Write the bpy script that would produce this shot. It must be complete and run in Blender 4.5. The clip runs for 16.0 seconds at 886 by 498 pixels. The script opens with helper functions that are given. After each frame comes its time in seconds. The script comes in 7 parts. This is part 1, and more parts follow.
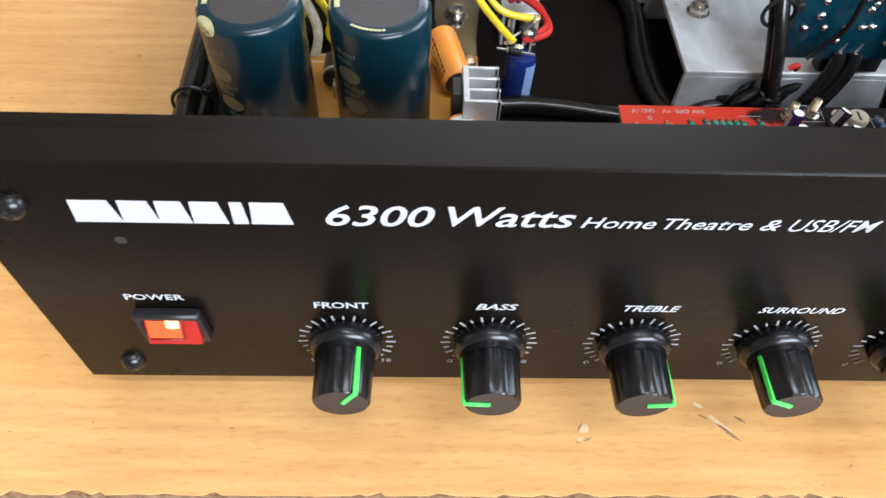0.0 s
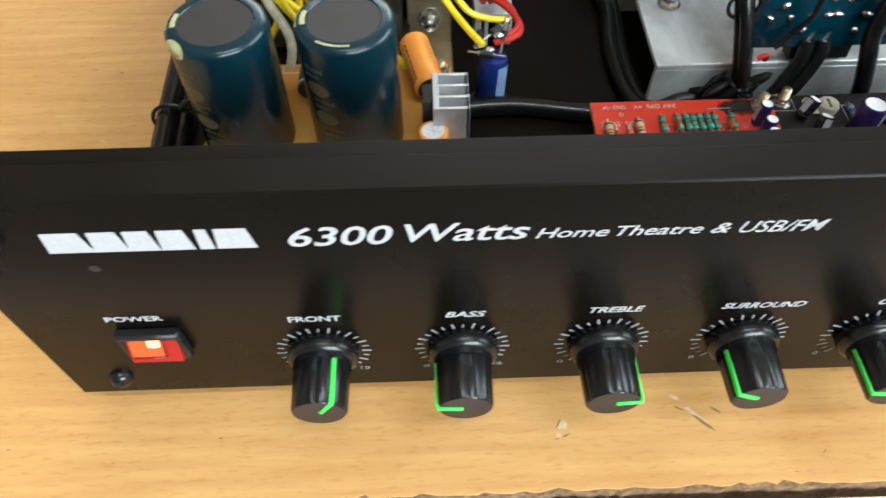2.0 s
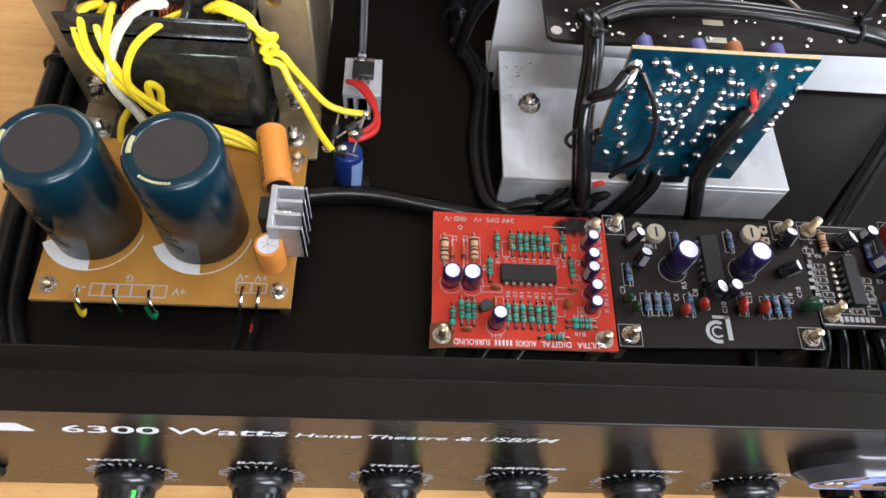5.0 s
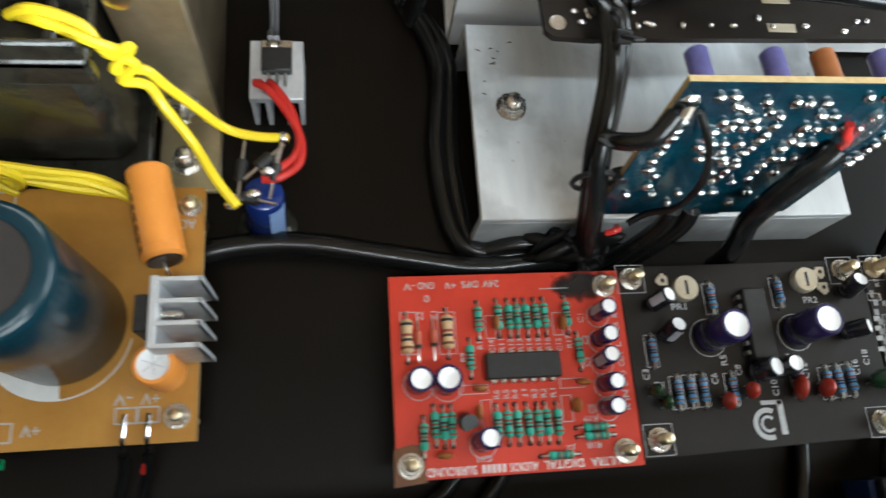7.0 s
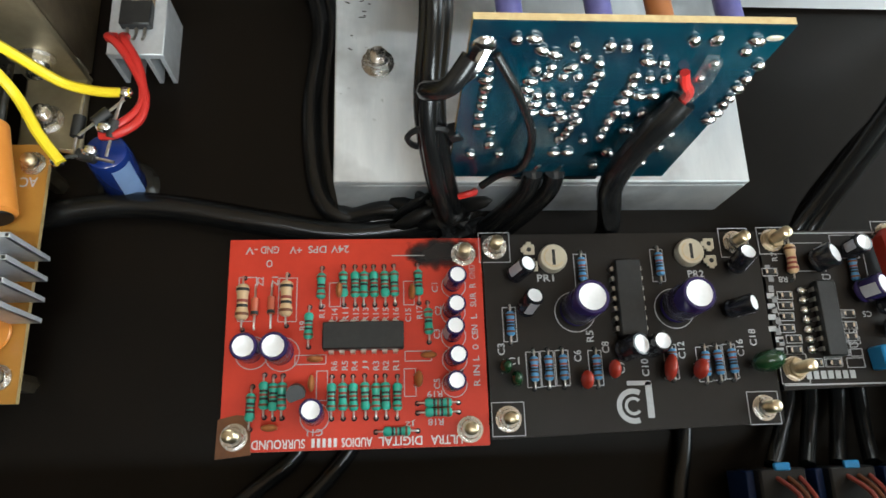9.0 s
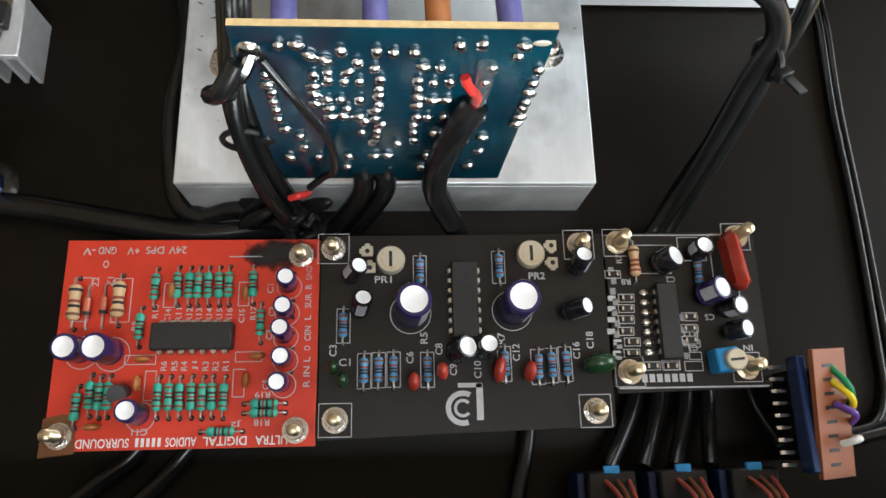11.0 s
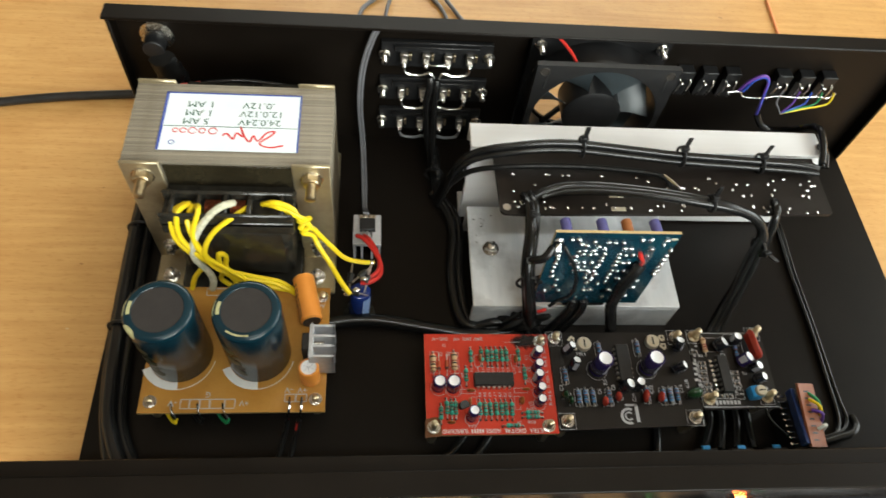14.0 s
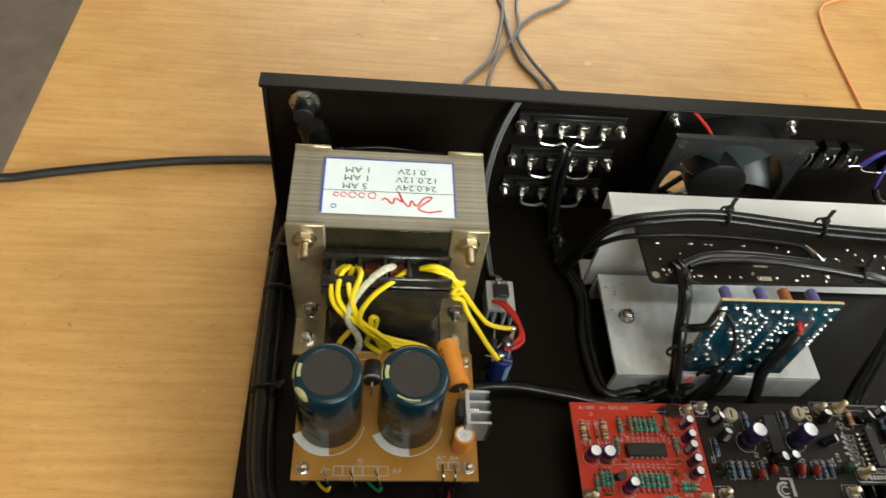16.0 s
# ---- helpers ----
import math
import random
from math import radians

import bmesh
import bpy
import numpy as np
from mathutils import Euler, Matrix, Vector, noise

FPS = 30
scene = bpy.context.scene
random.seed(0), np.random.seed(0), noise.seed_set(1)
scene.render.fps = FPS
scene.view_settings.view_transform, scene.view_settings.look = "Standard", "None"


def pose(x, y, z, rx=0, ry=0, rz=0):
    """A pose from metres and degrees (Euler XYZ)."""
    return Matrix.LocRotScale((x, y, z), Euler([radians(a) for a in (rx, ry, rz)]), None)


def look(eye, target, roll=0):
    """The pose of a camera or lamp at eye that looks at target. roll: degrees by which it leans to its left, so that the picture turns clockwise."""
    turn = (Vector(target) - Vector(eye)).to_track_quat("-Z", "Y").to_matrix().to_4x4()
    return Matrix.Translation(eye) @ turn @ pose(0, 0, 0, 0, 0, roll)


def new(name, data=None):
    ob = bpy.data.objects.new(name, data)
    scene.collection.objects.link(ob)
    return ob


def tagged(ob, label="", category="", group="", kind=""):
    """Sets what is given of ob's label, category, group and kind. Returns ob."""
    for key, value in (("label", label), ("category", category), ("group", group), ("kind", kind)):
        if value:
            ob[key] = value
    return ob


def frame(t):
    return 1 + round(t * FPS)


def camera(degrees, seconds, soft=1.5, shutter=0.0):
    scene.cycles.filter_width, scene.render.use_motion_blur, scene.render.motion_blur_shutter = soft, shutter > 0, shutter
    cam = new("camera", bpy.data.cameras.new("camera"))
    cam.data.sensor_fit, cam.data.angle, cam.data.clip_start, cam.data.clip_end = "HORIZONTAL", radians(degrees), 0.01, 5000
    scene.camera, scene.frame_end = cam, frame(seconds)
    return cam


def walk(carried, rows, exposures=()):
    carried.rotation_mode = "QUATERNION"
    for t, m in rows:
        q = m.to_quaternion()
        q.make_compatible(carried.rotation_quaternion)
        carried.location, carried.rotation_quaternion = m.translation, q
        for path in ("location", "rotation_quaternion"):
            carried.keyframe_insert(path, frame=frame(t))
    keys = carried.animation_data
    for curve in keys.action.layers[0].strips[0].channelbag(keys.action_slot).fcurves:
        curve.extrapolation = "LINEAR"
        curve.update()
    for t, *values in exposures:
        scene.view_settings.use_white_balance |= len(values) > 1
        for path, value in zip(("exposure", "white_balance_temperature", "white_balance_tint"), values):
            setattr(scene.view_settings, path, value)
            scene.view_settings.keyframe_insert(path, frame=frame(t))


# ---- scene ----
cam = camera(63.9, 16.0, shutter=0.3)
PATH = [
    (0, (0.1092, -0.0880, 0.1925), (0.1145, 0.0175, 0.0467), 3.10),
    (0.5, (0.0949, -0.0909, 0.1936), (0.0986, 0.0138, 0.0472), 3.50),
    (1, (0.0785, -0.0889, 0.1994), (0.0804, 0.0153, 0.0526), 3.20),
    (1.5, (0.0850, -0.0870, 0.2012), (0.0863, 0.0151, 0.0530), 1.40),
    (2, (0.1198, -0.0860, 0.2000), (0.1223, 0.0165, 0.0521), -0.60),
    (2.5, (0.1398, -0.0822, 0.2015), (0.1417, 0.0199, 0.0533), -2.30),
    (3, (0.1700, -0.0823, 0.1994), (0.1749, 0.0196, 0.0510), -1.10),
    (3.2, (0.1865, -0.0830, 0.1973), (0.1917, 0.0190, 0.0490), -1.00),
    (3.5, (0.2047, -0.0843, 0.1983), (0.2116, 0.0164, 0.0492), -0.20),
    (3.7, (0.2100, -0.0810, 0.2020), (0.2184, 0.0152, 0.0555), 0.90),
    (4, (0.2028, -0.0715, 0.2160), (0.2095, 0.0267, 0.0653), 1.20),
    (4.5, (0.1847, -0.0540, 0.2436), (0.1836, 0.0365, 0.0880), 0.10),
    (4.7, (0.1741, -0.0477, 0.2473), (0.1768, 0.0405, 0.0904), 3.50),
    (6.8, (0.1439, 0.0347, 0.2065), (0.1743, 0.0905, 0.0382), 24.20),
    (7, (0.1630, 0.0418, 0.2046), (0.1888, 0.0973, 0.0353), 22.30),
    (7.5, (0.1889, 0.0421, 0.1962), (0.2076, 0.0934, 0.0247), 19.10),
    (8, (0.1997, 0.0353, 0.1969), (0.2162, 0.0883, 0.0257), 15.90),
    (8.5, (0.2066, 0.0338, 0.1975), (0.2215, 0.0860, 0.0259), 14.30),
    (9, (0.2136, 0.0383, 0.1978), (0.2276, 0.0902, 0.0261), 13.90),
    (9.5, (0.2265, 0.0404, 0.1948), (0.2410, 0.0912, 0.0228), 15.00),
    (10, (0.2402, 0.0404, 0.1945), (0.2537, 0.0913, 0.0224), 13.90),
    (10.2, (0.2445, 0.0403, 0.1954), (0.2569, 0.0918, 0.0233), 12.70),
    (12.3, (0.2650, 0.0274, 0.2725), (0.2740, 0.0743, 0.0989), 10.00),
    (12.5, (0.2596, 0.0203, 0.3116), (0.2678, 0.0841, 0.1435), 6.30),
    (12.8, (0.2390, -0.0050, 0.3370), (0.2527, 0.0678, 0.1730), 9.10),
    (13, (0.2306, -0.0145, 0.3470), (0.2408, 0.0573, 0.1823), 6.60),
    (13.3, (0.2030, -0.0330, 0.3550), (0.2228, 0.0475, 0.1953), 11.20),
    (13.5, (0.1922, -0.0420, 0.3523), (0.2118, 0.0410, 0.1938), 10.40),
    (14, (0.1493, -0.0548, 0.3478), (0.1671, 0.0390, 0.1952), 9.90),
    (14.5, (0.1328, -0.0598, 0.3476), (0.1511, 0.0383, 0.1977), 10.50),
    (15, (0.1133, -0.0581, 0.3435), (0.1327, 0.0455, 0.1976), 9.90),
    (15.5, (0.0963, -0.0582, 0.3399), (0.1180, 0.0474, 0.1958), 11.30),
    (16, (0.0766, -0.0550, 0.3407), (0.0944, 0.0535, 0.1982), 9.60),
]
walk(cam, [(t, look(eye, target, roll)) for t, eye, target, roll in PATH],
     [(0.0, 0.60, 5400, 7), (0.5, 0.48, 5450, 7), (1.0, 0.34, 5750, 0), (2.2, 0.42, 5400, 0), (3.5, 0.60, 4950, 5), (4.4, 0.68, 5350, 13), (4.7, 0.60, 5450, 12),
      (6.8, 0.24, 5550, 0), (8.5, 0.22, 5650, -2), (9.0, 0.26, 5650, -1), (10.2, 0.32, 5750, 4), (12.6, 0.10, 5750, 3), (13.5, 0.10, 5650, 2), (14.0, -0.02, 6150, 0), (16.0, -0.20, 6250, -2)])

# ---------------------------------------------------------------- light
K = 0.0009          # one drawing unit (u) in metres; all lengths below are in u
world = bpy.data.worlds.new("world")
scene.world = world
world.use_nodes = True
wn = world.node_tree.nodes
sky = wn.new("ShaderNodeTexSky")
sky.sky_type, sky.sun_disc = "NISHITA", False
sky.sun_elevation, sky.sun_rotation = radians(40), radians(60)
world.node_tree.links.new(sky.outputs[0], wn["Background"].inputs[0])
wn["Background"].inputs[1].default_value = 0.08


def area_lamp(name, eye, target, sx, sy, power, colour):
    d = bpy.data.lights.new(name, "AREA")
    d.shape, d.size, d.size_y, d.energy, d.color = "RECTANGLE", sx, sy, power, colour
    ob = new(name, d)
    ob.matrix_world = look(eye, target)
    return ob


area_lamp("window_light_front", (1.32, -2.26, 1.15), (0.30, 0.0, 0.1), 1.95, 1.25, 128, (1.0, 0.96, 0.91))
area_lamp("window_light_right", (2.36, 0.3, 0.95), (0.2, 0.2, 0.1), 1.7, 1.1, 38, (1.0, 0.97, 0.93))
area_lamp("window_light_back", (0.5, 2.36, 0.95), (0.3, 0.0, 0.1), 1.9, 1.1, 42, (1.0, 0.92, 0.82))
area_lamp("ceiling_tube_lamp", (0.45, -0.55, 1.90), (0.45, -0.55, 0), 1.2, 0.10, 15, (1.0, 0.98, 0.95))

# ---------------------------------------------------------------- materials
def mat(name, col, rough=0.5, metal=0.0, col2=None, scale=400.0, bump=0.0, bscale=900.0, rvar=0.0, coat=0.0,
        emit=None, power=0.0, clear=0.0, stretch=(1, 1, 1), ior=1.45, alpha=1.0, island=0.0):
    m = bpy.data.materials.new(name)
    m.use_nodes = True
    nt = m.node_tree
    b = nt.nodes["Principled BSDF"]
    b.inputs["Base Color"].default_value = (*col, 1)
    b.inputs["Roughness"].default_value = rough
    b.inputs["Metallic"].default_value = metal
    b.inputs["IOR"].default_value = ior
    b.inputs["Coat Weight"].default_value = coat
    b.inputs["Coat Roughness"].default_value = 0.12
    b.inputs["Transmission Weight"].default_value = clear
    b.inputs["Alpha"].default_value = alpha
    if emit:
        b.inputs["Emission Color"].default_value = (*emit, 1)
        b.inputs["Emission Strength"].default_value = power
    tc = nt.nodes.new("ShaderNodeTexCoord")
    mp = nt.nodes.new("ShaderNodeMapping")
    mp.inputs["Scale"].default_value = stretch
    nt.links.new(tc.outputs["Object"], mp.inputs[0])
    n = nt.nodes.new("ShaderNodeTexNoise")
    n.inputs["Scale"].default_value = scale
    n.inputs["Detail"].default_value = 5
    n.inputs["Roughness"].default_value = 0.65
    nt.links.new(mp.outputs[0], n.inputs[0])
    if col2:
        r = nt.nodes.new("ShaderNodeValToRGB")
        r.color_ramp.elements[0].position, r.color_ramp.elements[1].position = 0.35, 0.68
        r.color_ramp.elements[0].color, r.color_ramp.elements[1].color = (*col, 1), (*col2, 1)
        nt.links.new(n.outputs[0], r.inputs[0])
        nt.links.new(r.outputs[0], b.inputs["Base Color"])
    if rvar:
        a = nt.nodes.new("ShaderNodeMath")
        a.operation = "MULTIPLY_ADD"
        a.inputs[1].default_value, a.inputs[2].default_value = rvar * 2, rough - rvar
        nt.links.new(n.outputs[0], a.inputs[0])
        nt.links.new(a.outputs[0], b.inputs["Roughness"])
    if bump:
        n2 = nt.nodes.new("ShaderNodeTexNoise")
        n2.inputs["Scale"].default_value = bscale
        n2.inputs["Detail"].default_value = 3
        nt.links.new(mp.outputs[0], n2.inputs[0])
        bp = nt.nodes.new("ShaderNodeBump")
        bp.inputs["Strength"].default_value, bp.inputs["Distance"].default_value = bump, 0.0004
        nt.links.new(n2.outputs[0], bp.inputs["Height"])
        nt.links.new(bp.outputs[0], b.inputs["Normal"])
    return m


def wood_mat():
    """Beech-print laminate: long soft grain, short darker flecks and a few dents."""
    m = mat("beech_laminate", (0.5, 0.3, 0.12), 0.42, bump=0.05, bscale=500)
    nt = m.node_tree
    b = nt.nodes["Principled BSDF"]
    tc = nt.nodes.new("ShaderNodeTexCoord")

    def noise_at(scale, stretch, detail=4):
        mp = nt.nodes.new("ShaderNodeMapping")
        mp.inputs["Scale"].default_value = stretch
        nt.links.new(tc.outputs["Object"], mp.inputs[0])
        n = nt.nodes.new("ShaderNodeTexNoise")
        n.inputs["Scale"].default_value, n.inputs["Detail"].default_value = scale, detail
        nt.links.new(mp.outputs[0], n.inputs[0])
        return n

    def ramp(src, a, c, ca, cb):
        r = nt.nodes.new("ShaderNodeValToRGB")
        r.color_ramp.elements[0].position, r.color_ramp.elements[1].position = a, c
        r.color_ramp.elements[0].color, r.color_ramp.elements[1].color = (*ca, 1), (*cb, 1)
        nt.links.new(src, r.inputs[0])
        return r.outputs[0]

    def mul(a, c, fac=1.0):
        x = nt.nodes.new("ShaderNodeMix")
        x.data_type, x.blend_type = "RGBA", "MULTIPLY"
        x.inputs[0].default_value = fac
        nt.links.new(a, x.inputs[6])
        nt.links.new(c, x.inputs[7])
        return x.outputs[2]

    broad = ramp(noise_at(5, (0.3, 1.6, 1)).outputs[0], 0.3, 0.75, (0.565, 0.322, 0.110), (0.645, 0.385, 0.145))
    grain = ramp(noise_at(170, (0.10, 1.6, 1), 7).outputs[0], 0.32, 0.66, (0.86, 0.80, 0.72), (1.0, 1.0, 1.0))
    fleck = ramp(noise_at(430, (0.42, 1.9, 1), 4).outputs[0], 0.30, 0.46, (0.88, 0.82, 0.74), (1.0, 1.0, 1.0))
    stain = ramp(noise_at(30, (0.7, 1, 1), 6).outputs[0], 0.26, 0.52, (0.86, 0.81, 0.74), (1.0, 1.0, 1.0))
    speck = ramp(noise_at(120, (0.8, 1, 1), 2).outputs[0], 0.215, 0.25, (0.50, 0.40, 0.30), (1.0, 1.0, 1.0))
    nt.links.new(mul(mul(mul(mul(broad, grain), fleck), stain), speck), b.inputs["Base Color"])
    return m


WOOD = wood_mat()
CORE = mat("particle_board", (0.10, 0.06, 0.03), 0.9, col2=(0.30, 0.19, 0.10), scale=500, bump=0.6, bscale=700)
BAND = mat("pale_pink_edge_strip", (0.62, 0.42, 0.33), 0.5, col2=(0.70, 0.52, 0.43), scale=40)
STEEL_GREY = mat("grey_painted_steel", (0.10, 0.10, 0.102), 0.5, col2=(0.12, 0.12, 0.122), scale=60)
CONCRETE = mat("grey_cement_floor", (0.15, 0.122, 0.095), 0.75, col2=(0.21, 0.175, 0.14), scale=9, bump=0.2, bscale=120)
WALLP = mat("drab_wall_paint", (0.40, 0.35, 0.28), 0.8, col2=(0.44, 0.39, 0.32), scale=5)
CEILP = mat("grey_ceiling_paint", (0.42, 0.33, 0.24), 0.85, col2=(0.46, 0.37, 0.28), scale=4)
BLACK = mat("black_powder_coat", (0.0050, 0.0036, 0.0025), 0.40, ior=1.24, col2=(0.0070, 0.0051, 0.0036), scale=30, bump=0.05, bscale=2500, rvar=0.05)
PANEL = mat("satin_black_faceplate", (0.0033, 0.0024, 0.0017), 0.27, ior=1.24, col2=(0.0046, 0.0034, 0.0024), scale=25, bump=0.02, bscale=3000, rvar=0.03)
INK = mat("grey_white_print", (0.30, 0.30, 0.31), 0.5, col2=(0.24, 0.24, 0.25), scale=900)
# dark colour that paints the shade inside holes onto flat discs
BORE = mat("painted_hole_shade", (0.012, 0.010, 0.008), 0.7, col2=(0.03, 0.024, 0.018), scale=900)
WHITE = mat("white_print", (0.47, 0.47, 0.48), 0.5, col2=(0.40, 0.40, 0.41), scale=900)
KNOB = mat("black_knob_plastic", (0.0045, 0.0045, 0.005), 0.24, ior=1.42, col2=(0.007, 0.007, 0.0075), scale=300)
RUBBER = mat("black_rubber_sleeve", (0.012, 0.012, 0.012), 0.30, col2=(0.02, 0.02, 0.02), scale=150, rvar=0.06)
SLEEVE = mat("black_cable_jacket", (0.005, 0.005, 0.005), 0.25, ior=1.44, col2=(0.010, 0.010, 0.010), scale=120, rvar=0.04)
TAPE = mat("black_insulation_tape", (0.004, 0.004, 0.004), 0.34, ior=1.28, col2=(0.009, 0.009, 0.009), scale=250, bump=0.4, bscale=600)
GREEN = mat("bright_green_pointer", (0.10, 0.70, 0.08), 0.4, col2=(0.13, 0.76, 0.10), scale=400)
STEEL = mat("zinc_plated_steel", (0.66, 0.64, 0.60), 0.26, 1.0, col2=(0.50, 0.48, 0.45), scale=500, rvar=0.08)
BRASS = mat("yellow_passivated_brass", (0.64, 0.54, 0.36), 0.32, 1.0, col2=(0.50, 0.42, 0.28), scale=500, rvar=0.08)
BRACKET = mat("yellow_zinc_bracket", (0.45, 0.385, 0.25), 0.40, 0.8, col2=(0.31, 0.26, 0.17), scale=70, rvar=0.1, bump=0.05)
PRINT = mat("bright_white_print", (0.74, 0.74, 0.73), 0.45, col2=(0.66, 0.66, 0.65), scale=300)
PINKWIN = mat("pinkish_display_window", (0.30, 0.17, 0.16), 0.25, col2=(0.34, 0.20, 0.19), scale=60, coat=0.3)
ALU_RAIL = mat("pale_satin_aluminium", (0.86, 0.86, 0.87), 0.45, 0.2, col2=(0.80, 0.80, 0.81), scale=40, stretch=(0.2, 3, 3), rvar=0.05)
ALU_FIN = mat("aluminium_fin", (0.62, 0.63, 0.65), 0.46, 0.45, col2=(0.52, 0.53, 0.55), scale=300, rvar=0.08)
CAN = mat("aluminium_can_top", (0.92, 0.92, 0.94), 0.42, 0.25, col2=(0.86, 0.86, 0.88), scale=600)
SOLDER = mat("shiny_solder", (0.78, 0.78, 0.78), 0.16, 1.0, col2=(0.60, 0.60, 0.60), scale=900)
LEAD = mat("tinned_lead", (0.66, 0.64, 0.60), 0.30, 1.0, col2=(0.50, 0.48, 0.45), scale=900)
LAMIN = mat("silicon_steel_edge", (0.36, 0.325, 0.255), 0.50, 0.35, col2=(0.24, 0.205, 0.150), scale=70, stretch=(0.3, 1, 2), bump=0.25, bscale=1200, rvar=0.1)
# core legs: darker and browner than the yoke's steel edges
LEGSTEEL = mat("dark_brown_steel", (0.13, 0.102, 0.062), 0.42, 0.5, col2=(0.07, 0.052, 0.034), scale=60, bump=0.15, bscale=600, rvar=0.1)
def vary_by_piece(m, lo, hi):
    """Multiplies the base colour by a grey that differs from piece to piece."""
    nt = m.node_tree
    b = nt.nodes["Principled BSDF"]
    info = nt.nodes.new("ShaderNodeObjectInfo")
    rng = nt.nodes.new("ShaderNodeMapRange")
    rng.inputs["To Min"].default_value, rng.inputs["To Max"].default_value = lo, hi
    x = nt.nodes.new("ShaderNodeMix")
    x.data_type, x.blend_type = "RGBA", "MULTIPLY"
    x.inputs[0].default_value = 1.0
    nt.links.new(info.outputs["Random"], rng.inputs["Value"])
    nt.links.new(b.inputs["Base Color"].links[0].from_socket, x.inputs[6])
    nt.links.new(rng.outputs[0], x.inputs[7])
    nt.links.new(x.outputs[2], b.inputs["Base Color"])


vary_by_piece(LAMIN, 0.72, 1.08)
# glossy end plate; the dark surroundings it mirrors are worked into its base colour
DARKPLATE = mat("varnished_plate_dark_reflection", (0.040, 0.033, 0.018), 0.20, 0.2, col2=(0.020, 0.016, 0.009), scale=45, rvar=0.06, bump=0.08, bscale=300)
VARN = mat("black_varnish", (0.012, 0.011, 0.009), 0.22, col2=(0.03, 0.028, 0.022), scale=200, bump=0.5, bscale=250)
COPPER = mat("enamelled_copper", (0.45, 0.12, 0.05), 0.3, 0.8, col2=(0.30, 0.08, 0.03), scale=600)
STICK = mat("white_paper_sticker", (0.74, 0.79, 0.82), 0.30, col2=(0.68, 0.74, 0.78), scale=60, coat=0.3)
BLUEINK = mat("blue_ink", (0.05, 0.09, 0.36), 0.35, col2=(0.04, 0.07, 0.30), scale=300)
REDINK = mat("red_ink", (0.62, 0.03, 0.03), 0.35, col2=(0.55, 0.03, 0.03), scale=300)
DARKINK = mat("dark_green_ink", (0.03, 0.09, 0.06), 0.4, col2=(0.04, 0.11, 0.07), scale=300)
FR4 = mat("amber_circuit_board", (0.37, 0.172, 0.026), 0.34, col2=(0.47, 0.24, 0.046), scale=45, bump=0.05, rvar=0.06, coat=0.2)
FR4EDGE = mat("board_cut_edge", (0.50, 0.38, 0.18), 0.7, col2=(0.40, 0.28, 0.12), scale=700)
REDPCB = mat("red_solder_mask", (0.60, 0.046, 0.020), 0.46, ior=1.38, col2=(0.49, 0.035, 0.015), scale=60, rvar=0.06)
BLKPCB = mat("black_solder_mask", (0.0105, 0.0080, 0.0066), 0.40, ior=1.33, col2=(0.015, 0.012, 0.010), scale=60, rvar=0.06)
BLUEPCB = mat("deep_blue_solder_mask", (0.002, 0.014, 0.026), 0.24, col2=(0.003, 0.042, 0.062), scale=45, rvar=0.05, coat=0.4)
GRNPCB = mat("green_solder_mask", (0.015, 0.14, 0.05), 0.35, col2=(0.02, 0.17, 0.06), scale=70)
BRNPCB = mat("brown_phenolic_board", (0.24, 0.075, 0.03), 0.5, col2=(0.30, 0.10, 0.04), scale=90)
CAPBLUE = mat("dark_teal_shrink_sleeve", (0.004, 0.018, 0.027), 0.22, ior=1.42, col2=(0.005, 0.023, 0.034), scale=60, rvar=0.05)
CAPTOP = mat("grey_brown_vinyl_disc", (0.017, 0.014, 0.013), 0.6, col2=(0.024, 0.020, 0.018), scale=200)
GOLD = mat("dull_gold_print", (0.50, 0.48, 0.25), 0.45, col2=(0.34, 0.33, 0.16), scale=300)
BADGE = mat("dim_gold_badge", (0.060, 0.068, 0.042), 0.4, col2=(0.10, 0.105, 0.06), scale=500)
PURPLE = mat("dark_violet_sleeve", (0.020, 0.013, 0.070), 0.25, col2=(0.028, 0.018, 0.090), scale=200, coat=0.3)
VIOLET = mat("blue_violet_sleeve", (0.075, 0.072, 0.23), 0.35, col2=(0.13, 0.125, 0.34), scale=200, coat=0.2)
BLKCAP = mat("black_capacitor_sleeve", (0.010, 0.010, 0.013), 0.25, col2=(0.016, 0.016, 0.02), scale=200, coat=0.3)
STRIPE = mat("pale_grey_stripe", (0.42, 0.42, 0.46), 0.35, col2=(0.36, 0.36, 0.40), scale=300)
ORANGE = mat("orange_sleeve", (0.84, 0.33, 0.058), 0.35, col2=(0.78, 0.29, 0.048), scale=120, coat=0.25)
NAVY = mat("blue_sleeve", (0.011, 0.028, 0.16), 0.25, col2=(0.014, 0.034, 0.19), scale=120, coat=0.3)
SKYSTRIPE = mat("pale_blue_stripe", (0.30, 0.43, 0.72), 0.35, col2=(0.26, 0.38, 0.66), scale=200)
TEAL = mat("green_resistor_lacquer", (0.045, 0.32, 0.23), 0.35, col2=(0.055, 0.38, 0.28), scale=400)
SKYRES = mat("blue_resistor_lacquer", (0.07, 0.22, 0.42), 0.35, col2=(0.09, 0.26, 0.48), scale=400)
BEIGE = mat("beige_resistor_lacquer", (0.58, 0.40, 0.22), 0.4, col2=(0.52, 0.35, 0.19), scale=400)
BANDRED = mat("red_band", (0.24, 0.05, 0.035), 0.4)
BANDBLK = mat("black_band", (0.015, 0.015, 0.015), 0.4)
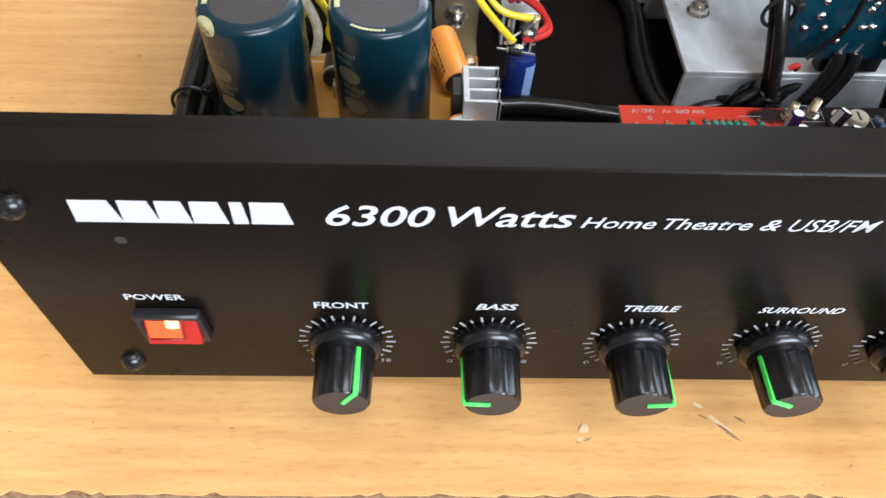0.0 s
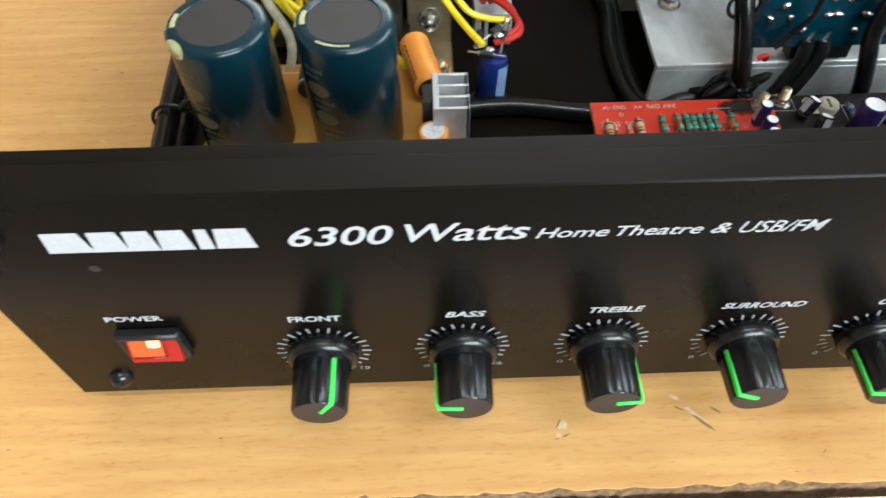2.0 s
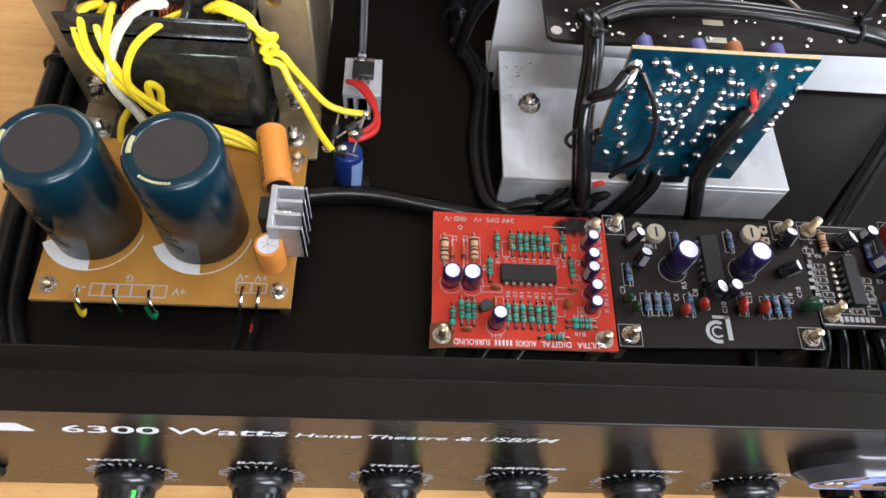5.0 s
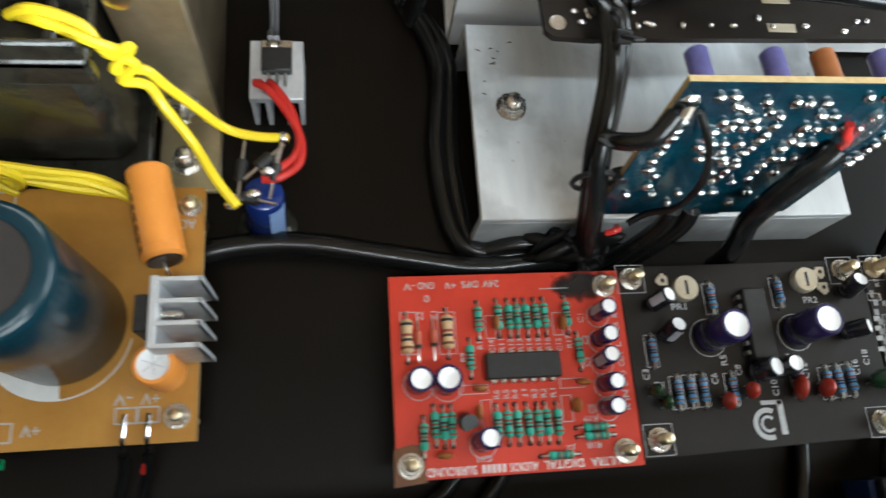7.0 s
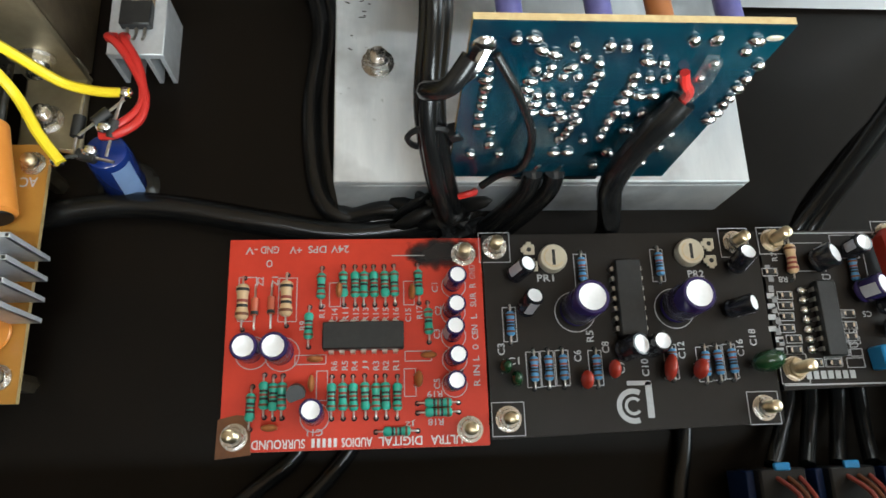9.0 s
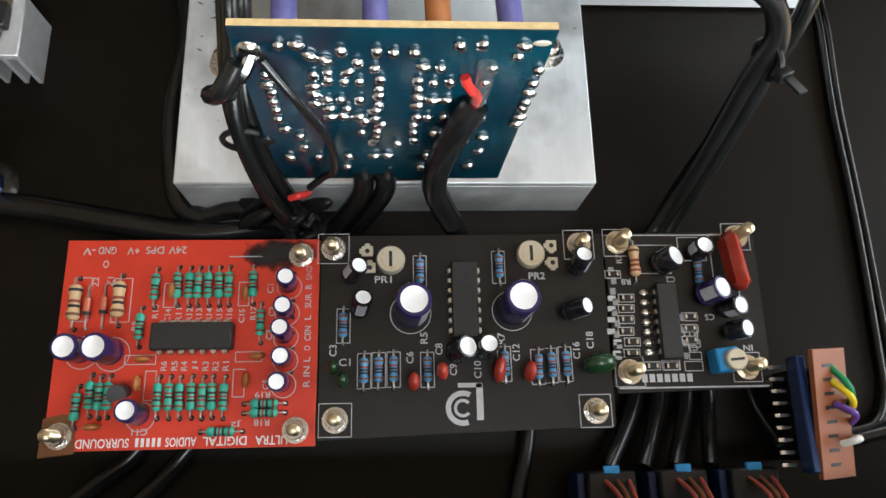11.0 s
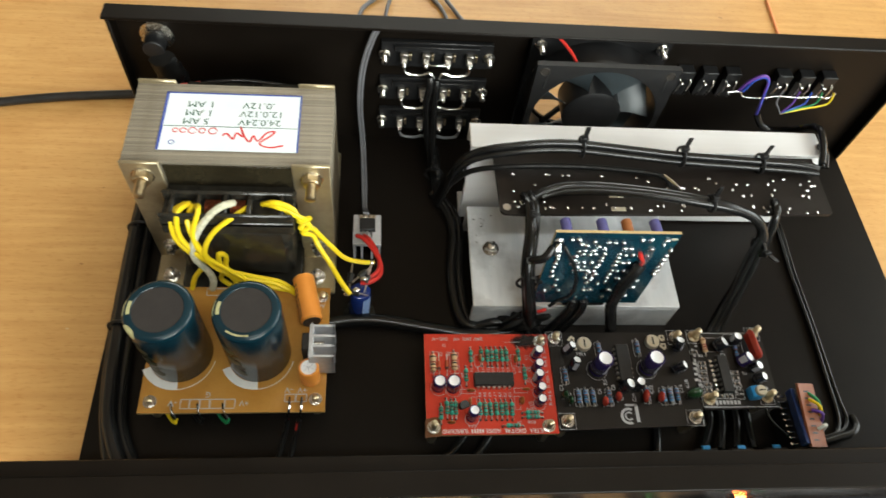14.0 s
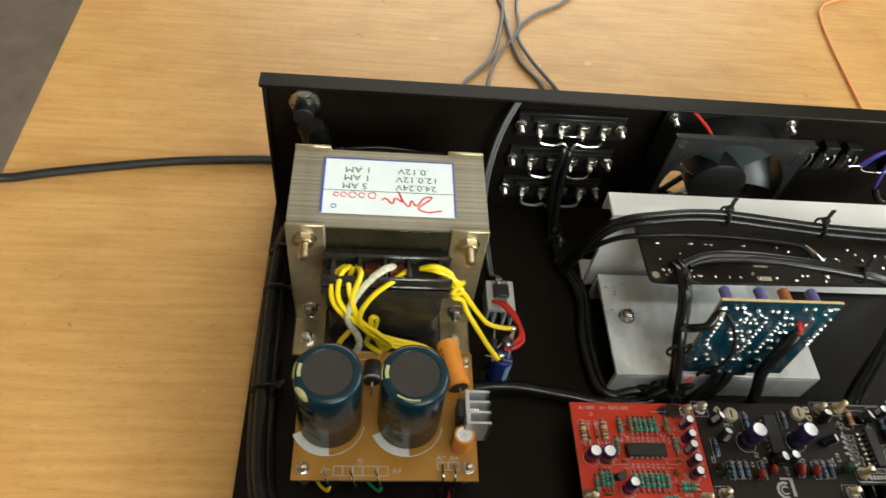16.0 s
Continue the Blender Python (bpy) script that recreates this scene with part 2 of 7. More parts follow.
BANDBRN = mat("brown_band", (0.14, 0.05, 0.02), 0.4)
GLASSD = mat("reddish_glass_diode", (0.45, 0.10, 0.05), 0.15, coat=0.5)
CERAMIC = mat("brown_ceramic", (0.34, 0.12, 0.03), 0.45, col2=(0.29, 0.10, 0.025), scale=400)
REDFILM = mat("red_film_lacquer", (0.34, 0.035, 0.02), 0.25, col2=(0.28, 0.028, 0.016), scale=300, coat=0.3)
GRNFILM = mat("green_film_lacquer", (0.010, 0.034, 0.012), 0.25, col2=(0.014, 0.046, 0.016), scale=300, coat=0.3)
EPOXY = mat("black_epoxy", (0.013, 0.013, 0.013), 0.45, col2=(0.02, 0.02, 0.02), scale=400, bump=0.05)
CREAM = mat("cream_trimmer", (0.60, 0.54, 0.42), 0.35, 0.35, col2=(0.52, 0.47, 0.36), scale=300)
BLUETRIM = mat("blue_trimmer_plastic", (0.03, 0.22, 0.50), 0.4, col2=(0.035, 0.25, 0.55), scale=300)
YELLOW = mat("yellow_pvc_insulation", (0.78, 0.60, 0.015), 0.32, col2=(0.72, 0.54, 0.012), scale=120)
REDWIRE = mat("red_pvc_insulation", (0.54, 0.030, 0.024), 0.32, col2=(0.47, 0.024, 0.019), scale=120)
BRAID = mat("cream_fibre_sleeve", (0.62, 0.60, 0.46), 0.8, col2=(0.40, 0.40, 0.28), scale=500, bump=0.5, bscale=900)
GREYWIRE = mat("grey_pvc_insulation", (0.13, 0.13, 0.14), 0.4, col2=(0.16, 0.16, 0.17), scale=120)
ORWIRE = mat("orange_pvc_insulation", (0.74, 0.29, 0.11), 0.4, col2=(0.66, 0.25, 0.09), scale=80)
BLUEWIRE = mat("blue_pvc_insulation", (0.03, 0.08, 0.42), 0.35)
VIOWIRE = mat("violet_pvc_insulation", (0.12, 0.05, 0.30), 0.35)
GRNWIRE = mat("green_pvc_insulation", (0.02, 0.22, 0.08), 0.35)
WHTWIRE = mat("white_pvc_insulation", (0.70, 0.70, 0.66), 0.4)
AMBERTAPE = mat("amber_tape", (0.15, 0.052, 0.011), 0.5, col2=(0.09, 0.032, 0.008), scale=200)
def stain_mat():
    """Scorch mark: dense in the middle, thinning out with a ragged edge."""
    m = mat("scorch_mark", (0.010, 0.008, 0.007), 0.7, col2=(0.02, 0.012, 0.010), scale=250)
    nt = m.node_tree
    tc = nt.nodes.new("ShaderNodeTexCoord")
    mp = nt.nodes.new("ShaderNodeMapping")
    mp.inputs["Scale"].default_value = (1 / 0.0150, 1 / 0.0068, 0)
    ln = nt.nodes.new("ShaderNodeVectorMath")
    ln.operation = "LENGTH"
    n = nt.nodes.new("ShaderNodeTexNoise")
    n.inputs["Scale"].default_value = 260
    ad = nt.nodes.new("ShaderNodeMath")
    ad.operation = "MULTIPLY_ADD"
    ad.inputs[1].default_value = 0.7
    rm = nt.nodes.new("ShaderNodeValToRGB")
    rm.color_ramp.elements[0].position, rm.color_ramp.elements[1].position = 0.62, 1.15
    rm.color_ramp.elements[0].color, rm.color_ramp.elements[1].color = (0.95, 0.95, 0.95, 1), (0, 0, 0, 1)
    nt.links.new(tc.outputs["Object"], mp.inputs[0])
    nt.links.new(tc.outputs["Object"], n.inputs[0])
    nt.links.new(mp.outputs[0], ln.inputs[0])
    nt.links.new(n.outputs[0], ad.inputs[0])
    nt.links.new(ln.outputs["Value"], ad.inputs[2])
    nt.links.new(ad.outputs[0], rm.inputs[0])
    nt.links.new(rm.outputs[0], nt.nodes["Principled BSDF"].inputs["Alpha"])
    return m


def sink_mat():
    """Mill-finish aluminium with fine brush lines and dark greasy smudges."""
    m = mat("smudged_mill_aluminium", (0.72, 0.75, 0.78), 0.42, 0.42, col2=(0.86, 0.88, 0.90), scale=45, stretch=(3.0, 0.55, 2), rvar=0.10, bump=0.10, bscale=1500)
    nt = m.node_tree
    b = nt.nodes["Principled BSDF"]
    base = b.inputs["Base Color"].links[0].from_socket
    tc = nt.nodes.new("ShaderNodeTexCoord")
    for scale, lo, hi, dark in ((38, 0.33, 0.50, 0.55), (330, 0.22, 0.28, 0.45)):
        n = nt.nodes.new("ShaderNodeTexNoise")
        n.inputs["Scale"].default_value, n.inputs["Detail"].default_value = scale, 4
        r = nt.nodes.new("ShaderNodeValToRGB")
        r.color_ramp.elements[0].position, r.color_ramp.elements[1].position = lo, hi
        r.color_ramp.elements[0].color, r.color_ramp.elements[1].color = (dark, dark, dark, 1), (1, 1, 1, 1)
        x = nt.nodes.new("ShaderNodeMix")
        x.data_type, x.blend_type = "RGBA", "MULTIPLY"
        x.inputs[0].default_value = 1.0
        nt.links.new(tc.outputs["Object"], n.inputs[0])
        nt.links.new(n.outputs[0], r.inputs[0])
        nt.links.new(base, x.inputs[6])
        nt.links.new(r.outputs[0], x.inputs[7])
        base = x.outputs[2]
    nt.links.new(base, b.inputs["Base Color"])
    return m


SCORCH = stain_mat()
ALU_SINK = sink_mat()
# rocker and lens emit a little in place of neon light shining through
ROCKER = mat("red_translucent_rocker", (0.30, 0.016, 0.012), 0.15, emit=(1.0, 0.04, 0.015), power=0.05, coat=0.5)
ROCKER_RIB = mat("dark_red_rib", (0.16, 0.012, 0.01), 0.25, coat=0.4)
LENS = mat("orange_lit_lens", (0.7, 0.08, 0.02), 0.2, emit=(1.0, 0.075, 0.012), power=0.24, coat=0.4)
NEON = mat("neon_glow", (1.0, 0.5, 0.2), 0.3, emit=(1.0, 0.34, 0.08), power=2.8)
# weak emission in the plastic imitates the lit core shining through it
GLOWG = mat("green_translucent_plastic", (0.015, 0.30, 0.05), 0.22, emit=(0.06, 0.70, 0.08), power=0.09, coat=0.4)
GLOWY = mat("lit_led_core", (1.0, 0.9, 0.5), 0.3, emit=(1.0, 0.74, 0.20), power=0.75)
GLOWR = mat("red_indicator", (0.9, 0.05, 0.02), 0.3, emit=(1.0, 0.09, 0.015), power=420.0)
PALEBLUE = mat("pale_blue_print", (0.18, 0.24, 0.52), 0.4)
BEZEL = mat("gloss_black_bezel", (0.02, 0.02, 0.023), 0.18, col2=(0.026, 0.026, 0.03), scale=100)
PLASTIC = mat("black_moulded_plastic", (0.008, 0.008, 0.0085), 0.36, ior=1.36, col2=(0.013, 0.013, 0.0135), scale=200)
FANBLADE = mat("dark_fan_plastic", (0.045, 0.058, 0.066), 0.34, col2=(0.055, 0.068, 0.076), scale=100)
CLEARBAG = mat("clear_plastic_film", (0.85, 0.85, 0.82), 0.12, clear=0.9, alpha=0.35)
NAVYPL = mat("navy_moulded_plastic", (0.006, 0.020, 0.085), 0.4, col2=(0.008, 0.025, 0.10), scale=300)
SCUFF = mat("scuffed_laminate", (0.30, 0.18, 0.085), 0.7, col2=(0.16, 0.09, 0.045), scale=700)
PALEWOOD = mat("bare_pale_wood", (0.66, 0.50, 0.30), 0.8, col2=(0.52, 0.36, 0.20), scale=700)
CYANBTN = mat("blue_button_plastic", (0.03, 0.16, 0.60), 0.35)


# ---------------------------------------------------------------- mesh builder
class Geo:
    """Collects vertices and faces in u; mesh() turns them into one mesh in metres."""

    def __init__(self):
        self.v, self.f, self.m, self.s, self.mats = [], [], [], [], []

    def add(self, verts, faces, material, smooth=False, M=None):
        if material not in self.mats:
            self.mats.append(material)
        k, o = self.mats.index(material), len(self.v)
        self.v += [tuple(M @ Vector(p)) for p in verts] if M is not None else [tuple(p) for p in verts]
        for f in faces:
            self.f.append(tuple(i + o for i in f))
            self.m.append(k)
            self.s.append(smooth)
        return self

    def box(self, c, size, material, b=0.0, M=None):
        hx, hy, hz = (d / 2 for d in size)
        b = min(b, 0.45 * min(size)) if b else min(0.02 * min(size), 0.2)
        verts, ids = [], {}
        for sx in (-1, 1):
            for sy in (-1, 1):
                for sz in (-1, 1):
                    for a in range(3):
                        p = [sx * (hx - b), sy * (hy - b), sz * (hz - b)]
                        p[a] = (sx * hx, sy * hy, sz * hz)[a]
                        ids[(sx, sy, sz, a)] = len(verts)
                        verts.append(Vector(p))
        faces = []
        for a in range(3):
            u, w = [i for i in range(3) if i != a]
            for s in (-1, 1):
                q = []
                for su, sw in ((-1, -1), (1, -1), (1, 1), (-1, 1)):
                    k = [0, 0, 0]
                    k[a], k[u], k[w] = s, su, sw
                    q.append(ids[(*k, a)])
                faces.append(q)
            for su in (-1, 1):
                for sw in (-1, 1):
                    q = []
                    for s, ax in ((-1, u), (1, u), (1, w), (-1, w)):
                        k = [0, 0, 0]
                        k[a], k[u], k[w] = s, su, sw
                        q.append(ids[(*k, ax)])
                    faces.append(q)
        for sx in (-1, 1):
            for sy in (-1, 1):
                for sz in (-1, 1):
                    faces.append([ids[(sx, sy, sz, a)] for a in range(3)])
        out = []
        for f in faces:
            p = [verts[i] for i in f]
            n = (p[1] - p[0]).cross(p[2] - p[0])
            out.append(f if n.dot(sum(p, Vector()) / len(p)) > 0 else f[::-1])
        T = Matrix.Translation(c)
        return self.add(verts, out, material, False, (M @ T) if M is not None else T)

    def lathe(self, prof, material, seg=16, M=None, smooth=True):
        """prof: (radius, height) pairs from the bottom up; ends on the axis close it."""
        verts, faces, rings = [], [], []
        for r, z in prof:
            if r < 1e-6:
                rings.append([len(verts)] * seg)
                verts.append((0, 0, z))
            else:
                rings.append([len(verts) + i for i in range(seg)])
                verts += [(r * math.cos(2 * math.pi * i / seg), r * math.sin(2 * math.pi * i / seg), z) for i in range(seg)]
        for a, c in zip(rings, rings[1:]):
            for i in range(seg):
                j = (i + 1) % seg
                q = [a[i], a[j], c[j], c[i]]
                q = [x for n, x in enumerate(q) if x not in q[:n]]
                if len(q) > 2:
                    faces.append(q)
        return self.add(verts, faces, material, smooth, M)

    def cyl(self, p0, p1, r, material, seg=14, r1=None, b=0.0, M=None):
        p0, p1 = Vector(p0), Vector(p1)
        h = (p1 - p0).length
        r1 = r if r1 is None else r1
        T = Matrix.Translation(p0) @ (p1 - p0).to_track_quat("Z", "Y").to_matrix().to_4x4()
        b = b or 0.08 * min(r, h)
        return self.lathe([(0, 0), (r - b, 0), (r, b), (r1, h - b), (max(r1 - b, 0.01), h), (0, h)], material, seg, (M @ T) if M is not None else T)

    def tube(self, pts, r, material, seg=8, res=5, M=None, flat=1.0):
        P = [Vector(p) for p in pts]
        Q = []
        for i in range(len(P) - 1):
            a, b_, c, d = P[max(i - 1, 0)], P[i], P[i + 1], P[min(i + 2, len(P) - 1)]
            for k in range(res):
                t = k / res
                Q.append(0.5 * (2 * b_ + (c - a) * t + (2 * a - 5 * b_ + 4 * c - d) * t * t + (3 * b_ - a - 3 * c + d) * t ** 3))
        Q.append(P[-1])
        verts, faces = [], []
        up = None
        for i, q in enumerate(Q):
            d = (Q[min(i + 1, len(Q) - 1)] - Q[max(i - 1, 0)]).normalized()
            if up is None:
                up = Vector((0, 0, 1)) if abs(d.z) < 0.9 else Vector((1, 0, 0))
            side = d.cross(up).normalized()
            up = side.cross(d).normalized()
            for k in range(seg):
                w = 2 * math.pi * k / seg
                verts.append(q + r * (math.cos(w) * side + math.sin(w) * up * flat))
        n = len(Q)
        for i in range(n - 1):
            for k in range(seg):
                j = (k + 1) % seg
                faces.append((i * seg + k, i * seg + j, (i + 1) * seg + j, (i + 1) * seg + k))
        faces.append(tuple(range(seg))[::-1])
        faces.append(tuple((n - 1) * seg + k for k in range(seg)))
        return self.add(verts, faces, material, True, M)

    def prism(self, poly, z0, z1, material, M=None):
        n = len(poly)
        area = sum(poly[i][0] * poly[(i + 1) % n][1] - poly[(i + 1) % n][0] * poly[i][1] for i in range(n))
        if area < 0:
            poly = poly[::-1]
        verts = [(x, y, z0) for x, y in poly] + [(x, y, z1) for x, y in poly]
        faces = [tuple(range(n))[::-1], tuple(range(n, 2 * n))]
        faces += [(i, (i + 1) % n, n + (i + 1) % n, n + i) for i in range(n)]
        return self.add(verts, faces, material, False, M)

    def blob(self, c, r, material, seg=8, squash=(1, 1, 1), M=None):
        T = Matrix.Translation(c) @ Matrix.Diagonal((*squash, 1))
        prof = [(r * math.sin(math.pi * k / 6), -r * math.cos(math.pi * k / 6)) for k in range(7)]
        return self.lathe([(0, -r)] + prof[1:-1] + [(0, r)], material, seg, (M @ T) if M is not None else T)

    def text(self, body, width, height, material, M, depth=0.15, shear=0.0, bold=0.0):
        """Lettering fitted into width x height, its lower left corner at M's origin."""
        cu = bpy.data.curves.new("lettering", "FONT")
        cu.body, cu.shear, cu.offset, cu.resolution_u, cu.extrude = body, shear, bold, 3, 0.0
        ob = bpy.data.objects.new("lettering", cu)
        me = bpy.data.meshes.new_from_object(ob)
        co = [v.co.copy() for v in me.vertices]
        x0, x1 = min(c.x for c in co), max(c.x for c in co)
        y0, y1 = min(c.y for c in co), max(c.y for c in co)
        fy = height / (y1 - y0)
        fx = width / (x1 - x0) if width else fy
        verts = [((c.x - x0) * fx, (c.y - y0) * fy, depth) for c in co]
        self.add(verts, [tuple(p.vertices) for p in me.polygons], material, False, M)
        bpy.data.objects.remove(ob)
        bpy.data.curves.remove(cu)
        bpy.data.meshes.remove(me)
        return self

    def mesh(self, name):
        me = bpy.data.meshes.new(name)
        me.from_pydata([(x * K, y * K, z * K) for x, y, z in self.v], [], self.f)
        for m in self.mats:
            me.materials.append(m)
        me.polygons.foreach_set("material_index", self.m)
        me.polygons.foreach_set("use_smooth", self.s)
        me.update()
        me.set_sharp_from_angle(angle=radians(42))
        return me


def at(x, y, z, rx=0, ry=0, rz=0):
    """A pose in u and degrees, for geometry that is still in u."""
    return Matrix.LocRotScale((x, y, z), Euler([radians(a) for a in (rx, ry, rz)]), None)


def put(name, geo, parent=None, M=None, label=""):
    """One mesh object from a Geo or a shared mesh, placed by M (in u) under its parent."""
    me = geo if isinstance(geo, bpy.types.Mesh) else geo.mesh(name)
    ob = new(name, me)
    if M is not None:
        M = M.copy()
        M.translation *= K
        ob.matrix_basis = M
    ob.parent = parent
    return tagged(ob, label) if label else ob


def thing(name, x, y, z, label, category, group="", kind="", rz=0):
    """An Empty at a thing's base, for its parts."""
    ob = new(name)
    ob.empty_display_size = 0.01
    ob.matrix_basis = pose(x * K, y * K, z * K, 0, 0, rz)
    return tagged(ob, label, category, group, kind)


def hexagon(r):
    return [(r * math.cos(math.pi * k / 3), r * math.sin(math.pi * k / 3)) for k in range(6)]


def nut(g, x, y, z, r=3.1, h=2.4, stud=4.0, material=None, washer=True, M=None):
    """Hex nut on a washer, with the end of a threaded stud."""
    m = material or STEEL
    M = M if M is not None else at(0, 0, 0)
    T = M @ at(x, y, z, 0, 0, random.uniform(0, 60))
    if washer:
        g.lathe([(0, 0), (r * 1.15, 0), (r * 1.15, 0.5), (0, 0.5)], STEEL, 16, T)
    g.prism(hexagon(r), 0.5, h * 0.8, m, T)
    g.lathe([(r * 0.86, h * 0.8), (r * 0.8, h), (0, h)], m, 12, T)
    prof, zz = [(r * 0.52, h - 0.1)], h
    while zz < h + stud:
        prof += [(r * 0.55, zz + 0.25), (r * 0.46, zz + 0.5)]
        zz += 0.5
    g.lathe(prof + [(0, zz + 0.1)], BRASS if material is None else material, 10, T)
    return g

def ring_line(g, x, y, z, r, material=None, a0=0, a1=360, t=0.22):
    n, verts, faces = 28, [], []
    for k in range(n + 1):
        a = radians(a0 + (a1 - a0) * k / n)
        verts += [(x + (r - t) * math.cos(a), y + (r - t) * math.sin(a), z), (x + r * math.cos(a), y + r * math.sin(a), z)]
    faces = [(2 * k, 2 * k + 1, 2 * k + 3, 2 * k + 2) for k in range(n)]
    g.add(verts, faces, material or WHITE)
    return g


# ---------------------------------------------------------------- room
def build_room():
    g = Geo().box((300, 200, -838), (6000, 6000, 16), CONCRETE)
    tagged(put("floor", g), "bare grey-brown cement floor", "floor", kind="structure")
    g = Geo().box((300, 200, 2210), (6000, 6000, 20), CEILP)
    tagged(put("ceiling", g), "plain grey painted ceiling", "ceiling", kind="structure")
    g = Geo().box((-2560, 200, 685), (20, 5200, 3030), WALLP)
    tagged(put("wall_west", g), "plain drab painted wall", "wall", kind="structure")
    g = Geo()
    g.box((-1113, -2560, 685), (2894, 20, 3030), WALLP).box((2610, -2560, 685), (100, 20, 3030), WALLP)
    g.box((1447, -2560, -135), (2222, 20, 1390), WALLP).box((1447, -2560, 2095), (2222, 20, 210), WALLP)
    tagged(put("wall_south", g), "drab wall round a window opening", "wall", kind="structure")
    # two walls with a window opening each
    g = Geo()
    g.box((-1580, 2660, 685), (1940, 20, 3030), WALLP).box((2420, 2660, 685), (1460, 20, 3030), WALLP)
    g.box((540, 2660, -240), (2300, 20, 1180), WALLP).box((540, 2660, 1985), (2300, 20, 430), WALLP)
    tagged(put("wall_north", g), "drab wall round a window opening", "wall", kind="structure")
    g = Geo()
    g.box((2660, -1560, 685), (20, 1980, 3030), WALLP).box((2660, 1960, 685), (20, 1380, 3030), WALLP)
    g.box((2660, 350, -240), (20, 1840, 1180), WALLP).box((2660, 350, 1985), (20, 1840, 430), WALLP)
    tagged(put("wall_east", g), "drab wall round a window opening", "wall", kind="structure")


def build_table():
    t = thing("table", 600, 500, -830, "worn wooden table with a beech laminate top", "table")
    up = at(-600, -500, 830)
    g = Geo()
    # laminate sheet with a chipped front edge
    rnd = random.Random(4)
    x, front = -165.0, []
    while x < 1500:
        chip = rnd.random()
        front.append((x, -33.4 + (rnd.uniform(0.4, 1.5) if chip > 0.80 else rnd.uniform(-0.15, 0.15)) - 0.010 * max(0, x - 240)))
        x += rnd.uniform(1.5, 6)
    poly = front + [(1500, 1200), (-165, 1200)]
    g.prism(poly, -1.2, 0, WOOD)
    put("laminate_top", g, t, up, "beech-patterned laminate with chipped front edge")
    g = Geo()
    rnd = random.Random(8)
    x, edge = -164.0, []
    while x < 1499:
        edge.append((x, -33.7 + rnd.uniform(-0.6, 0.5) - 0.010 * max(0, x - 240)))
        x += rnd.uniform(1, 3)
    g.prism(edge + [(1499, 1199), (-164, 1199)], -20, -1.25, CORE)
    put("board_core", g, t, up, "dark exposed particle board")
    g = Geo().prism([(-164, -49), (1498, -63), (1498, -45), (-164, -34.6)], -14, -4.5, BAND)
    put("edge_strip", g, t, up, "pale pink edge strip")
    g = Geo().prism([(-164, -80), (1498, -92), (1498, -64), (-164, -50)], -30, -13, STEEL_GREY)
    put("front_rail", g, t, up, "grey front rail")
    for lx, ly in ((-120, 20), (1440, 20), (-120, 1150), (1440, 1150)):
        g = Geo().box((lx, ly, -425), (60, 60, 810), STEEL_GREY, 2)
        put("leg", g, t, up)
    # dents and nicks in the laminate
    rnd = random.Random(12)
    for px, py, s, w, a in ((173.3, -12.4, 2.2, 1.5, 60), (171.6, -15.8, 1.2, 0.8, 20), (217.0, -10.4, 5.2, 0.9, -46), (211.4, -4.2, 2.4, 0.7, -30), (131.1, 456.7, 5.0, 3.2, 8), (221, 428, 2.6, 1.8, 40), (264.4, 435.6, 4.2, 2.2, 15), (-6.7, 120, 1.2, 0.6, 0)):
        poly = [(s * math.cos(2 * math.pi * k / 11) * rnd.uniform(0.6, 1.15), w * math.sin(2 * math.pi * k / 11) * rnd.uniform(0.5, 1.2)) for k in range(11)]
        put("pale_scar", Geo().prism(poly, 0.0, 0.04, PALEWOOD, at(px, py, 0, 0, 0, a)), t, up)
    for px, py, s, a in ((219, -13, 4.6, -42), (224, -9, 2.4, -35), (212, -8, 2.0, -30), (172, -12, 2.0, 60), (174, -16, 1.6, 20), (171, -17, 1.2, 0), (63, -13, 1.0, 0), (-109, 201, 1.6, 20),
                         (66.7, 454.4, 3.2, 10), (70, 452, 1.6, 60), (100, 462, 2.6, 15), (114.4, 407.8, 1.8, 30), (-73.3, 313.3, 1.2, 0), (-114.4, 160, 1.4, 70), (-104.4, 194.4, 2.0, 60), (30, -20, 0.8, 30), (-4.4, -14.4, 0.9, 0), (20, -11.1, 0.9, 80), (244.4, -30, 0.8, 0), (255, -24, 1.2, 40), (221, 431, 1.6, -50)):
        n = 9
        poly = [((s * math.cos(2 * math.pi * k / n)) * rnd.uniform(0.6, 1.1), s * 0.16 * math.sin(2 * math.pi * k / n) * rnd.uniform(0.5, 1.3)) for k in range(n)]
        put("dent", Geo().prism(poly, 0.0, 0.05, SCUFF, at(px, py, 0, 0, 0, a)), t, up)


build_room()
build_table()


# ---------------------------------------------------------------- chassis
CH = thing("amplifier_chassis", 267, 130, 0, "open black steel amplifier case without its lid, on the table", "amplifier")
UP = at(-267, -130, 0)


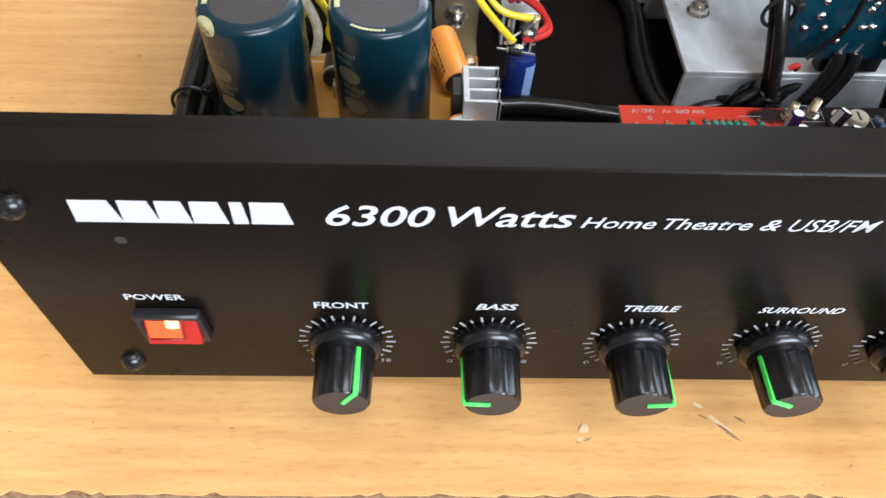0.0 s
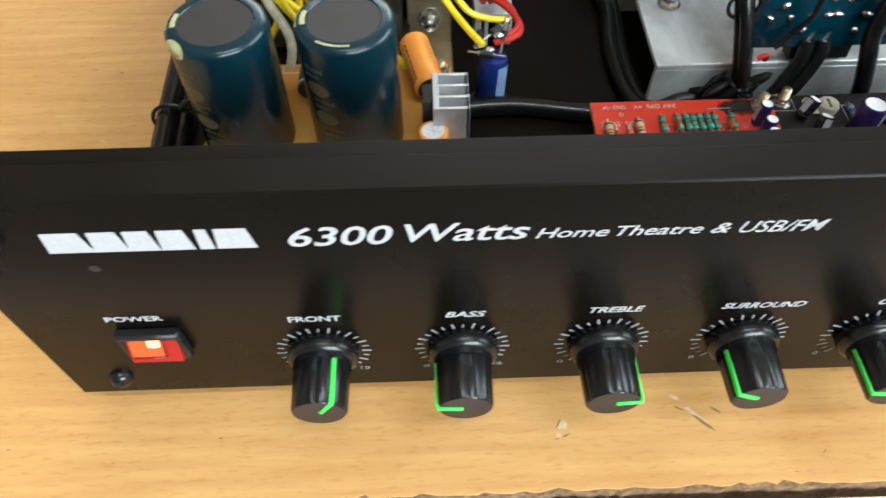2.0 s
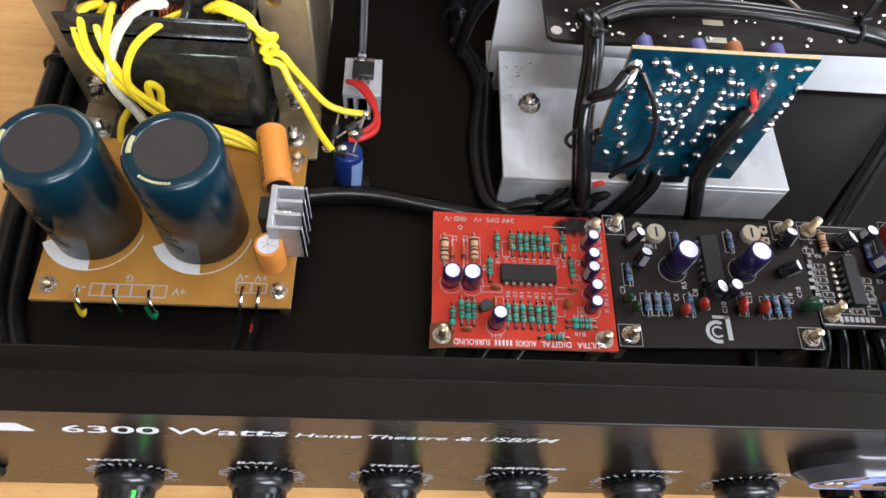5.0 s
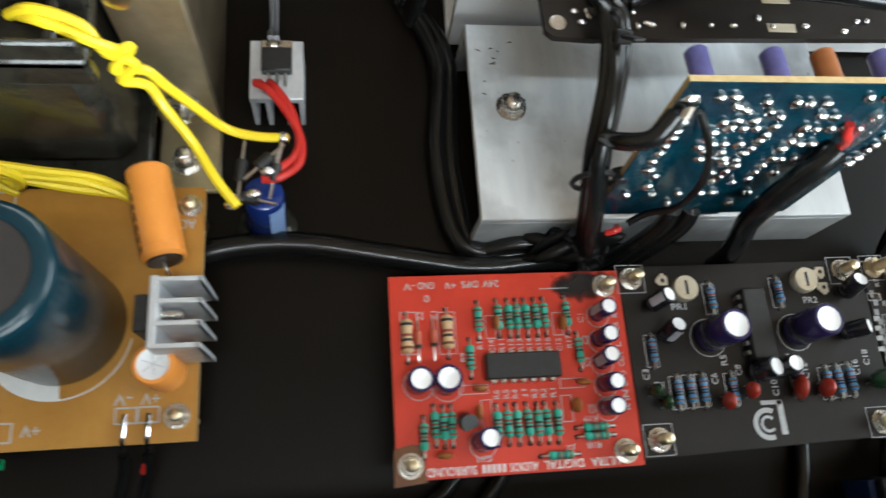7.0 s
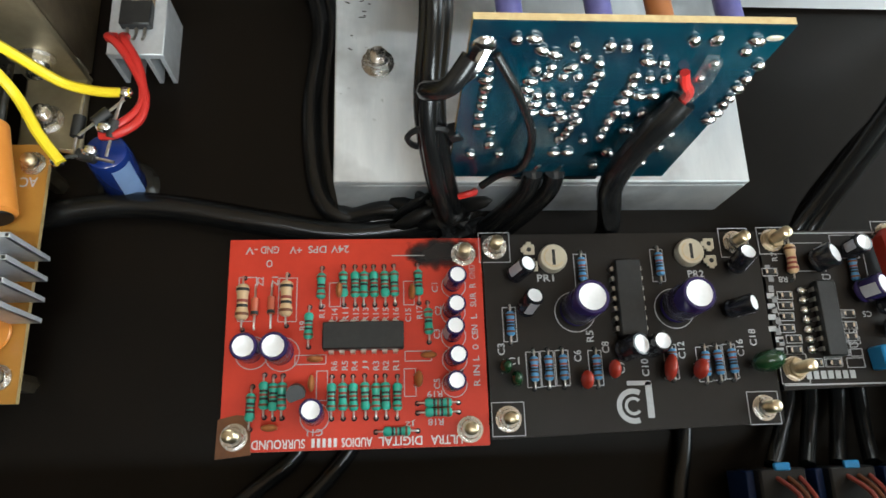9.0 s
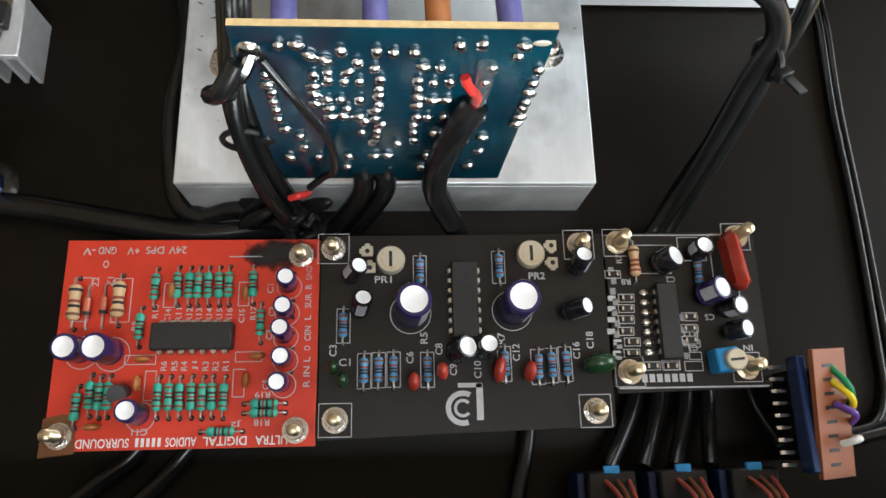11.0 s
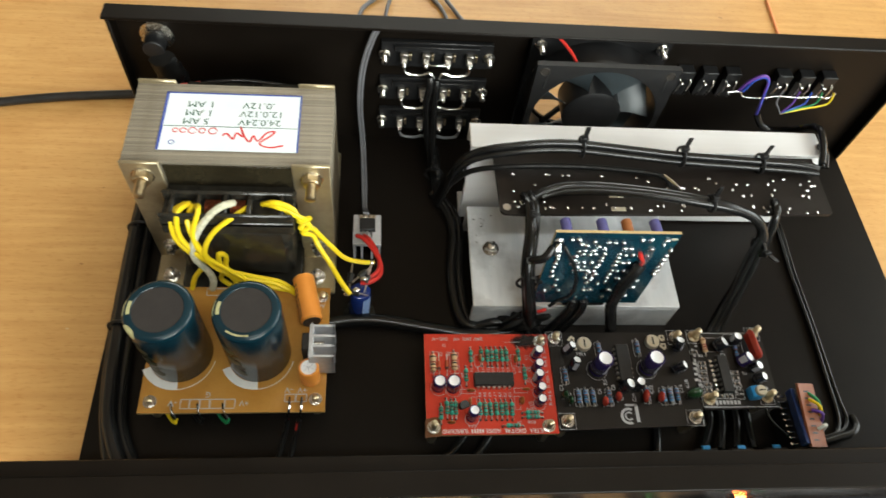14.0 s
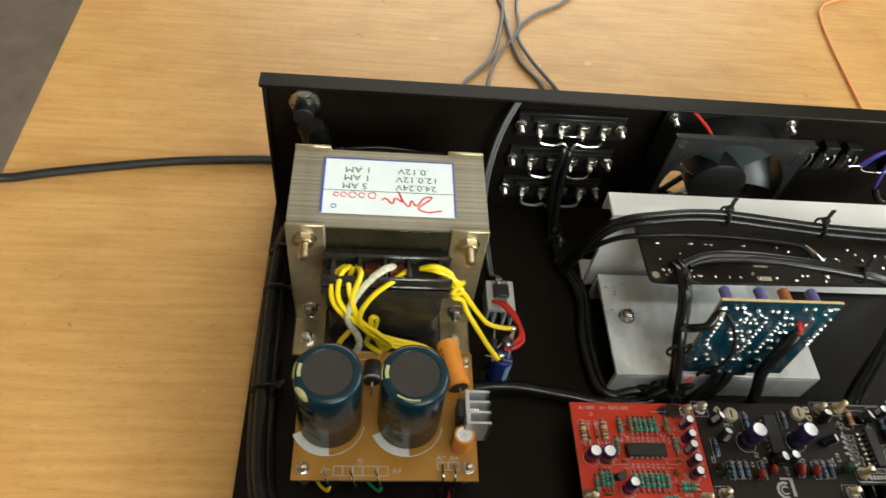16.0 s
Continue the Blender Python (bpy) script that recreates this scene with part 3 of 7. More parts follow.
def build_chassis():
    g = Geo().box((259.4, 131, 10), (478.8, 258, 2), BLACK, 0.4)
    put("floor_pan", g, CH, UP, "black powder-coated steel floor pan")
    # one sheet with a round fan opening
    fx, hz, hr, n = 299.0, 66.0, 37.0, 72
    x0, x1, z0, z1 = 20.0, 500.0, 10.0, 112.0
    ring, rim = [], []
    for k in range(n):
        c, d = math.cos(2 * math.pi * k / n), math.sin(2 * math.pi * k / n)
        ring.append((fx + hr * c, hz + hr * d))
        f = max(c / (x1 - fx), -c / (fx - x0), d / (z1 - hz), -d / (hz - z0))
        rim.append((fx + c / f, hz + d / f))
    for cx, cz in ((x0, z0), (x0, z1), (x1, z0), (x1, z1)):
        a = math.atan2(cz - hz, cx - fx) % (2 * math.pi)
        rim[round(a / (2 * math.pi) * n) % n] = (cx, cz)
    verts = [(x, y, z) for y in (259.5, 261.5) for x, z in ring + rim]
    faces = []
    for k in range(n):
        j = (k + 1) % n
        faces += [(k, j, n + j, n + k), (2 * n + j, 2 * n + k, 3 * n + k, 3 * n + j), (j, k, 2 * n + k, 2 * n + j), (n + k, n + j, 3 * n + j, 3 * n + k)]
    g = Geo().add(verts, faces, BLACK)
    put("back_panel", g, CH, UP, "black steel back panel")
    for side in (20.5, 499.5):
        put("corner_return", Geo().box((side + (1 if side < 100 else -1), 255, 61), (2, 8.6, 100), BLACK, 0.4), CH, UP)
    g = Geo().box((260, 255.5, 112.0), (482, 12, 2), BLACK, 0.7)
    put("back_lip", g, CH, UP)
    g = Geo()
    g.box((260, 4.2, 57), (476, 2, 94), BLACK, 0.4).box((261, 10.2, 103.8), (474, 13.0, 1.6), BLACK, 0.5)
    put("inner_front", g, CH, UP)
    for fx in (50, 470):
        for fy in (30, 230):
            g = Geo().lathe([(0, 0), (9, 0), (10, 1), (11, 9), (0, 9)], RUBBER, 20, at(fx, fy, 0))
            put("foot", g, CH, UP, "black rubber foot")
    # faceplate
    g = Geo().box((260.5, 1.0, 58.2), (481, 2.0, 97), PANEL, 0.45)
    g.box((260.5, 5.05, 106.0), (480.9, 10, 1.8), BLACK, 0.45)
    face = put("faceplate", g, CH, UP, "satin black front panel with white lettering")

    def T(x, z, y=0.0):
        return at(x, y, z, 90, 0, 0)

    # maker's mark: six plain white blocks
    for k, (x, w) in enumerate(((44.7, 11.2), (55.2, 8.6), (63.2, 7.6), (70.6, 8.2), (79.4, 3.6), (83.4, 9.8))):
        g = Geo().prism([(0, 0), (w * 0.94, 0), (w * 0.80, 7.5), (w * 0.06, 7.5)], 0, 0.12, WHITE, T(x, 87.4))
        put("maker_mark", g, face, None)
    for body, x, z, w, hgt, sh, bo in (("6300", 99.9, 87.2, 24.2, 7.4, 0.25, 0.014), ("Watts", 126.8, 87.6, 28.6, 7.0, 0.25, 0.012),
                                       ("Home", 156.9, 87.7, 17.0, 3.9, 0.3, 0.008), ("Theatre", 175.6, 87.7, 20.2, 3.9, 0.3, 0.008),
                                       ("&", 197.8, 87.7, 4.6, 3.9, 0.3, 0.008), ("USB/FM", 204.4, 87.5, 20.2, 4.4, 0.3, 0.004),
                                       ("POWER", 44.9, 54.7, 15.2, 2.7, 0.0, 0.02), ("FRONT", 93.1, 51.5, 14.3, 3.0, 0.0, 0.02),
                                       ("BASS", 135.8, 51.5, 11.2, 3.0, 0.25, 0.02), ("TREBLE", 175.3, 51.5, 15.2, 3.0, 0.25, 0.02),
                                       ("SURROUND", 212.0, 51.4, 23.0, 3.0, 0.25, 0.02), ("CENTRE", 255.5, 51.2, 16.1, 3.0, 0.25, 0.02),
                                       ("SUB", 299.6, 50.6, 9.0, 3.0, 0.25, 0.02)):
        put("lettering", Geo().text(body, w, hgt, WHITE, T(x, z), 0.12, sh, bo), face)
    # dial ticks round each knob
    long_t = Geo().box((0, -0.1, 0), (0.6, 0.12, 2.8), INK, 0).mesh("tick")
    short_t = Geo().box((0, -0.1, 0), (0.5, 0.12, 1.7), INK, 0).mesh("tick")
    zero = Geo().text("0", 1.6, 2.0, INK, T(-11.5, -13.5), 0.12).mesh("dial_zero")
    ten = Geo().text("10", 2.6, 2.0, INK, T(9.6, -13.5), 0.12).mesh("dial_ten")
    for x in KNOBS:
        for k in range(23):
            a = radians(-145 + 290 * k / 22)
            put("tick", short_t if k % 2 else long_t, face, at(x[0] + math.sin(a) * 12.5, 0, 33.9 + math.cos(a) * 12.5, 0, math.degrees(a), 0))
        put("dial_number", zero, face, at(x[0], 0, 34.3))
        put("dial_number", ten, face, at(x[0], 0, 34.3))
    # panel screws
    for sx, sz in ((33.1, 92.8), (35.9, 20.3)):
        g = Geo().lathe([(0, 0), (3.6, 0), (3.4, 1.2), (2.3, 2.5), (0, 2.9)], KNOB, 18, at(sx, 0, sz, 90, 0, 0))
        g.box((sx, -2.9, sz), (3.2, 0.3, 0.7), EPOXY, 0, None).box((sx, -2.9, sz), (0.7, 0.3, 3.2), EPOXY, 0, None)
        put("panel_screw", g, face, None, "black cross-head panel screw")
    # an unused drilled hole: its rim and a flat disc painted as the bore's shade
    g = Geo().lathe([(0.0, 0.05), (1.1, 0.05)], BORE, 14, at(52.1, 0, 80.5, 90, 0, 0))
    g.lathe([(1.05, 0.0), (1.25, 0.12), (1.4, 0.0)], BORE, 14, at(52.1, 0, 80.5, 90, 0, 0))
    put("drilled_hole", g, face)
    return face


KNOBS = ((100.3, 32), (140.8, -84), (181.9, 84), (222.6, -62), (261.3, -80), (299.3, 4))


def knob_mesh():
    """Fluted control knob along -y from the panel, its pointer pointing up."""
    body = Geo()
    prof = [(0, 0), (9.6, 0), (10.3, 0.8), (10.3, 3.6), (9.3, 5.0), (8.6, 5.3), (8.4, 7.0)]
    body.lathe(prof, KNOB, 36, at(0, 0, 0, 90, 0, 0))
    # grip with shallow flutes
    n, verts, faces = 72, [], []
    for j, (rr, zz) in enumerate(((8.2, 5.5), (7.8, 19.4), (7.2, 20.1))):
        for i in range(n):
            a = 2 * math.pi * i / n
            r = rr - (0.35 if (i % 6) in (0, 1) and j < 2 else 0)
            verts.append((r * math.cos(a), r * math.sin(a), zz))
    for j in range(2):
        for i in range(n):
            k = (i + 1) % n
            faces.append((j * n + i, j * n + k, (j + 1) * n + k, (j + 1) * n + i))
    faces.append(tuple(2 * n + i for i in range(n)))
    body.add(verts, faces, KNOB, False, at(0, 0, 0, 90, 0, 0))
    pt = Geo().box((0, -12.9, 7.95), (1.5, 14.2, 0.9), GREEN, 0.25).box((0, -20.2, 4.4), (1.5, 0.7, 7.4), GREEN, 0.2)
    return body.mesh("control_knob"), pt.mesh("pointer")


FACE = build_chassis()
KM, PM = knob_mesh()
for kx, ka in KNOBS:
    k = put("control_knob", KM, CH, UP @ at(kx, 0, 35.5, 0, ka, 0), "black fluted plastic knob")
    put("pointer", PM, k, None, "bright green pointer line")


def build_front_fittings():
    # rocker switch
    g = Geo().box((54.4, -1.7, 50.2), (17.6, 3.4, 2.6), PLASTIC, 0.7).box((54.6, -1.3, 37.3), (17.4, 2.6, 1.8), PLASTIC, 0.6)
    g.box((46.4, -1.55, 43.6), (1.6, 3.1, 13.0), PLASTIC, 0.5).box((62.5, -1.55, 43.6), (1.6, 3.1, 13.0), PLASTIC, 0.5)
    g.box((54.5, -0.2, 43.6), (15, 0.3, 12), PLASTIC, 0)
    sw = put("power_switch", g, CH, UP, "black hooded rocker switch frame")
    g = Geo()
    g.add([(47.3, -0.3, 38.4), (61.6, -0.3, 38.4), (61.6, -4.4, 38.8), (47.3, -4.4, 38.8), (47.3, -0.3, 48.7), (61.6, -0.3, 48.7), (61.6, -1.3, 48.7), (47.3, -1.3, 48.7)],
          [(0, 3, 2, 1), (3, 7, 6, 2), (0, 4, 7, 3), (1, 2, 6, 5), (4, 5, 6, 7), (0, 1, 5, 4)], ROCKER)
    tilt = at(54.4, -2.9, 44.3, -17.5, 0, 0)
    # raised dark ribs beside and under the lens
    g.box((3.1, -0.2, 0.4), (0.7, 0.7, 7.8), ROCKER_RIB, 0.2, tilt).box((-1.7, -0.2, -3.6), (9.2, 0.7, 0.5), ROCKER_RIB, 0.2, tilt)
    rk = put("rocker", g, sw, None, "dark red translucent rocker")
    put("lit_lens", Geo().box((-1.9, -0.1, 0.4), (9.0, 0.5, 7.2), LENS, 0.3, tilt), rk, None, "orange lit lens")
    put("neon_lamp", Geo().lathe([(0, 0), (1.2, 0), (1.9, 0.3), (2.0, 1.0), (2.0, 2.6), (1.2, 3.4), (0, 3.6)], NEON, 18, tilt @ at(0.5, -0.1, 0.5) @ Matrix.Diagonal((1, 0.3, 1, 1))), rk, None, "glowing neon lamp")
    # media player module: a long bezel with cut and rounded ends
    half = [(309, 88.9), (305, 87.6), (301, 84), (297.5, 79), (296, 74), (296.6, 69.5), (299, 66), (303, 64.5)]
    poly = half + [(710 - x, z) for x, z in half[::-1]]

    def ring_at(fx, fz):
        return [(355 + (x - 355) * fx, 76.7 + (z - 76.7) * fz) for x, z in poly]
    M = at(0, 0, 0, 90, 0, 0)
    n = len(poly)
    g = Geo()
    verts = [(x, z, 0) for x, z in poly] + [(x, z, 3.3) for x, z in poly] + [(x, z, 6.7) for x, z in ring_at(0.94, 0.80)]
    faces = []
    for j in range(2):
        faces += [(j * n + i, j * n + (i + 1) % n, (j + 1) * n + (i + 1) % n, (j + 1) * n + i) for i in range(n)]
    faces.append(tuple(2 * n + i for i in range(n)))
    g.add(verts, faces, BEZEL, False, M)
    bz = put("player_bezel", g, CH, UP, "glossy black player bezel with bevelled rim")
    # thin pale blue outline on its face
    g = Geo()
    ring = ring_at(0.932, 0.775)
    for i in range(n):
        a, c = ring[i], ring[(i + 1) % n]
        d = Vector((c[0] - a[0], c[1] - a[1], 0))
        g.box((0, 0, 0), (d.length + 0.3, 0.7, 0.12), PALEBLUE, 0, M @ at((a[0] + c[0]) / 2, (a[1] + c[1]) / 2, 6.78, 0, 0, math.degrees(math.atan2(d.y, d.x))))
    put("outline_print", g, bz)
    # oval hole as a flat disc, the recess's shade in its colour
    g = Geo().lathe([(0, 0.06), (3.0, 0.06), (3.3, 0.2), (3.6, 0.0)], BORE, 22, at(304.6, -6.7, 75.6, 90, 0, 0) @ Matrix.Diagonal((1.25, 0.8, 1, 1)))
    g.cyl((303.4, -6.6, 76.2), (303.4, -7.1, 76.2), 1.2, CREAM, 12).cyl((306.0, -6.6, 76.6), (306.0, -7.1, 76.6), 1.0, CREAM, 12)
    put("mounting_screw", g, bz, None, "screw sunk in an oval hole")
    g = Geo()
    for bx, bz_, w in ((310.4, 83.0, 9.0), (309.8, 80.2, 8.0), (309.2, 77.6, 7.0)):
        g.box((bx + w / 2, -6.75, bz_), (w, 0.15, 1.7), PALEBLUE, 0)
    g.cyl((312.4, -6.7, 72.6), (312.4, -6.86, 72.6), 2.3, PALEBLUE, 18)
    put("plain_print", g, bz)
    put("usb_slot", Geo().box((328, -6.8, 74.6), (21, 0.7, 1.8), EPOXY, 0.2), bz)
    put("red_indicator", Geo().box((321.8, -0.6, 89.15), (4.6, 0.9, 0.5), GLOWR, 0.15), bz, None, "glowing red indicator")
    # added walls that block sight of the glowing strip, leaving its reflection
    put("indicator_shroud", Geo().box((321.8, -1.5, 89.7), (7.0, 0.4, 2.2), PLASTIC, 0.15).box((317.9, -0.7, 89.7), (0.5, 1.3, 2.2), PLASTIC, 0.1).box((325.7, -0.7, 89.7), (0.5, 1.3, 2.2), PLASTIC, 0.1), bz)
    put("display_window", Geo().box((364, -6.9, 81.2), (44, 0.6, 6.0), PINKWIN, 0.2), bz, None, "pinkish display window")
    g = Geo()
    for k in range(26):
        g.box((350 + k * 1.25, -7.3, 81.2), (0.55, 0.2, 3.6), REDINK, 0)
    put("display_segments", g, bz, None, "dim red display segments")
    for k in range(5):
        put("player_button", Geo().box((346.5 + 10.5 * k, -7.6, 74.2), (7.6, 2.2, 3.6), CYANBTN, 0.5), bz, None, "blue player button")
    # the memory stick in the slot
    st = thing("memory_stick", 330, -6.9, 77, "small green translucent memory stick glowing in the slot", "memory stick")
    put("stick_body", Geo().box((0, -4.6, 0), (19, 9, 9.6), GLOWG, 1.6), st)
    put("stick_cap", Geo().box((1, -9.6, -3.4), (20, 3, 2.6), GLOWG, 0.8), st)
    put("lit_core", Geo().blob((1.5, -8.6, 0.0), 1, GLOWY, 18, (7.4, 2.0, 4.2)).blob((-4.2, -8.4, -1.0), 1, GLOWY, 12, (3.4, 1.6, 2.6)).blob((3.0, -10.4, -3.2), 1, GLOWY, 14, (6.0, 1.4, 1.7)), st, None, "bright yellow-white lit core")
    # push knobs in a row under the player
    for x in (334.6, 349.2, 363.4, 378, 392):
        g = Geo()
        prof = []
        for i in range(24):
            a = 2 * math.pi * i / 24
            r = 4.7 + (0.8 if i % 4 < 2 else 0)
            prof.append((r * math.cos(a), r * math.sin(a)))
        g.prism(prof, 0, 3.2, KNOB, at(x, 0, 29, 90, 0, 0)).cyl((x, -3.2, 29), (x, -8.5, 29), 4.1, KNOB, 20, 3.8, 0.7)
        put("small_knob", g, CH, UP, "small black ribbed knob")
    g = Geo()
    for x, w in ((330, 10), (348, 4.5), (360, 8), (375, 6), (389, 8)):
        g.box((x + w / 2, -0.12, 36.4), (w, 0.14, 1.7), WHITE, 0)
    g.box((362, -0.12, 34.9), (66, 0.14, 0.35), WHITE, 0)
    put("small_print", g, FACE)
    # large volume knob near the end of the panel
    g = Geo().lathe([(0, 0), (24, 0), (25, 1.2), (25, 5), (22.5, 7), (21.5, 24), (20, 26), (0, 26)], KNOB, 56, at(459, 0, 58, 90, 0, 0))
    put("volume_knob", g, CH, UP, "large black volume knob")


build_front_fittings()


# ---------------------------------------------------------------- transformer
def build_transformer():
    t = thing("mains_transformer", 93, 190, 11, "heavy laminated steel mains transformer with a paper sticker", "transformer")
    up = at(-93, -190, -11)
    # core: stacked laminations
    plates = [Geo().box((0, 0, 0), (102.4 + d, 0.86, 19.4 + e), LAMIN, 0.06).mesh("lamination") for d, e in ((0, 0), (0.5, 0.0), (0.1, 0.2))]
    for i in range(57):
        put("lamination", plates[(i * 7 + i // 5) % 3], t, up @ at(93, 164.4 + 0.93 * i, 89.2))
    for y in (163.6, 217.9):
        put("end_plate", Geo().box((93, y, 88.6), (63.0, 0.7, 17.6), DARKPLATE, 0.1), t, up, "varnished end lamination with dark reflections in its colour")
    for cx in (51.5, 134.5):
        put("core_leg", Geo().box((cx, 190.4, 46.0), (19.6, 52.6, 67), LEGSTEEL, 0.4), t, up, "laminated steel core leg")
    g = Geo().box((93, 190, 18), (102, 53, 9), LAMIN, 0.3)
    put("lower_yoke", g, t, up)
    # winding on its bobbin
    g = Geo().box((93, 161, 50), (60, 40, 48), VARN, 4).box((93, 219, 50), (60, 40, 48), VARN, 4)
    put("winding", g, t, up, "varnished black winding")
    for c, d in (((93, 152.5, 79.5), (66, 25, 3.6)), ((93, 142.0, 76), (66, 4, 10)), ((93, 150, 23), (66, 34, 3.0)), ((93, 226, 79.5), (66, 22, 3.6)), ((93, 154.8, 84.4), (66, 2.4, 7.5)), ((93, 141.2, 84.4), (66, 2.0, 7.0))):
        put("bobbin_flange", Geo().box(c, d, VARN, 1.0), t, up, "black plastic bobbin flange")
    for x in (66, 79, 92, 104, 120):
        put("bobbin_rib", Geo().box((x, 148, 84), (2.6, 15, 6.4), VARN, 0.6), t, up)
    for x in (85.5, 98):
        for k in range(6):
            put("copper_end", Geo().tube([(x - 3.4 + k * 1.3, 153, 83), (x - 3 + k * 1.2, 147, 86 - 0.3 * k), (x - 3.2 + k * 1.25, 143, 80)], 0.45, COPPER, 6, 3), t, up, "enamelled copper wire end")
    # yellow zinc brackets
    for cx in (51.2, 134.6):
        for cy, s in ((162.6, -1), (217.6, 1)):
            g = Geo().box((cx, cy, 56), (19.4, 2.0, 90), BRACKET, 0.6)
            g.box((cx, cy + s * 12.5, 12.4), (19.4, 26, 2.2), BRACKET, 0.8)
            put("bracket", g, t, up, "yellow zinc-plated steel bracket")
            put("clamp_bolt", nut(Geo(), 0, 0, 0, 5.0, 4.6, 8.5 if s < 0 else 2.0, BRASS, True, at(cx, cy + s * 1.0, 91 if s < 0 else 86, 90 if s < 0 else -90, 0, 0)), t, up, "brass-coloured clamp bolt")
            put("clamp_bolt", nut(Geo(), 0, 0, 0, 4.4, 4.0, 3.0, STEEL, True, at(cx, cy + s * 1.0, 27, 90 if s < 0 else -90, 0, 0)), t, up)
            put("foot_bolt", nut(Geo(), cx - 1, cy + s * 15, 13.5, 4.2, 3.4, 3.4, STEEL, True), t, up)
    # sticker, read from the back of the case
    g = Geo().box((92.6, 191, 99.35), (69.6, 38.8, 0.3), STICK, 0.05)
    st = put("sticker", g, t, up, "white sticker with blue border")
    g = Geo()
    for c, s in (((92.6, 210.1), (69.6, 0.9)), ((127.1, 191), (0.9, 38.8)), ((58.2, 191), (1.3, 38.8))):
        g.box((*c, 99.56), (*s, 0.1), BLUEINK, 0)
    g.box((92.6, 187.3, 99.56), (67, 0.35, 0.1), DARKINK, 0)
    g.lathe([(1.5, 0), (1.5, 0.1), (1.1, 0.1), (1.1, 0)], BLUEINK, 16, at(64.5, 176.5, 99.5))
    put("border", g, st)
    for body, x, y, w, hgt in (("24.0.24V", 117.5, 192.6, 21.5, 4.0), ("5 AM", 81.0, 192.6, 12.5, 4.0), ("12.0.12V", 117.5, 198.4, 21.5, 4.0),
                               ("1 AM", 81.5, 198.4, 12.5, 4.0), (".0.12V", 113.5, 204.2, 16.5, 4.0), ("1 AM", 82.0, 204.2, 12.5, 4.0)):
        put("lettering", Geo().text(body, w, hgt, DARKINK, at(x, y, 99.5, 0, 0, 180), 0.12, 0, 0.0), st)
    # maker's mark: plain red strokes
    g = Geo()
    g.tube([(120, 176, 99.55), (113, 174.5, 99.55), (108, 177, 99.55), (113, 182, 99.55), (115, 185, 99.55), (111, 184, 99.55), (107, 178.5, 99.55), (104.5, 182, 99.55), (103, 178, 99.55), (100, 181.5, 99.55),
            (97.5, 188, 99.55), (99.5, 181, 99.55), (96, 183.5, 99.55), (94.5, 179.5, 99.55), (91, 183, 99.55), (89, 181.5, 99.55)], 0.5, REDINK, 6, 5, None, 0.12)
    for x, w in ((84, 4.6), (78.6, 3.8), (73.8, 4.4), (69.2, 3.6), (65.4, 3.2)):
        ring_line(g, x, 184.4, 99.58, w * 0.5, REDINK, 0, 330, 0.6)
    put("maker_mark", g, st, None, "plain red strokes")
    # leads
    Y = [
        [(72, 150, 84), (66, 143, 84), (66, 138, 70), (72, 135, 60), (76, 136, 48), (70, 133, 38), (67, 131, 29)],
        [(74, 150, 84), (70, 142, 87), (69, 137, 74), (76, 133, 62), (85, 133, 46), (84, 133, 36), (92, 131, 29)],
        [(78, 150, 84), (80, 142, 88), (76, 136, 76), (79, 133, 62), (90, 131, 50), (97, 130, 42), (93, 131, 34), (88, 134, 46), (89, 136, 56), (86, 134, 60), (88, 132, 44), (105, 130, 36), (122, 130, 29)],
        [(104, 149, 84), (96, 141, 85), (86, 136, 78), (80, 133, 64), (84, 131, 52), (96, 131, 42), (112, 131, 36), (124, 128, 29)],
        [(76, 149, 84), (74, 140, 82), (78, 134, 66), (86, 132, 50), (100, 132, 42), (116, 132, 35), (126, 127, 29)],
        [(112, 150, 84), (118, 146, 88), (127, 145, 82), (131, 146, 77), (127, 148, 73), (133, 147, 70), (129, 145, 66), (134, 146, 62), (137, 143, 56), (143, 136, 50), (149, 126, 48), (154.4, 119, 46)],
        [(110, 150, 84), (117, 148, 89), (125, 148, 84), (129, 145, 78), (133, 149, 74), (128, 146, 69), (134, 148, 66), (138, 147, 60), (143, 146, 52), (150, 144, 43), (158, 143, 40), (167, 143, 39)],
    ]
    for pts in Y:
        put("yellow_lead", Geo().tube(pts, 1.4, YELLOW, 8, 6), t, up, "yellow PVC wire")
    put("sleeved_lead", Geo().tube([(96, 150, 85), (91, 144, 90), (83, 140, 84), (76, 136, 72), (74, 133, 60), (79, 132, 46), (80, 131, 38), (78, 131, 29)], 1.9, BRAID, 8, 6), t, up, "cream fibre sleeve")


build_transformer()


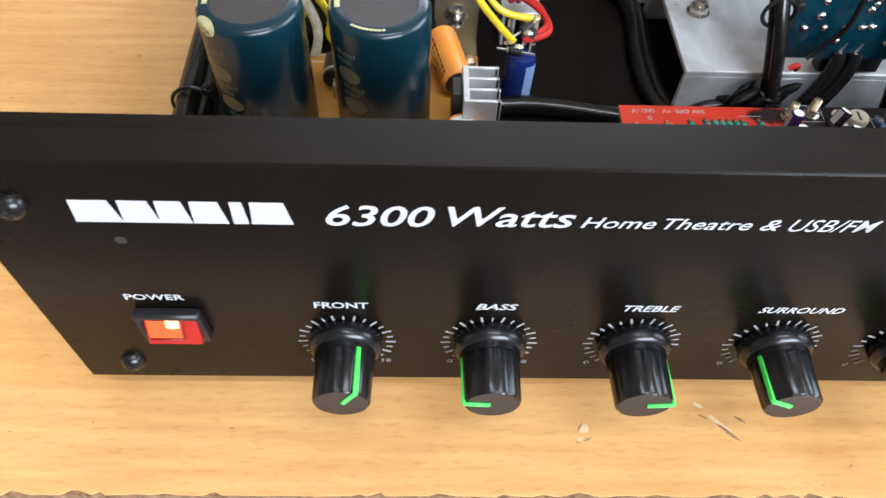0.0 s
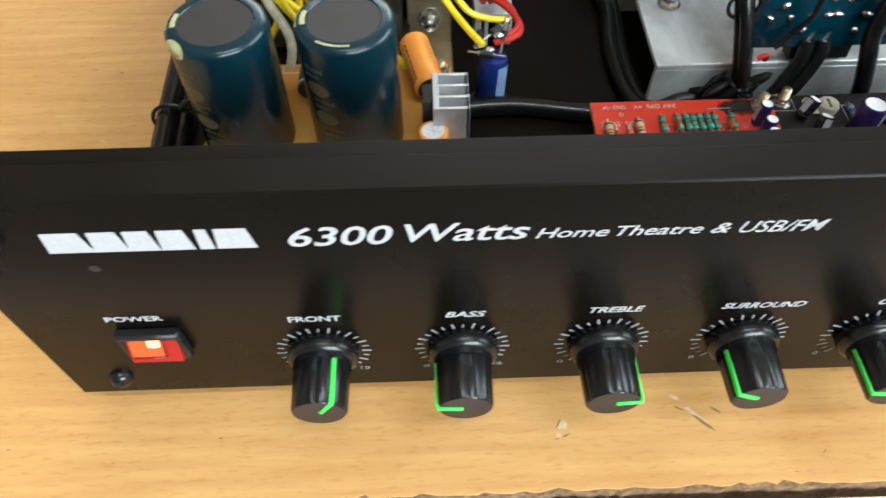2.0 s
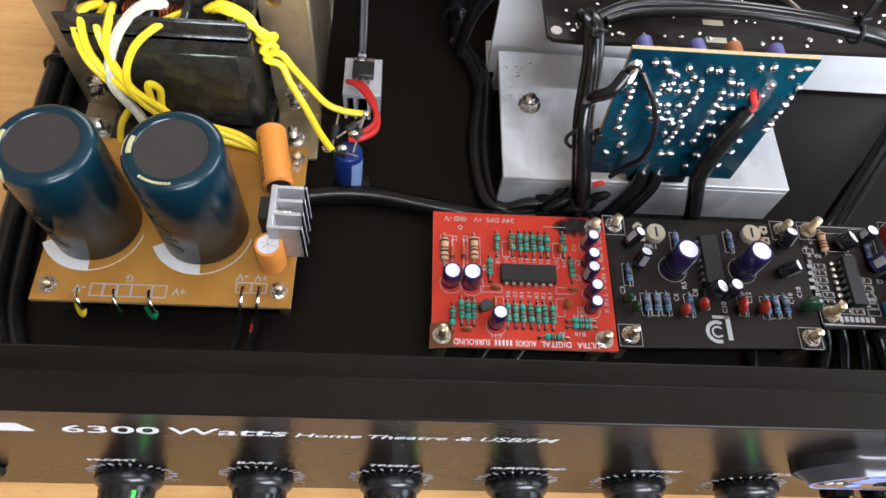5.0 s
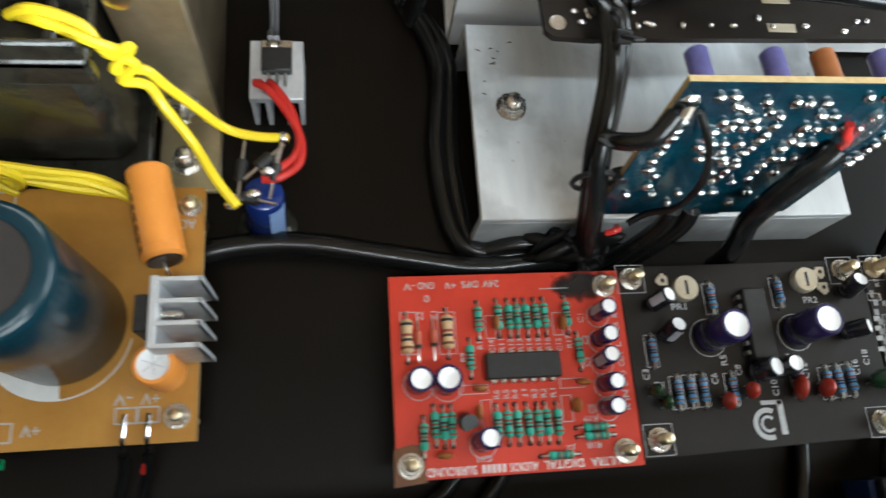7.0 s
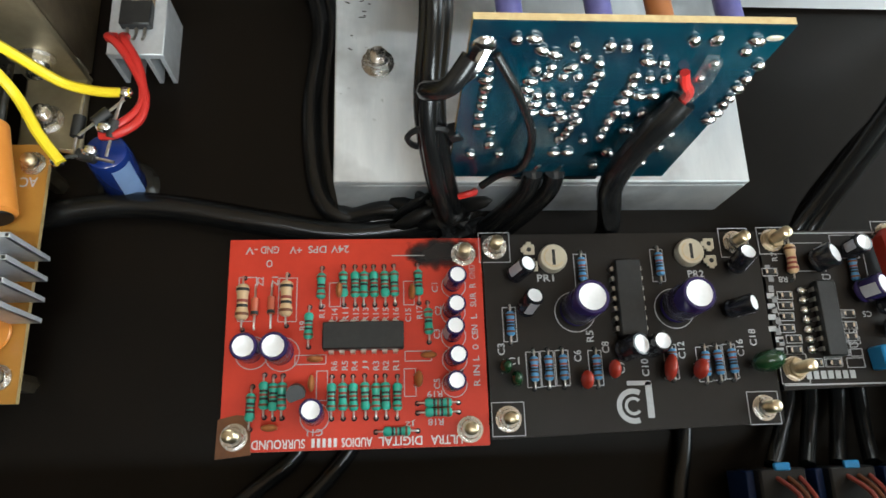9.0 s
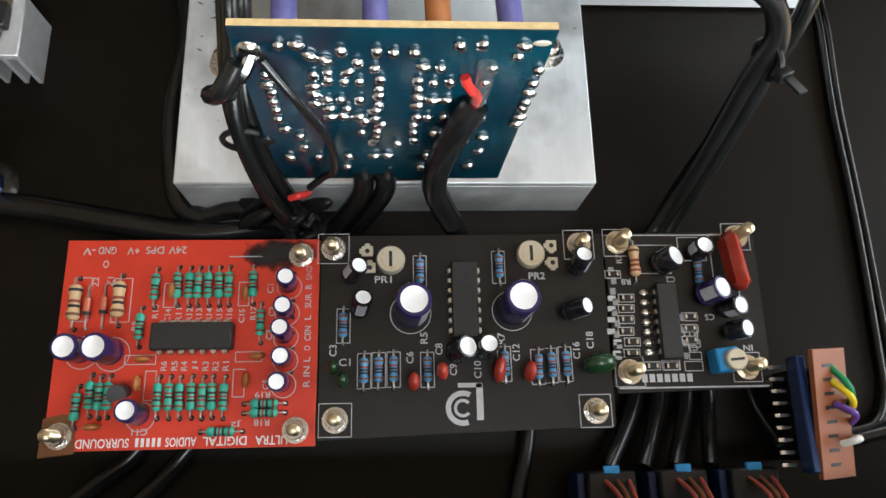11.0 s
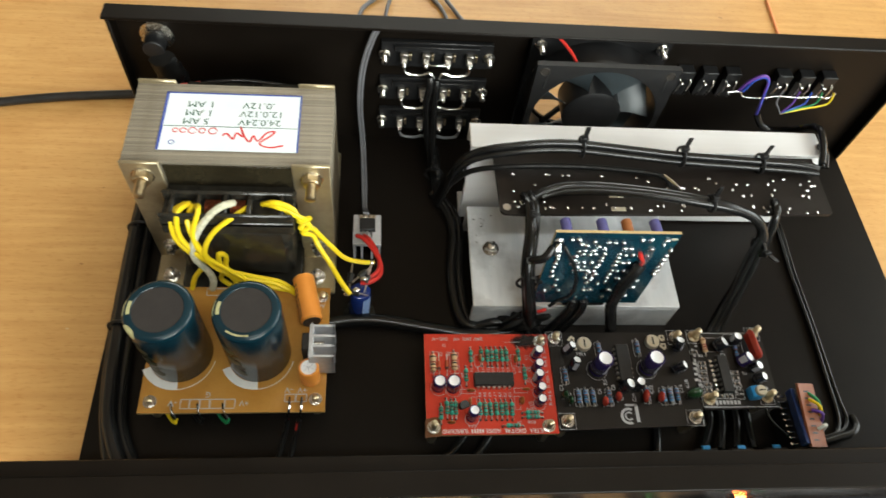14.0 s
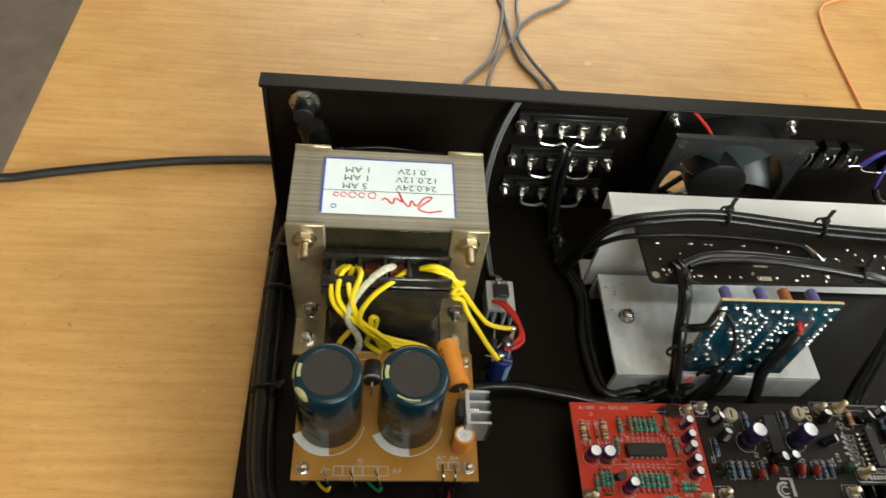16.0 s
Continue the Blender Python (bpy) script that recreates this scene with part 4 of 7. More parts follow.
# ---------------------------------------------------------------- small electronic parts (origin on the board)
def resistor(length, r, pitch, body, bands):
    """Axial resistor lying along y: dog-bone body with colour bands and bent leads."""
    g, z, h = Geo(), r + 0.3, length / 2
    M = at(0, -h, z, -90, 0, 0)

    def rad(t):
        return r if t < 0.26 or t > 0.74 else r * 0.84
    prof = [(0, 0), (r * 0.6, 0), (r, 0.08 * length), (r, 0.22 * length), (r * 0.84, 0.30 * length), (r * 0.84, 0.70 * length), (r, 0.78 * length), (r, 0.92 * length), (r * 0.6, length), (0, length)]
    g.lathe(prof, body, 10, M)
    for t, m in bands:
        rr = rad(t) + 0.05
        g.lathe([(rr - 0.1, (t - 0.045) * length), (rr, (t - 0.04) * length), (rr, (t + 0.04) * length), (rr - 0.1, (t + 0.045) * length)], m, 10, M)
    lead = Geo()
    for s in (-1, 1):
        lead.tube([(0, s * h * 0.96, z), (0, s * (pitch / 2 - 0.4), z), (0, s * pitch / 2, z - 0.5), (0, s * pitch / 2, 0)], 0.28, LEAD, 6, 3)
        lead.lathe([(0, 0), (0.75, 0), (0.5, 0.25), (0, 0.4)], BANDBLK, 8, at(0, s * pitch / 2, 0))
    return g.mesh("resistor"), lead.mesh("lead")


def capacitor(r, h, sleeve, stripe=None):
    """Radial electrolytic can standing on the board, its stripe towards +x."""
    g = Geo()
    stripe = stripe or sleeve
    g.lathe([(0, 0.3), (r * 0.9, 0.3), (r, 0.8), (r, 1.4), (r * 0.93, 1.8), (r, 2.2), (r, h - 0.5), (r * 0.92, h), (r * 0.76, h + 0.02)], sleeve, 22, at(0, 0, 0))
    top = Geo().lathe([(r * 0.77, h + 0.0), (r * 0.72, h - 0.12), (0, h - 0.12)], CAN, 22)
    for a in (0, 60, 120) if r > 5 else ():
        top.box((0, 0, h - 0.1), (r * 1.1, r * 0.03, 0.04), STRIPE, 0, at(0, 0, 0, 0, 0, a))
    st = Geo()
    n, verts, faces = 6, [], []
    for k in range(n + 1):
        a = radians(-28 + 56 * k / n)
        verts += [((r + 0.04) * math.cos(a), (r + 0.04) * math.sin(a), 2.3), ((r + 0.04) * math.cos(a), (r + 0.04) * math.sin(a), h - 0.5)]
    faces = [(2 * k, 2 * k + 2, 2 * k + 3, 2 * k + 1) for k in range(n)]
    st.add(verts, faces, stripe, True)
    return g.mesh("capacitor"), top.mesh("can_top"), st.mesh("stripe")


def place_cap(meshes, parent, M, label):
    c = put("capacitor", meshes[0], parent, M, label)
    put("can_top", meshes[1], c, None, "bare aluminium top")
    put("stripe", meshes[2], c)
    return c


def place_res(meshes, parent, M, label=""):
    r = put("resistor", meshes[0], parent, M, label)
    put("lead", meshes[1], r)
    return r


def chip_mesh(length, width, pins):
    """Dual in-line package along x, pins on both long sides."""
    body = Geo().box((0, 0, 2.6), (length, width, 3.6), EPOXY, 0.35)
    body.lathe([(0, 4.42), (0.9, 4.42), (0.7, 4.3)], EPOXY, 10, at(-length / 2 + 2, 0, 0))
    pin = Geo().box((0, 0, 2.4), (1.4, 1.0, 0.4), LEAD, 0.05).box((0, 0.55, 1.2), (1.1, 0.35, 2.6), LEAD, 0.05)
    return body.mesh("chip"), pin.mesh("pin")


def place_chip(meshes, parent, M, length, width, pins):
    c = put("chip", meshes[0], parent, M, "black dual in-line chip")
    pitch = length * 0.92 / pins
    for k in range(pins):
        for s in (1, -1):
            put("pin", meshes[1], c, at((k - (pins - 1) / 2) * pitch, s * (width / 2 + 0.1), 0, 0, 0, 0 if s > 0 else 180))
    return c


def disc_mesh(w, h, t, material):
    g = Geo().blob((0, 0, h / 2 + 0.6), 1, material, 12, (w / 2, t / 2, h / 2))
    g.tube([(-w * 0.3, 0, 1.2), (-w * 0.3, 0, 0)], 0.25, LEAD, 6, 1).tube([(w * 0.3, 0, 1.2), (w * 0.3, 0, 0)], 0.25, LEAD, 6, 1)
    return g.mesh("disc_capacitor")


def words(parent, items, z, size):
    """White screen-printed references, each centred on its place."""
    for x, y, a, body in items:
        w = size * (0.78 * len(body))
        M = at(x, y, z, 0, 0, a) @ at(-w / 2, -size / 2, 0)
        put("printed_reference", Geo().text(body, w, size, WHITE, M, 0.06, 0, 0.012), parent)


def frame_lines(parent, boxes, z, t=0.22):
    for x, y, w, h in boxes:
        g = Geo()
        for dx, dy, sx, sy in ((0, h / 2, w, t), (0, -h / 2, w, t), (w / 2, 0, t, h), (-w / 2, 0, t, h)):
            g.box((x + dx, y + dy, z), (sx, sy, 0.08), WHITE, 0)
        put("printed_outline", g, parent)


def board_slab(x0, x1, y0, y1, ztop, material, thick=1.7):
    cx, cy = (x0 + x1) / 2, (y0 + y1) / 2
    g = Geo().box((cx, cy, ztop - 0.1), (x1 - x0, y1 - y0, 0.2), material, 0.03)
    g.box((cx, cy, ztop - 0.2 - thick / 2), (x1 - x0 - 0.02, y1 - y0 - 0.02, thick), FR4EDGE if material is not BLKPCB else BLKPCB, 0.1)
    return g


def standoff(parent, x, y, z0, z1, stud, material=None):
    """Brass spacer under the board, nut and stud above it."""
    g = Geo().cyl((x, y, z0), (x, y, z1 - 1.9), 2.6, BRASS, 6)
    put("spacer", g, parent)
    put("nut", nut(Geo(), x, y, z1, 3.0, 2.6, stud, material), parent, None, "plated hex nut on its stud")


RES_G = resistor(7.0, 1.25, 10.8, TEAL, ((0.16, BANDBRN), (0.38, BANDBLK), (0.52, BANDRED), (0.66, BANDBLK)))
RES_G2 = resistor(7.0, 1.25, 10.8, TEAL, ((0.16, BANDRED), (0.38, BANDRED), (0.52, BANDBLK), (0.84, BANDBRN)))
RES_B = resistor(6.6, 1.2, 10.4, SKYRES, ((0.16, BANDBRN), (0.38, BANDBLK), (0.50, BANDBLK), (0.62, BANDRED), (0.84, BANDBRN)))
RES_E = resistor(9.5, 1.75, 14.0, BEIGE, ((0.15, BANDBRN), (0.38, BANDBLK), (0.52, BANDRED), (0.84, BANDBLK)))
RES_R = resistor(8.5, 1.6, 12.0, BEIGE, ((0.16, BANDRED), (0.34, BANDRED), (0.5, BANDRED), (0.84, BANDBRN)))
CHIP = chip_mesh(21.2, 7.2, 7)


# places on the boards (x, y, then size, lean or angle)
RED_RES = ((219.5, 89.1), (225.4, 89.5), (228.5, 89.4), (230.9, 89.4), (233.6, 89.4), (236.5, 89.4), (239.1, 89.5), (245.6, 89.7), (216.4, 78.3), (248.1, 79.0),
    (205.4, 60.5), (207.8, 60.1), (210.0, 60.2), (202.2, 57.6), (222.6, 59.7), (225.5, 59.7), (228.2, 59.6), (231.2, 59.7), (234.0, 59.5), (236.5, 59.6),
    (239.5, 59.4))
RED_RES_H = ((250.1, 57.6), (250.1, 55.2), (239.3, 50.7))
RED_BEIGE = ((199.0, 84.9), (210.4, 85.7))
RED_DIODE = ((202.1, 83.7), (206.4, 84.0))
RED_CAPS = ((201.3, 72.3, 3.7, 12), (209.1, 71.8, 3.9, 12), (254.9, 89.6, 2.7, 11), (254.5, 82.2, 2.7, 11), (254.4, 75.7, 2.7, 11), (254.5, 69.4, 2.7, 11), (254.2,
    62.9, 2.7, 11), (217.9, 55.4, 3.1, 13))
RED_IC = (230.8, 75.2)
RED_DISC = ((224.2, 87.7, 90), (243.3, 87.0, 90), (218.3, 69.5, 0), (247.9, 70.6, 0), (217.4, 63.2, 90), (244.0, 63.7, 90), (207.3, 52.6, 0))
RED_TR = (213.6, 61.4)
RED_NUTS = ((198.3, 50.4), (258.2, 50.7), (258.3, 98.0))
RED_TXT = ((200.4, 99.6, 180, '-V'), (205.3, 99.8, 180, 'GND'), (212.3, 99.7, 180, '+V'), (218.1, 99.8, 180, 'DPS'), (224.3, 99.8, 180, '24V'), (205.3, 95.9,
    180, 'O'), (219.7, 82.6, 90, 'R10'), (223.0, 81.4, 90, 'C14'), (225.9, 81.6, 90, 'R11'), (228.7, 81.6, 90, 'R12'), (231.3, 81.5, 90, 'R13'), (234.0, 81.5,
    90, 'R14'), (236.7, 81.4, 90, 'R15'), (239.4, 81.4, 90, 'R16'), (242.7, 81.1, 90, 'C15'), (245.8, 81.9, 90, 'R17'), (223.1, 67.9, 90, 'R6'), (225.9, 67.9,
    90, 'R5'), (228.4, 67.8, 90, 'R4'), (231.3, 67.8, 90, 'J1'), (234.0, 67.7, 90, 'R3'), (236.6, 67.7, 90, 'R2'), (239.3, 67.6, 90, 'R1'), (214.6, 78.7, 90,
    'R9'))
RED_TXT_B = ((250.1, 88.6, 90, 'C1'), (250.8, 82.2, 90, 'C2'), (250.3, 75.8, 90, 'C3'), (250.0, 62.6, 90, 'C5'), (203.1, 90.9, 90, 'Z2'), (207.0, 90.9, 90,
    'Z1'), (242.8, 52.7, 180, 'J2'), (218.4, 51.0, 180, 'C11'), (249.4, 52.8, 180, 'R18'), (249.3, 59.9, 180, 'R19'), (260.6, 65.8, 90, 'R IN L'), (260.6, 72.1,
    90, 'O'), (260.6, 76.1, 90, 'CEN'), (260.5, 80.5, 90, 'L'), (260.5, 85.1, 90, 'SUR'), (260.5, 89.1, 90, 'R'), (260.5, 92.9, 90, 'GND'))
RED_BOXES = ((199.8, 86.1, 4.6, 12), (210.5, 85.8, 4.8, 12), (223.1, 87.0, 3, 6.6), (243.0, 87.2, 2.8, 6.6), (216.9, 69.6, 8, 2.4), (245.2, 70.0, 7, 2.6),
    (220.0, 62.8, 2.8, 7.6), (242.9, 63.1, 3, 7.2))
BLK_NUTS = ((267.1, 99.9), (268.4, 53.0), (336.8, 100.7), (338.0, 54.1))
BLK_TRIM = ((283.1, 96.1), (322.5, 97.5))
BLK_PADS = ((276.6, 98.8), (277.3, 94.0), (328.6, 100.1), (328.7, 95.1))
BLK_CAPS = ((288.5, 81.5, 5.0, 17, 0, 0, 1), (316.7, 82.0, 5.0, 17, 0, 0, 1), (271.2, 91.2, 2.8, 9, 4, 2, 0), (274.1, 81.3, 2.8, 9, 2, 3, 0), (335.1, 92.7, 2.9,
    9, 1, 3, 0), (330.6, 80.8, 2.8, 9, 7, 1, 0), (299.7, 69.9, 3.4, 9, 4, 1, 0), (307.9, 70.4, 3.0, 9, 1, 1, 0))
BLK_RES = ((291.2, 93.0), (313.4, 94.2), (270.2, 78.0), (275.9, 65.7), (279.8, 65.9), (283.8, 66.0), (292.9, 65.8), (313.9, 67.0), (323.0, 66.1), (326.6, 66.4),
    (330.6, 66.7))
BLK_FILM = ((289.1, 62.3, 2.6, 6, 90), (297.1, 64.9, 2.6, 6, 90), (312.3, 65.0, 5, 6, 80), (319.9, 64.5, 3.2, 6, 80))
BLK_GREEN = ((267.5, 66.3, 2.4, 7, 90), (270.7, 63.0, 2.8, 7, 90), (338.9, 65.8, 8, 7, 10))
BLK_IC = (303.3, 84.3)
BLK_MARK = (303.2, 56.5)
BLK_TXT = ((281.0, 90.9, 0, 'PR1'), (324.2, 91.6, 0, 'PR2'), (267.5, 71.3, 90, 'C3'), (270.7, 68.1, 0, 'C1'), (288.2, 69.1, 90, 'C6'), (292.1, 74.4, 90, 'R5'),
    (296.1, 71.3, 90, 'C8'), (313.3, 74.0, 90, 'R7'), (317.2, 70.1, 90, 'C12'), (333.9, 70.4, 90, 'C16'), (337.9, 73.2, 90, 'C18'), (299.9, 65.7, 90, 'C9'),
    (306.5, 65.6, 90, 'C10'))
CRY_NUTS = ((348.0, 101.2), (383.3, 102.8), (381.3, 65.1), (348.3, 64.3))
CRY_RES = ((352.0, 95.2), (370.3, 92.0))
CRY_CAPS = ((358.3, 93.9, 3.8, 9, 5, 2), (369.6, 97.3, 3.1, 9, 1, 1), (370.3, 85.2, 3.8, 10, 4, 1), (375.9, 81.2, 2.9, 9, 3, 0), (376.3, 74.9, 2.9, 9, 4, 0))
CRY_FILM = (378.7, 94.1)
CRY_IC = (360.2, 77.8)
CRY_CHIPS = ((349.3, 84.9), (349.0, 81.9), (348.7, 78.8), (348.3, 75.5), (349.8, 72.5), (349.4, 69.4), (346.0, 91.8), (360.1, 65.7), (354.7, 65.8), (366.8,
    79.4), (366.3, 76.1), (366.2, 72.8))
CRY_TRIM = (373.6, 66.6)
CRY_MARK = (358.3, 62.5)


def build_red_board():
    b = thing("red_circuit_board", 229, 75, 11, "red surround decoder circuit board crowded with small parts", "circuit board", "signal boards")
    up = at(-229, -75, -11)
    root = put("board", board_slab(194.6, 263.3, 46.6, 102.7, 31, REDPCB), b, up, "red solder-masked board")
    for k, (x, y) in enumerate(RED_RES):
        place_res(RES_G if k % 3 else RES_G2, b, up @ at(x, y, 31, 0, 0, random.uniform(-2, 2) + (180 if k % 2 else 0)), "green resistor with colour bands")
    for x, y in RED_RES_H:
        place_res(RES_G, b, up @ at(x, y, 31, 0, 0, 90), "green resistor with colour bands")
    for x, y in RED_BEIGE:
        place_res(RES_E, b, up @ at(x, y, 31), "larger beige resistor")
    dio = Geo().cyl((0, -2.4, 1.4), (0, 2.4, 1.4), 1.0, GLASSD, 10).cyl((0, -2.2, 1.4), (0, -1.2, 1.4), 1.06, BANDBLK, 10)
    dio.tube([(0, -5.5, 0), (0, -5.2, 1.2), (0, 5.2, 1.2), (0, 5.5, 0)], 0.28, LEAD, 6, 3)
    dm = dio.mesh("diode")
    for x, y in RED_DIODE:
        put("diode", dm, b, up @ at(x, y, 31), "small reddish glass diode")
    for k, (x, y, r, h) in enumerate(RED_CAPS):
        lean = (random.uniform(-4, 4), random.uniform(-4, 4))
        place_cap(capacitor(r * 0.94, h * 0.88, PURPLE, BLKCAP if k % 2 else STRIPE), b, up @ at(x, y, 31, lean[0], lean[1], random.uniform(0, 360)), "dark violet electrolytic capacitor")
        put("printed_ring", ring_line(Geo(), x + 0.4, y - 0.6, 31.06, r + 0.7), root)
    place_chip(CHIP, b, up @ at(*RED_IC, 31), 21.2, 7.2, 7)
    dm = disc_mesh(4.4, 4.2, 1.8, CERAMIC)
    for x, y, a in RED_DISC:
        put("ceramic_capacitor", dm, b, up @ at(x, y, 31, random.uniform(-25, 25), 0, a), "brown ceramic capacitor")
    g = Geo()
    poly = [(2.4 * math.cos(radians(a)), 2.4 * math.sin(radians(a))) for a in range(-40, 221, 20)]
    g.prism(poly, 2.2, 7.0, EPOXY, at(0, 0, 0, 12, 0, 20))
    g.tube([(-1, 0, 2.4), (-1, 0, 0)], 0.25, LEAD, 6, 1).tube([(1, 0, 2.4), (1, 0, 0)], 0.25, LEAD, 6, 1)
    put("transistor", g, b, up @ at(*RED_TR, 31), "small black transistor")
    for k, (x, y) in enumerate(RED_NUTS):
        standoff(b, x - 229, y - 75, 0, 20, 3.6 if k else 5.5)
    g = Geo().prism([(-5.2, -4.6), (3.6, -5), (4.4, 4.6), (1, 5.4), (-3.6, 5)], 20.06, 20.4, AMBERTAPE, at(RED_NUTS[0][0] - 229, RED_NUTS[0][1] - 75, 0, 0, 0, 8))
    put("tape_patch", g, b, None, "patch of amber tape")
    put("scorch_stain", Geo().prism([(-15, -9), (11.6, -9), (11.6, 4.0), (-15, 4.0)], 0.05, 0.08, SCORCH), b, at(251.6 - 229, 98.6 - 75, 20), "black scorched stain")
    words(root, RED_TXT[:6], 31.02, 2.1)
    words(root, RED_TXT[6:], 31.02, 1.6)
    words(root, RED_TXT_B, 31.02, 1.7)
    frame_lines(root, RED_BOXES, 31.05)
    # long line at the front edge, read from the back; the maker's word is plain bars
    for body_, x, w in (("ULTRA", 256.2, 8.2), ("DIGITAL", 245.8, 11.2), ("AUDIOS", 233.0, 7.8), ("SURROUND", 216.0, 13.4)):
        put("lettering", Geo().text(body_, w, 2.3, PRINT, at(x, 49.5, 31.02, 0, 0, 180), 0.06, 0, 0.012), root)
    bar = Geo().box((0, 0, 0.05), (0.8, 2.2, 0.06), PRINT, 0).mesh("printed_bar")
    for k in range(5):
        put("printed_bar", bar, root, at(218.0 + 1.4 * k, 48.4, 31))
    put("printed_bar", Geo().box((243, 97.8, 31.05), (9, 0.25, 0.08), WHITE, 0), root)
    # pin holes: flat black discs painting the dark inside
    g = Geo()
    for x, y, *_ in RED_TXT_B[10:]:
        g.lathe([(0, 0.03), (0.6, 0.03)], BANDBLK, 8, at(x - 4.0, y, 31.02))
    put("solder_hole_row", g, root)


def build_black_board():
    b = thing("black_circuit_board", 303, 76, 11, "black tone-control circuit board with violet capacitors", "circuit board", "signal boards")
    up = at(-303, -76, -11)
    g = Geo().prism([(263.7, 103.6), (343.6, 104.0), (343.2, 50.2), (263.9, 48.0)], 29.2, 31, BLKPCB)
    root = put("board", g, b, up, "black solder-masked board")
    for x, y in BLK_RES:
        place_res(RES_B, b, up @ at(x, y, 31, 0, 0, random.uniform(-2, 2)), "blue resistor with colour bands")
    frame_lines(root, [(x, y, 3.6, 9.4) for x, y in BLK_RES], 31.05)
    for k, (x, y, r, h, lx, ly, big) in enumerate(BLK_CAPS):
        d = Vector((lx, ly, 9)).normalized() if (lx or ly) else Vector((0.05, 0.03, 1)).normalized()
        T = Matrix.Translation((x, y, 31)) @ d.to_track_quat("Z", "Y").to_matrix().to_4x4() @ at(0, 0, 0.6 if big else 1.2, 0, 0, 200 if big else 40 * k)
        place_cap(capacitor(r * 0.94, h * 0.88, PURPLE if big else BLKCAP, STRIPE), b, up @ T, "violet electrolytic capacitor" if big else "small black electrolytic capacitor")
        if big:
            put("printed_ring", ring_line(Geo(), x, y - 0.3, 31.05, r + 0.7), root)
    for x, y in BLK_TRIM:
        g = Geo().lathe([(0, 0), (3.9, 0), (4.0, 2.2), (3.6, 3.0), (0, 3.0)], CREAM, 26)
        tr = put("trimmer", g, b, up @ at(x, y, 31), "cream preset trimmer")
        put("slot", Geo().box((0, 0, 3.02), (0.9, 4.4, 0.1), EPOXY, 0), tr)
        put("wiper_ring", ring_line(Geo(), 0, 0, 3.06, 2.9, BRASS, 120, 330, 0.5), tr)
    for x, y in BLK_PADS:
        g = Geo().box((0, 0, 1.2), (3.2, 3.0, 0.5), CREAM, 0.2).box((0, 1.6, 1.2), (1.4, 1.2, 0.5), CREAM, 0.1).box((-1.6, 0, 1.2), (1.2, 1.4, 0.5), CREAM, 0.1)
        g.lathe([(0, 1.5), (0.7, 1.5)], EPOXY, 10).box((0, 0, 0.5), (1.2, 1.2, 1.0), CREAM, 0.1)
        put("trimmer_tag", g, b, up @ at(x, y, 31, 0, 0, random.choice((0, 90))))
    place_chip(CHIP, b, up @ at(*BLK_IC, 31, 0, 0, 90), 21.2, 7.2, 7)
    for x, y, w, h, a in BLK_FILM:
        put("film_capacitor", disc_mesh(w + 2.6, h * 1.2, 3.4, REDFILM), b, up @ at(x, y, 31, random.uniform(-8, 8), 0, a), "red film capacitor")
    for x, y, w, h, a in BLK_GREEN:
        put("film_capacitor", disc_mesh(w + 1.6, h * (1.2 if w > 5 else 1), 6.0 if w > 5 else 3.2, GRNFILM), b, up @ at(x, y, 31, random.uniform(-8, 8), 0, a), "dark green film capacitor")
    for x, y in BLK_NUTS:
        standoff(b, x - 303, y - 76, 0, 20, 4.4)
    frame_lines(root, [(x, y, 8.6, 8.6) for x, y in BLK_NUTS], 31.05, 0.2)
    words(root, BLK_TXT, 31.02, 2.0)
    # maker's mark: a plain ring in a hooked arch
    x, y = BLK_MARK
    g = Geo()
    ring_line(g, x - 1, y - 1, 31.06, 4.6, None, 60, 290, 1.4)
    ring_line(g, x - 1, y - 1, 31.06, 2.4, None, 40, 320, 0.8)
    g.box((x + 3.6, y + 0.6, 31.05), (1.8, 9.6, 0.06), WHITE, 0).box((x + 1.0, y + 5.0, 31.05), (6.4, 1.2, 0.06), WHITE, 0)
    put("maker_mark", g, root, None, "plain white ring and arch")


